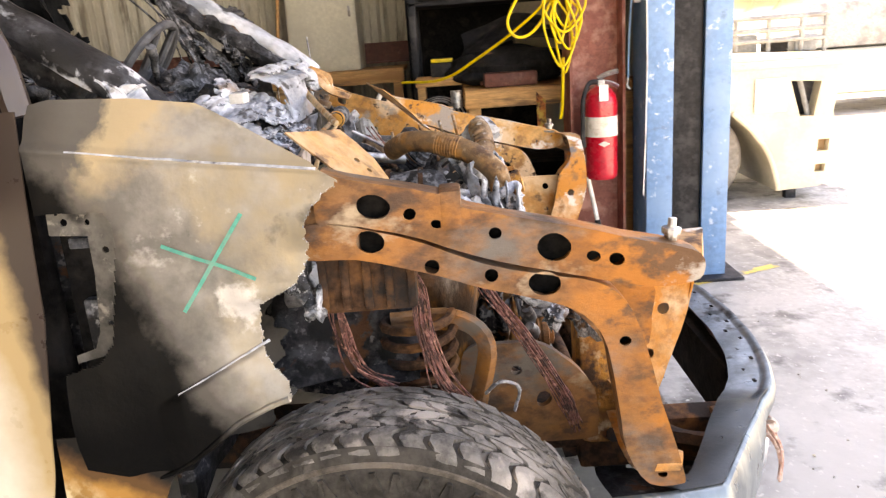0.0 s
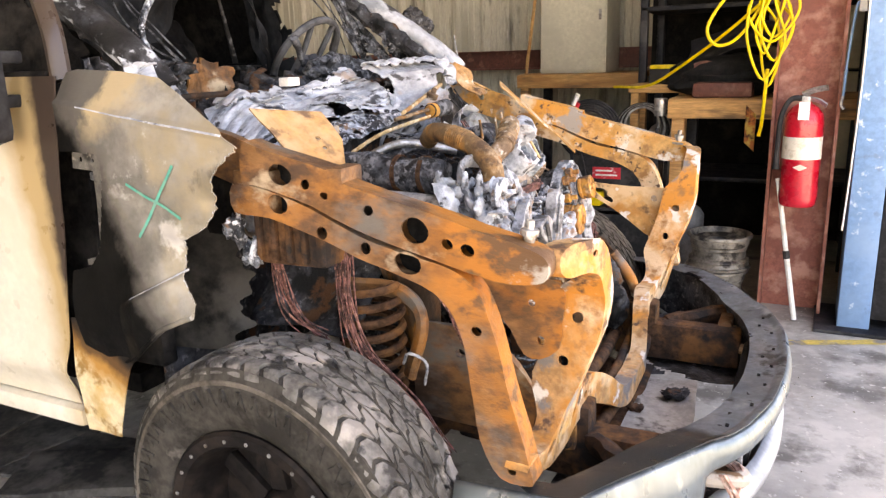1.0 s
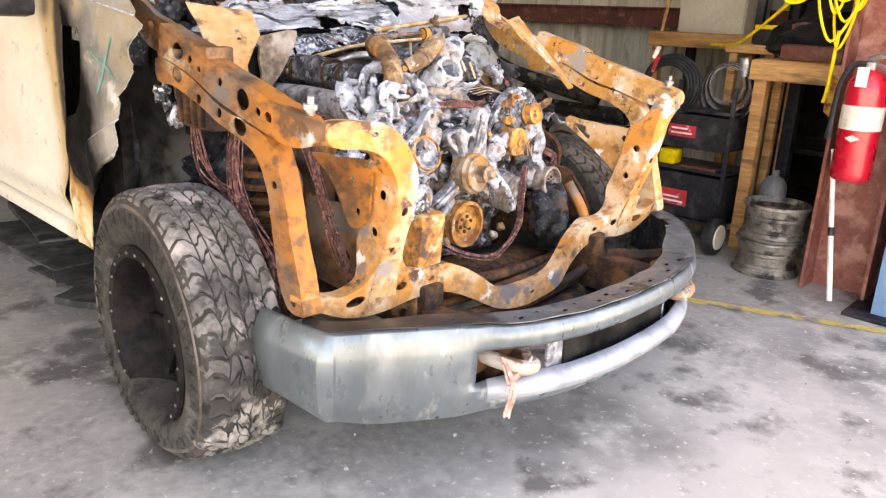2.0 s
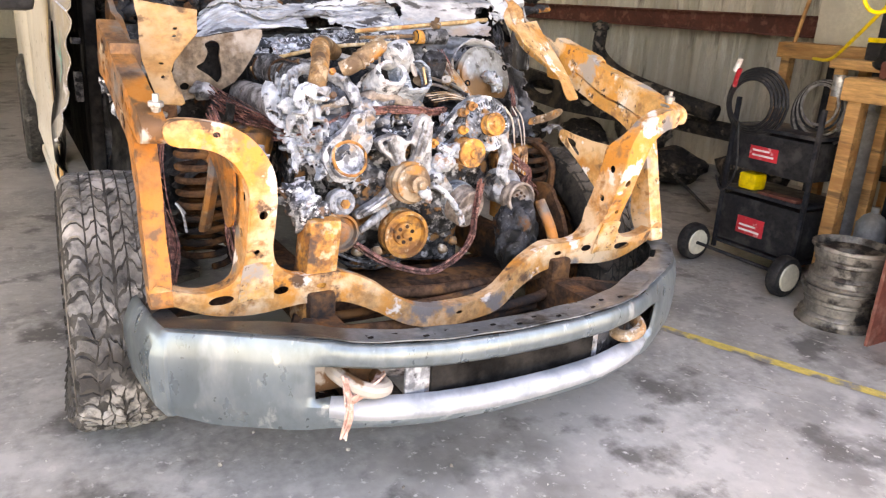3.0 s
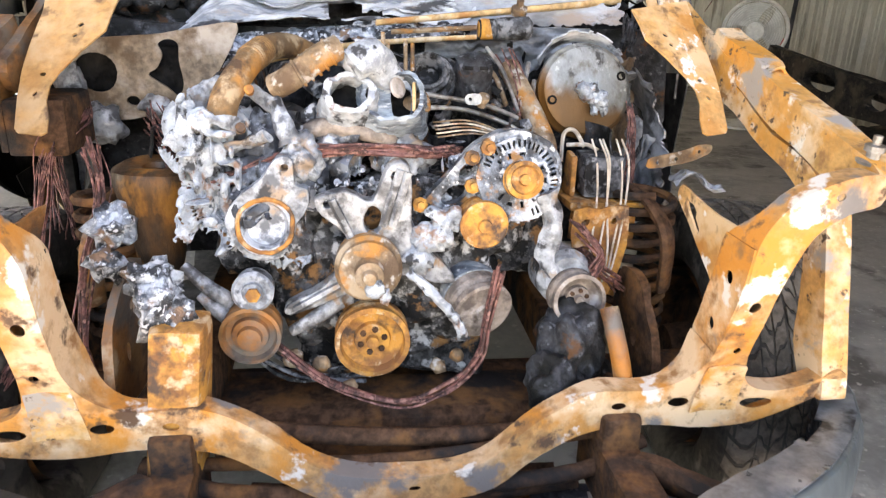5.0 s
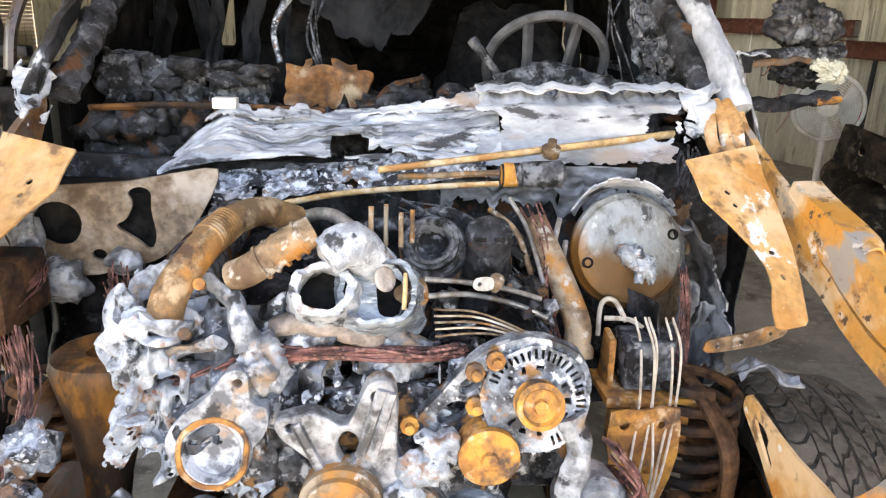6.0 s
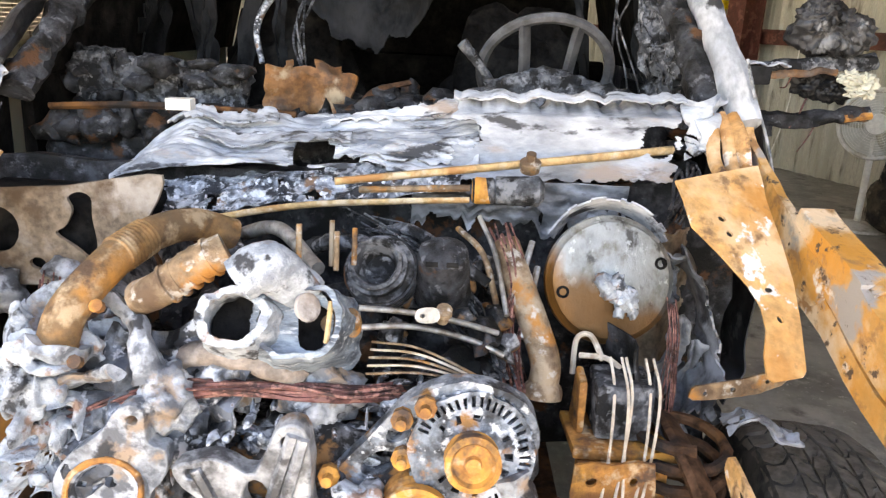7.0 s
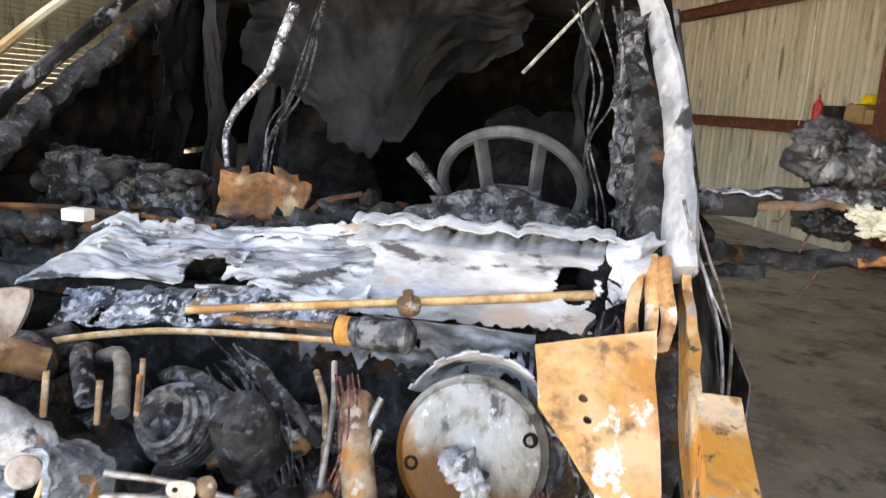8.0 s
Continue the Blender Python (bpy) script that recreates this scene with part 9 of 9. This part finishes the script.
turned("knob", far_pole, RED_LABEL, (-5.73, 4.385, 0.70), (0, -1, 0), [(0, 0.012), (0.035, 0.012), (0.04, 0.03), (0.03, 0.05), (0, 0.055)], "red knob", 14)

# bottles and boxes on the girt of the far wall
def ledge(x):
    return SKEW @ Vector((x, -0.13, 1.586))


for x, mat, lab, h in ((-2.95, RED_LABEL, "red plastic bottle on the wall ledge", 0.24), (-3.55, RED_LABEL, "red plastic funnel jug on the wall ledge", 0.34)):
    bm = bmesh.new()
    lathe(bm, [(0, 0), (0.06, 0), (0.065, 0.02), (0.065, h * 0.55), (0.035, h * 0.75), (0.02, h * 0.8), (0.018, h), (0, h)], Matrix.Translation(ledge(x)), 16)
    tagged(part("bottle", bm, mat), lab, "bottle", "bottles on the ledge")
for x, w, h, mat, lab in ((-3.2, 0.14, 0.20, BLACK_PLASTIC, "black box on the wall ledge"), (-2.78, 0.16, 0.22, WOOD_DULL, "brown cardboard box on the wall ledge"), (-2.45, 0.15, 0.16, WOOD_DULL, "brown cardboard box on the wall ledge")):
    bm = bmesh.new()
    box(bm, (-w, -0.08, 0), (w, 0.08, h), 0.008, Matrix.Translation(ledge(x)) @ Matrix.Rotation(0.4, 4, "Z"))
    tagged(part("ledge_box", bm, mat), lab, "box", "boxes on the ledge")
bm = bmesh.new()
lathe(bm, [(0.15, 0), (0.152, 0.01), (0.12, 0.015), (0.115, 0.06), (0.08, 0.11), (0, 0.125)], Matrix.Translation(ledge(-2.62) + Vector((0, 0, 0.222))), 24)
tagged(part("hard_hat", bm, YELLOW), "yellow hard hat lying on the ledge boxes", "hard hat")
bm = bmesh.new()
q = SKEW @ Vector((-3.9, -0.10, 1.5))
tube(bm, [q + Vector((0, 0, 1.6)), q + Vector((0.05, 0, 0.4)), q + Vector((0.12, -0.05, 0.02))], 0.009, 6, 4)
tagged(part("wall_cable", bm, WHITE_PLASTIC), "pale cable hanging down the ribbed wall", "cable")
bm = bmesh.new()
q = SKEW @ Vector((-1.2, -0.22, 0))
tube(bm, [q + Vector((0, 0, 1.42)), q + Vector((0.03, -0.03, 0.8)), q + Vector((-0.05, -0.10, 0.25)), q + Vector((0.2, -0.35, 0.01))], 0.007, 6, 5)
tagged(part("wall_cable", bm, WHITE_PLASTIC), "pale cable hanging from the ledge to the floor", "cable")

# marks and rubbish on the floor
bm = bmesh.new()
a, b = Vector((0.25, 1.25, 0.003)), Vector((1.9, 1.93, 0.003))
nrm = Vector((-(b - a).y, (b - a).x, 0)).normalized() * 0.03
n = 60
rows = [[bm.verts.new(a.lerp(b, k / n) + nrm * (e + 0.25 * noise.noise(Vector((k * 0.5, e, 0))))) for e in (-1, 1)] for k in range(n + 1)]
for p, q in zip(rows, rows[1:]):
    bm.faces.new((p[0], q[0], q[1], p[1]))
tagged(part("floor_stripe", bm, YELLOW_PAINT), "worn yellow painted stripe on the floor", "floor marking", kind="structure")
bm = bmesh.new()
for a, b, w in (((-0.10, 1.64, 0.003), (1.2, 1.92, 0.003), 0.0025), ((0.55, 1.05, 0.003), (1.05, 1.30, 0.003), 0.002)):
    a, b = Vector(a), Vector(b)
    nrm = Vector((-(b - a).y, (b - a).x, 0)).normalized() * w
    bm.faces.new([bm.verts.new(q) for q in (a - nrm, b - nrm, b + nrm, a + nrm)])
tagged(part("floor_scratch", bm, CRUMB), "pale scratches in the concrete", "floor marking", kind="structure")
r = random.Random(3)
bm = bmesh.new()
for k in range(90):
    x, y = r.uniform(0.2, 1.5), r.uniform(-1.4, 1.3)
    s = r.uniform(0.0015, 0.005) * (1.6 if r.random() < 0.12 else 1)
    c = bmesh.ops.create_icosphere(bm, subdivisions=1, radius=s)
    for v in c["verts"]:
        v.co = Vector((x, y, s * 0.5)) + v.co * (0.7 + 0.6 * r.random())
tagged(part("crumbs", bm, CRUMB), "pale crumbs of ash and metal on the floor", "debris", kind="stuff")
for k, (x, y, w, d, turn) in enumerate(((-1.50, -0.62, 0.35, 0.16, 10), (-1.85, -0.50, 0.40, 0.22, -14), (-2.2, -0.60, 0.5, 0.2, 5), (-1.20, -0.66, 0.22, 0.14, 30), (-2.6, -0.3, 0.5, 0.3, -8))):
    bm = bmesh.new()
    box(bm, (-w, -d, 0.002), (w, d, 0.018 + 0.006 * k), 0.004)
    bmesh.ops.subdivide_edges(bm, edges=bm.edges[:], cuts=4, use_grid_fill=True)
    crumple(bm, 0.008, 5, k)
    for v in bm.verts:
        v.co.z = max(v.co.z, 0.001)
    bmesh.ops.transform(bm, matrix=Matrix.Translation((x, y, 0.0)) @ Matrix.Rotation(radians(turn), 4, "Z"), verts=bm.verts[:])
    tagged(part("floor_mat", bm, DARK_MAT), "dark scorched panel lying on the floor under the truck", "panel", "panels under the truck")

# ---------------------------------------------------------------- white lorry outside
lorry = thing("lorry", "sunlit cream-white lorry parked outside the bay", "lorry", (2.4, 3.9, -0.05))
bm = bmesh.new()
out = [(1.45, 0.55), (1.58, 0.70), (1.78, 0.79), (2.0, 0.78), (2.17, 0.70), (2.34, 0.55), (2.47, 0.37), (2.53, 0.20), (2.566, 0.07), (2.88, 0.09), (2.97, 0.15), (2.985, 0.50), (2.96, 0.66), (2.985, 0.88), (3.03, 0.94), (3.02, 1.05), (2.90, 1.09), (2.2, 1.12), (0.8, 1.20), (0.8, 0.55)]
plate(bm, out, [[(2.63, 0.90), (2.86, 0.885), (2.815, 0.63), (2.71, 0.635)], [(2.855, 0.36), (2.94, 0.36), (2.945, 0.45), (2.86, 0.45)], [(2.845, 0.20), (2.92, 0.20), (2.925, 0.26), (2.85, 0.26)]], 1.5, at_y(5.0))
hood = part("bonnet", bm, TRUCK_WHITE, None, "cream-white bonnet and wheel arch", angle=50)
under(lorry, hood)
solid("lamp_recess", lorry, DARK_STEEL, ((2.60, 3.62, 0.55), (2.99, 3.66, 0.95)))
line("lamp_strut", lorry, DULL_GREY, [(2.80, 3.56, 0.62), (2.72, 3.56, 0.90)], 0.02, "", 8, 0)
solid("fog_recess", lorry, WOOD_DULL, ((2.83, 3.56, 0.18), (2.96, 3.58, 0.48)))
solid("bonnet_lip", lorry, TRUCK_WHITE, ((2.15, 3.47, 1.0), (3.0, 3.50, 1.05)), bevel=0.012)
solid("headlight", lorry, WHITE_PLASTIC, ((2.36, 3.475, 0.68), (2.60, 3.498, 0.93)), bevel=0.01)
bm = bmesh.new()
tube(bm, [(2.20, 3.49, 0.69), (2.35, 3.485, 0.55), (2.48, 3.485, 0.37), (2.54, 3.485, 0.20), (2.572, 3.49, 0.08)], 0.02, 8, 5)
under(lorry, part("arch_edge", bm, TRUCK_WHITE))
# small dark block under the lorry's front end
solid("front_block", lorry, DARK_STEEL, ((2.66, 3.55, -0.045), (2.74, 3.62, 0.08)), bevel=0.01)
solid("wheel_well", lorry, SOOT_AND_SHADE, ((1.5, 4.2, 0.0), (2.5, 4.24, 0.78)))
for y in (3.68, 4.75):
    tyre = turned("tyre", lorry, TYRE_GREY, (1.95, y, 0.335), (0, 1, 0), [(0.21, -0.10), (0.23, -0.12), (0.34, -0.115), (0.37, -0.08), (0.385, 0.0), (0.37, 0.08), (0.34, 0.115), (0.23, 0.12), (0.21, 0.10)], n=40)
    nest(tyre, turned("rim", lorry, DULL_GREY, (1.95, y, 0.335), (0, 1, 0), [(0.215, -0.11), (0.20, -0.04), (0.10, -0.03), (0.08, -0.07), (0, -0.07)], n=30))
solid("cab", lorry, TRUCK_WHITE, ((0.6, 3.6, 1.19), (1.75, 5.0, 2.6)), bevel=0.05)
for z in (1.19, 1.27, 1.36):
    line("rack_pipe", lorry, DULL_GREY, [(1.75, 3.75, z), (3.0, 3.75, z)], 0.018, "", 8, 0)
for x in (1.9, 2.3, 2.55, 2.80, 2.98):
    line("rack_post", lorry, DULL_GREY, [(x, 3.75, 1.08), (x, 3.75, 1.37)], 0.018, "", 8, 0)
turned("tank", lorry, TRUCK_WHITE, (2.25, 4.1, 1.70), (1, 0, 0), [(0, 0), (0.2, 0.01), (0.28, 0.06), (0.28, 0.22), (0.292, 0.23), (0.292, 0.26), (0.28, 0.27), (0.28, 0.44), (0.292, 0.45), (0.292, 0.48), (0.28, 0.49), (0.28, 0.66), (0.2, 0.72), (0, 0.73)])
for k, (x, y, z, r) in enumerate(((2.2, 3.9, 1.16, 0.09), (2.42, 3.95, 1.18, 0.10), (2.66, 3.9, 1.15, 0.08), (2.9, 3.95, 1.16, 0.09))):
    solid("load", lorry, DULL_GREY if k % 2 else SCRAP, ((x - r, y - 0.08, 1.09), (x + r, y + 0.08, z + r * 0.6)), bevel=0.02)
# a second vehicle and clutter further off in the yard
for k, (x, y, w, h, mat) in enumerate(((6.2, 9.0, 2.2, 1.5, TRUCK_WHITE), (9.5, 13.0, 2.6, 1.7, DULL_GREY), (12.0, 11.0, 2.0, 1.4, TRUCK_WHITE))):
    car = thing("parked_car", "pale car parked out in the bright yard", "car", (x, y, -0.05), "cars in the yard")
    solid("body", car, mat, ((x - w, y - 0.9, 0.25), (x + w, y + 0.9, 0.85)), bevel=0.12)
    solid("cabin", car, DULL_GREY, ((x - w * 0.6, y - 0.78, 0.85), (x + w * 0.4, y + 0.78, h)), bevel=0.15)
    for dx in (-0.62, 0.62):
        for dy in (-0.86, 0.86):
            turned("wheel", car, RUBBER, (x + dx * w, y + dy, 0.28), (0, 1, 0), [(0, -0.1), (0.28, -0.1), (0.33, -0.07), (0.33, 0.07), (0.28, 0.1), (0, 0.1)])

# lock cable and hook hanging by the lift column, and a white cable down its face
hook = thing("lock_cable", "thin blue cable with a small hook hanging by the column", "cable", (1.09, 1.93, 1.10))
line("wire", hook, BLUE, [(1.10, 1.94, 2.2), (1.10, 1.93, 1.62), (1.07, 1.925, 1.52), (1.055, 1.92, 1.30), (1.05, 1.92, 1.12)], 0.006, "", 6)
line("hook_end", hook, STEEL, [(1.05, 1.92, 1.12), (1.045, 1.915, 1.08), (1.06, 1.91, 1.06)], 0.007, "", 6)
solid("clip", hook, WHITE_PLASTIC, ((1.08, 1.91, 1.50), (1.115, 1.945, 1.60)), bevel=0.006)
line("white_cord", hook, WHITE_PLASTIC, [(1.115, 1.795, 1.55), (1.118, 1.792, 1.2), (1.11, 1.79, 0.8), (1.10, 1.79, 0.5)], 0.004, "", 6)
bm = bmesh.new()
sheet(bm, lambda u, v: Vector((0.20 + 0.75 * u, 2.62 + 0.35 * v + 0.05 * math.sin(u * 5), 1.18 + 0.16 * math.sin(u * 3.0) * (1 - 0.4 * v) + 0.20 * v + 0.05 * u)) + noise.noise_vector(Vector((u * 3, v * 3, 5))) * 0.03, 30, 16, lambda u, v: fray(u, v, 3) < 0.6, 0.006)
tagged(part("body_panel", bm, DARK_STEEL), "black crumpled body panel lying on the bench", "body panel")
bm = bmesh.new()
sheet(bm, lambda u, v: Vector((0.28 + 0.40 * u, 2.50 + 0.05 * v, 1.10 + 0.16 * v + 0.02 * math.sin(u * 9))) + noise.noise_vector(Vector((u * 4, v * 3, 9))) * 0.02, 20, 8, None, 0.006)
tagged(part("body_panel", bm, RED_STEEL), "dark red scrap panel standing on the bench", "body panel")
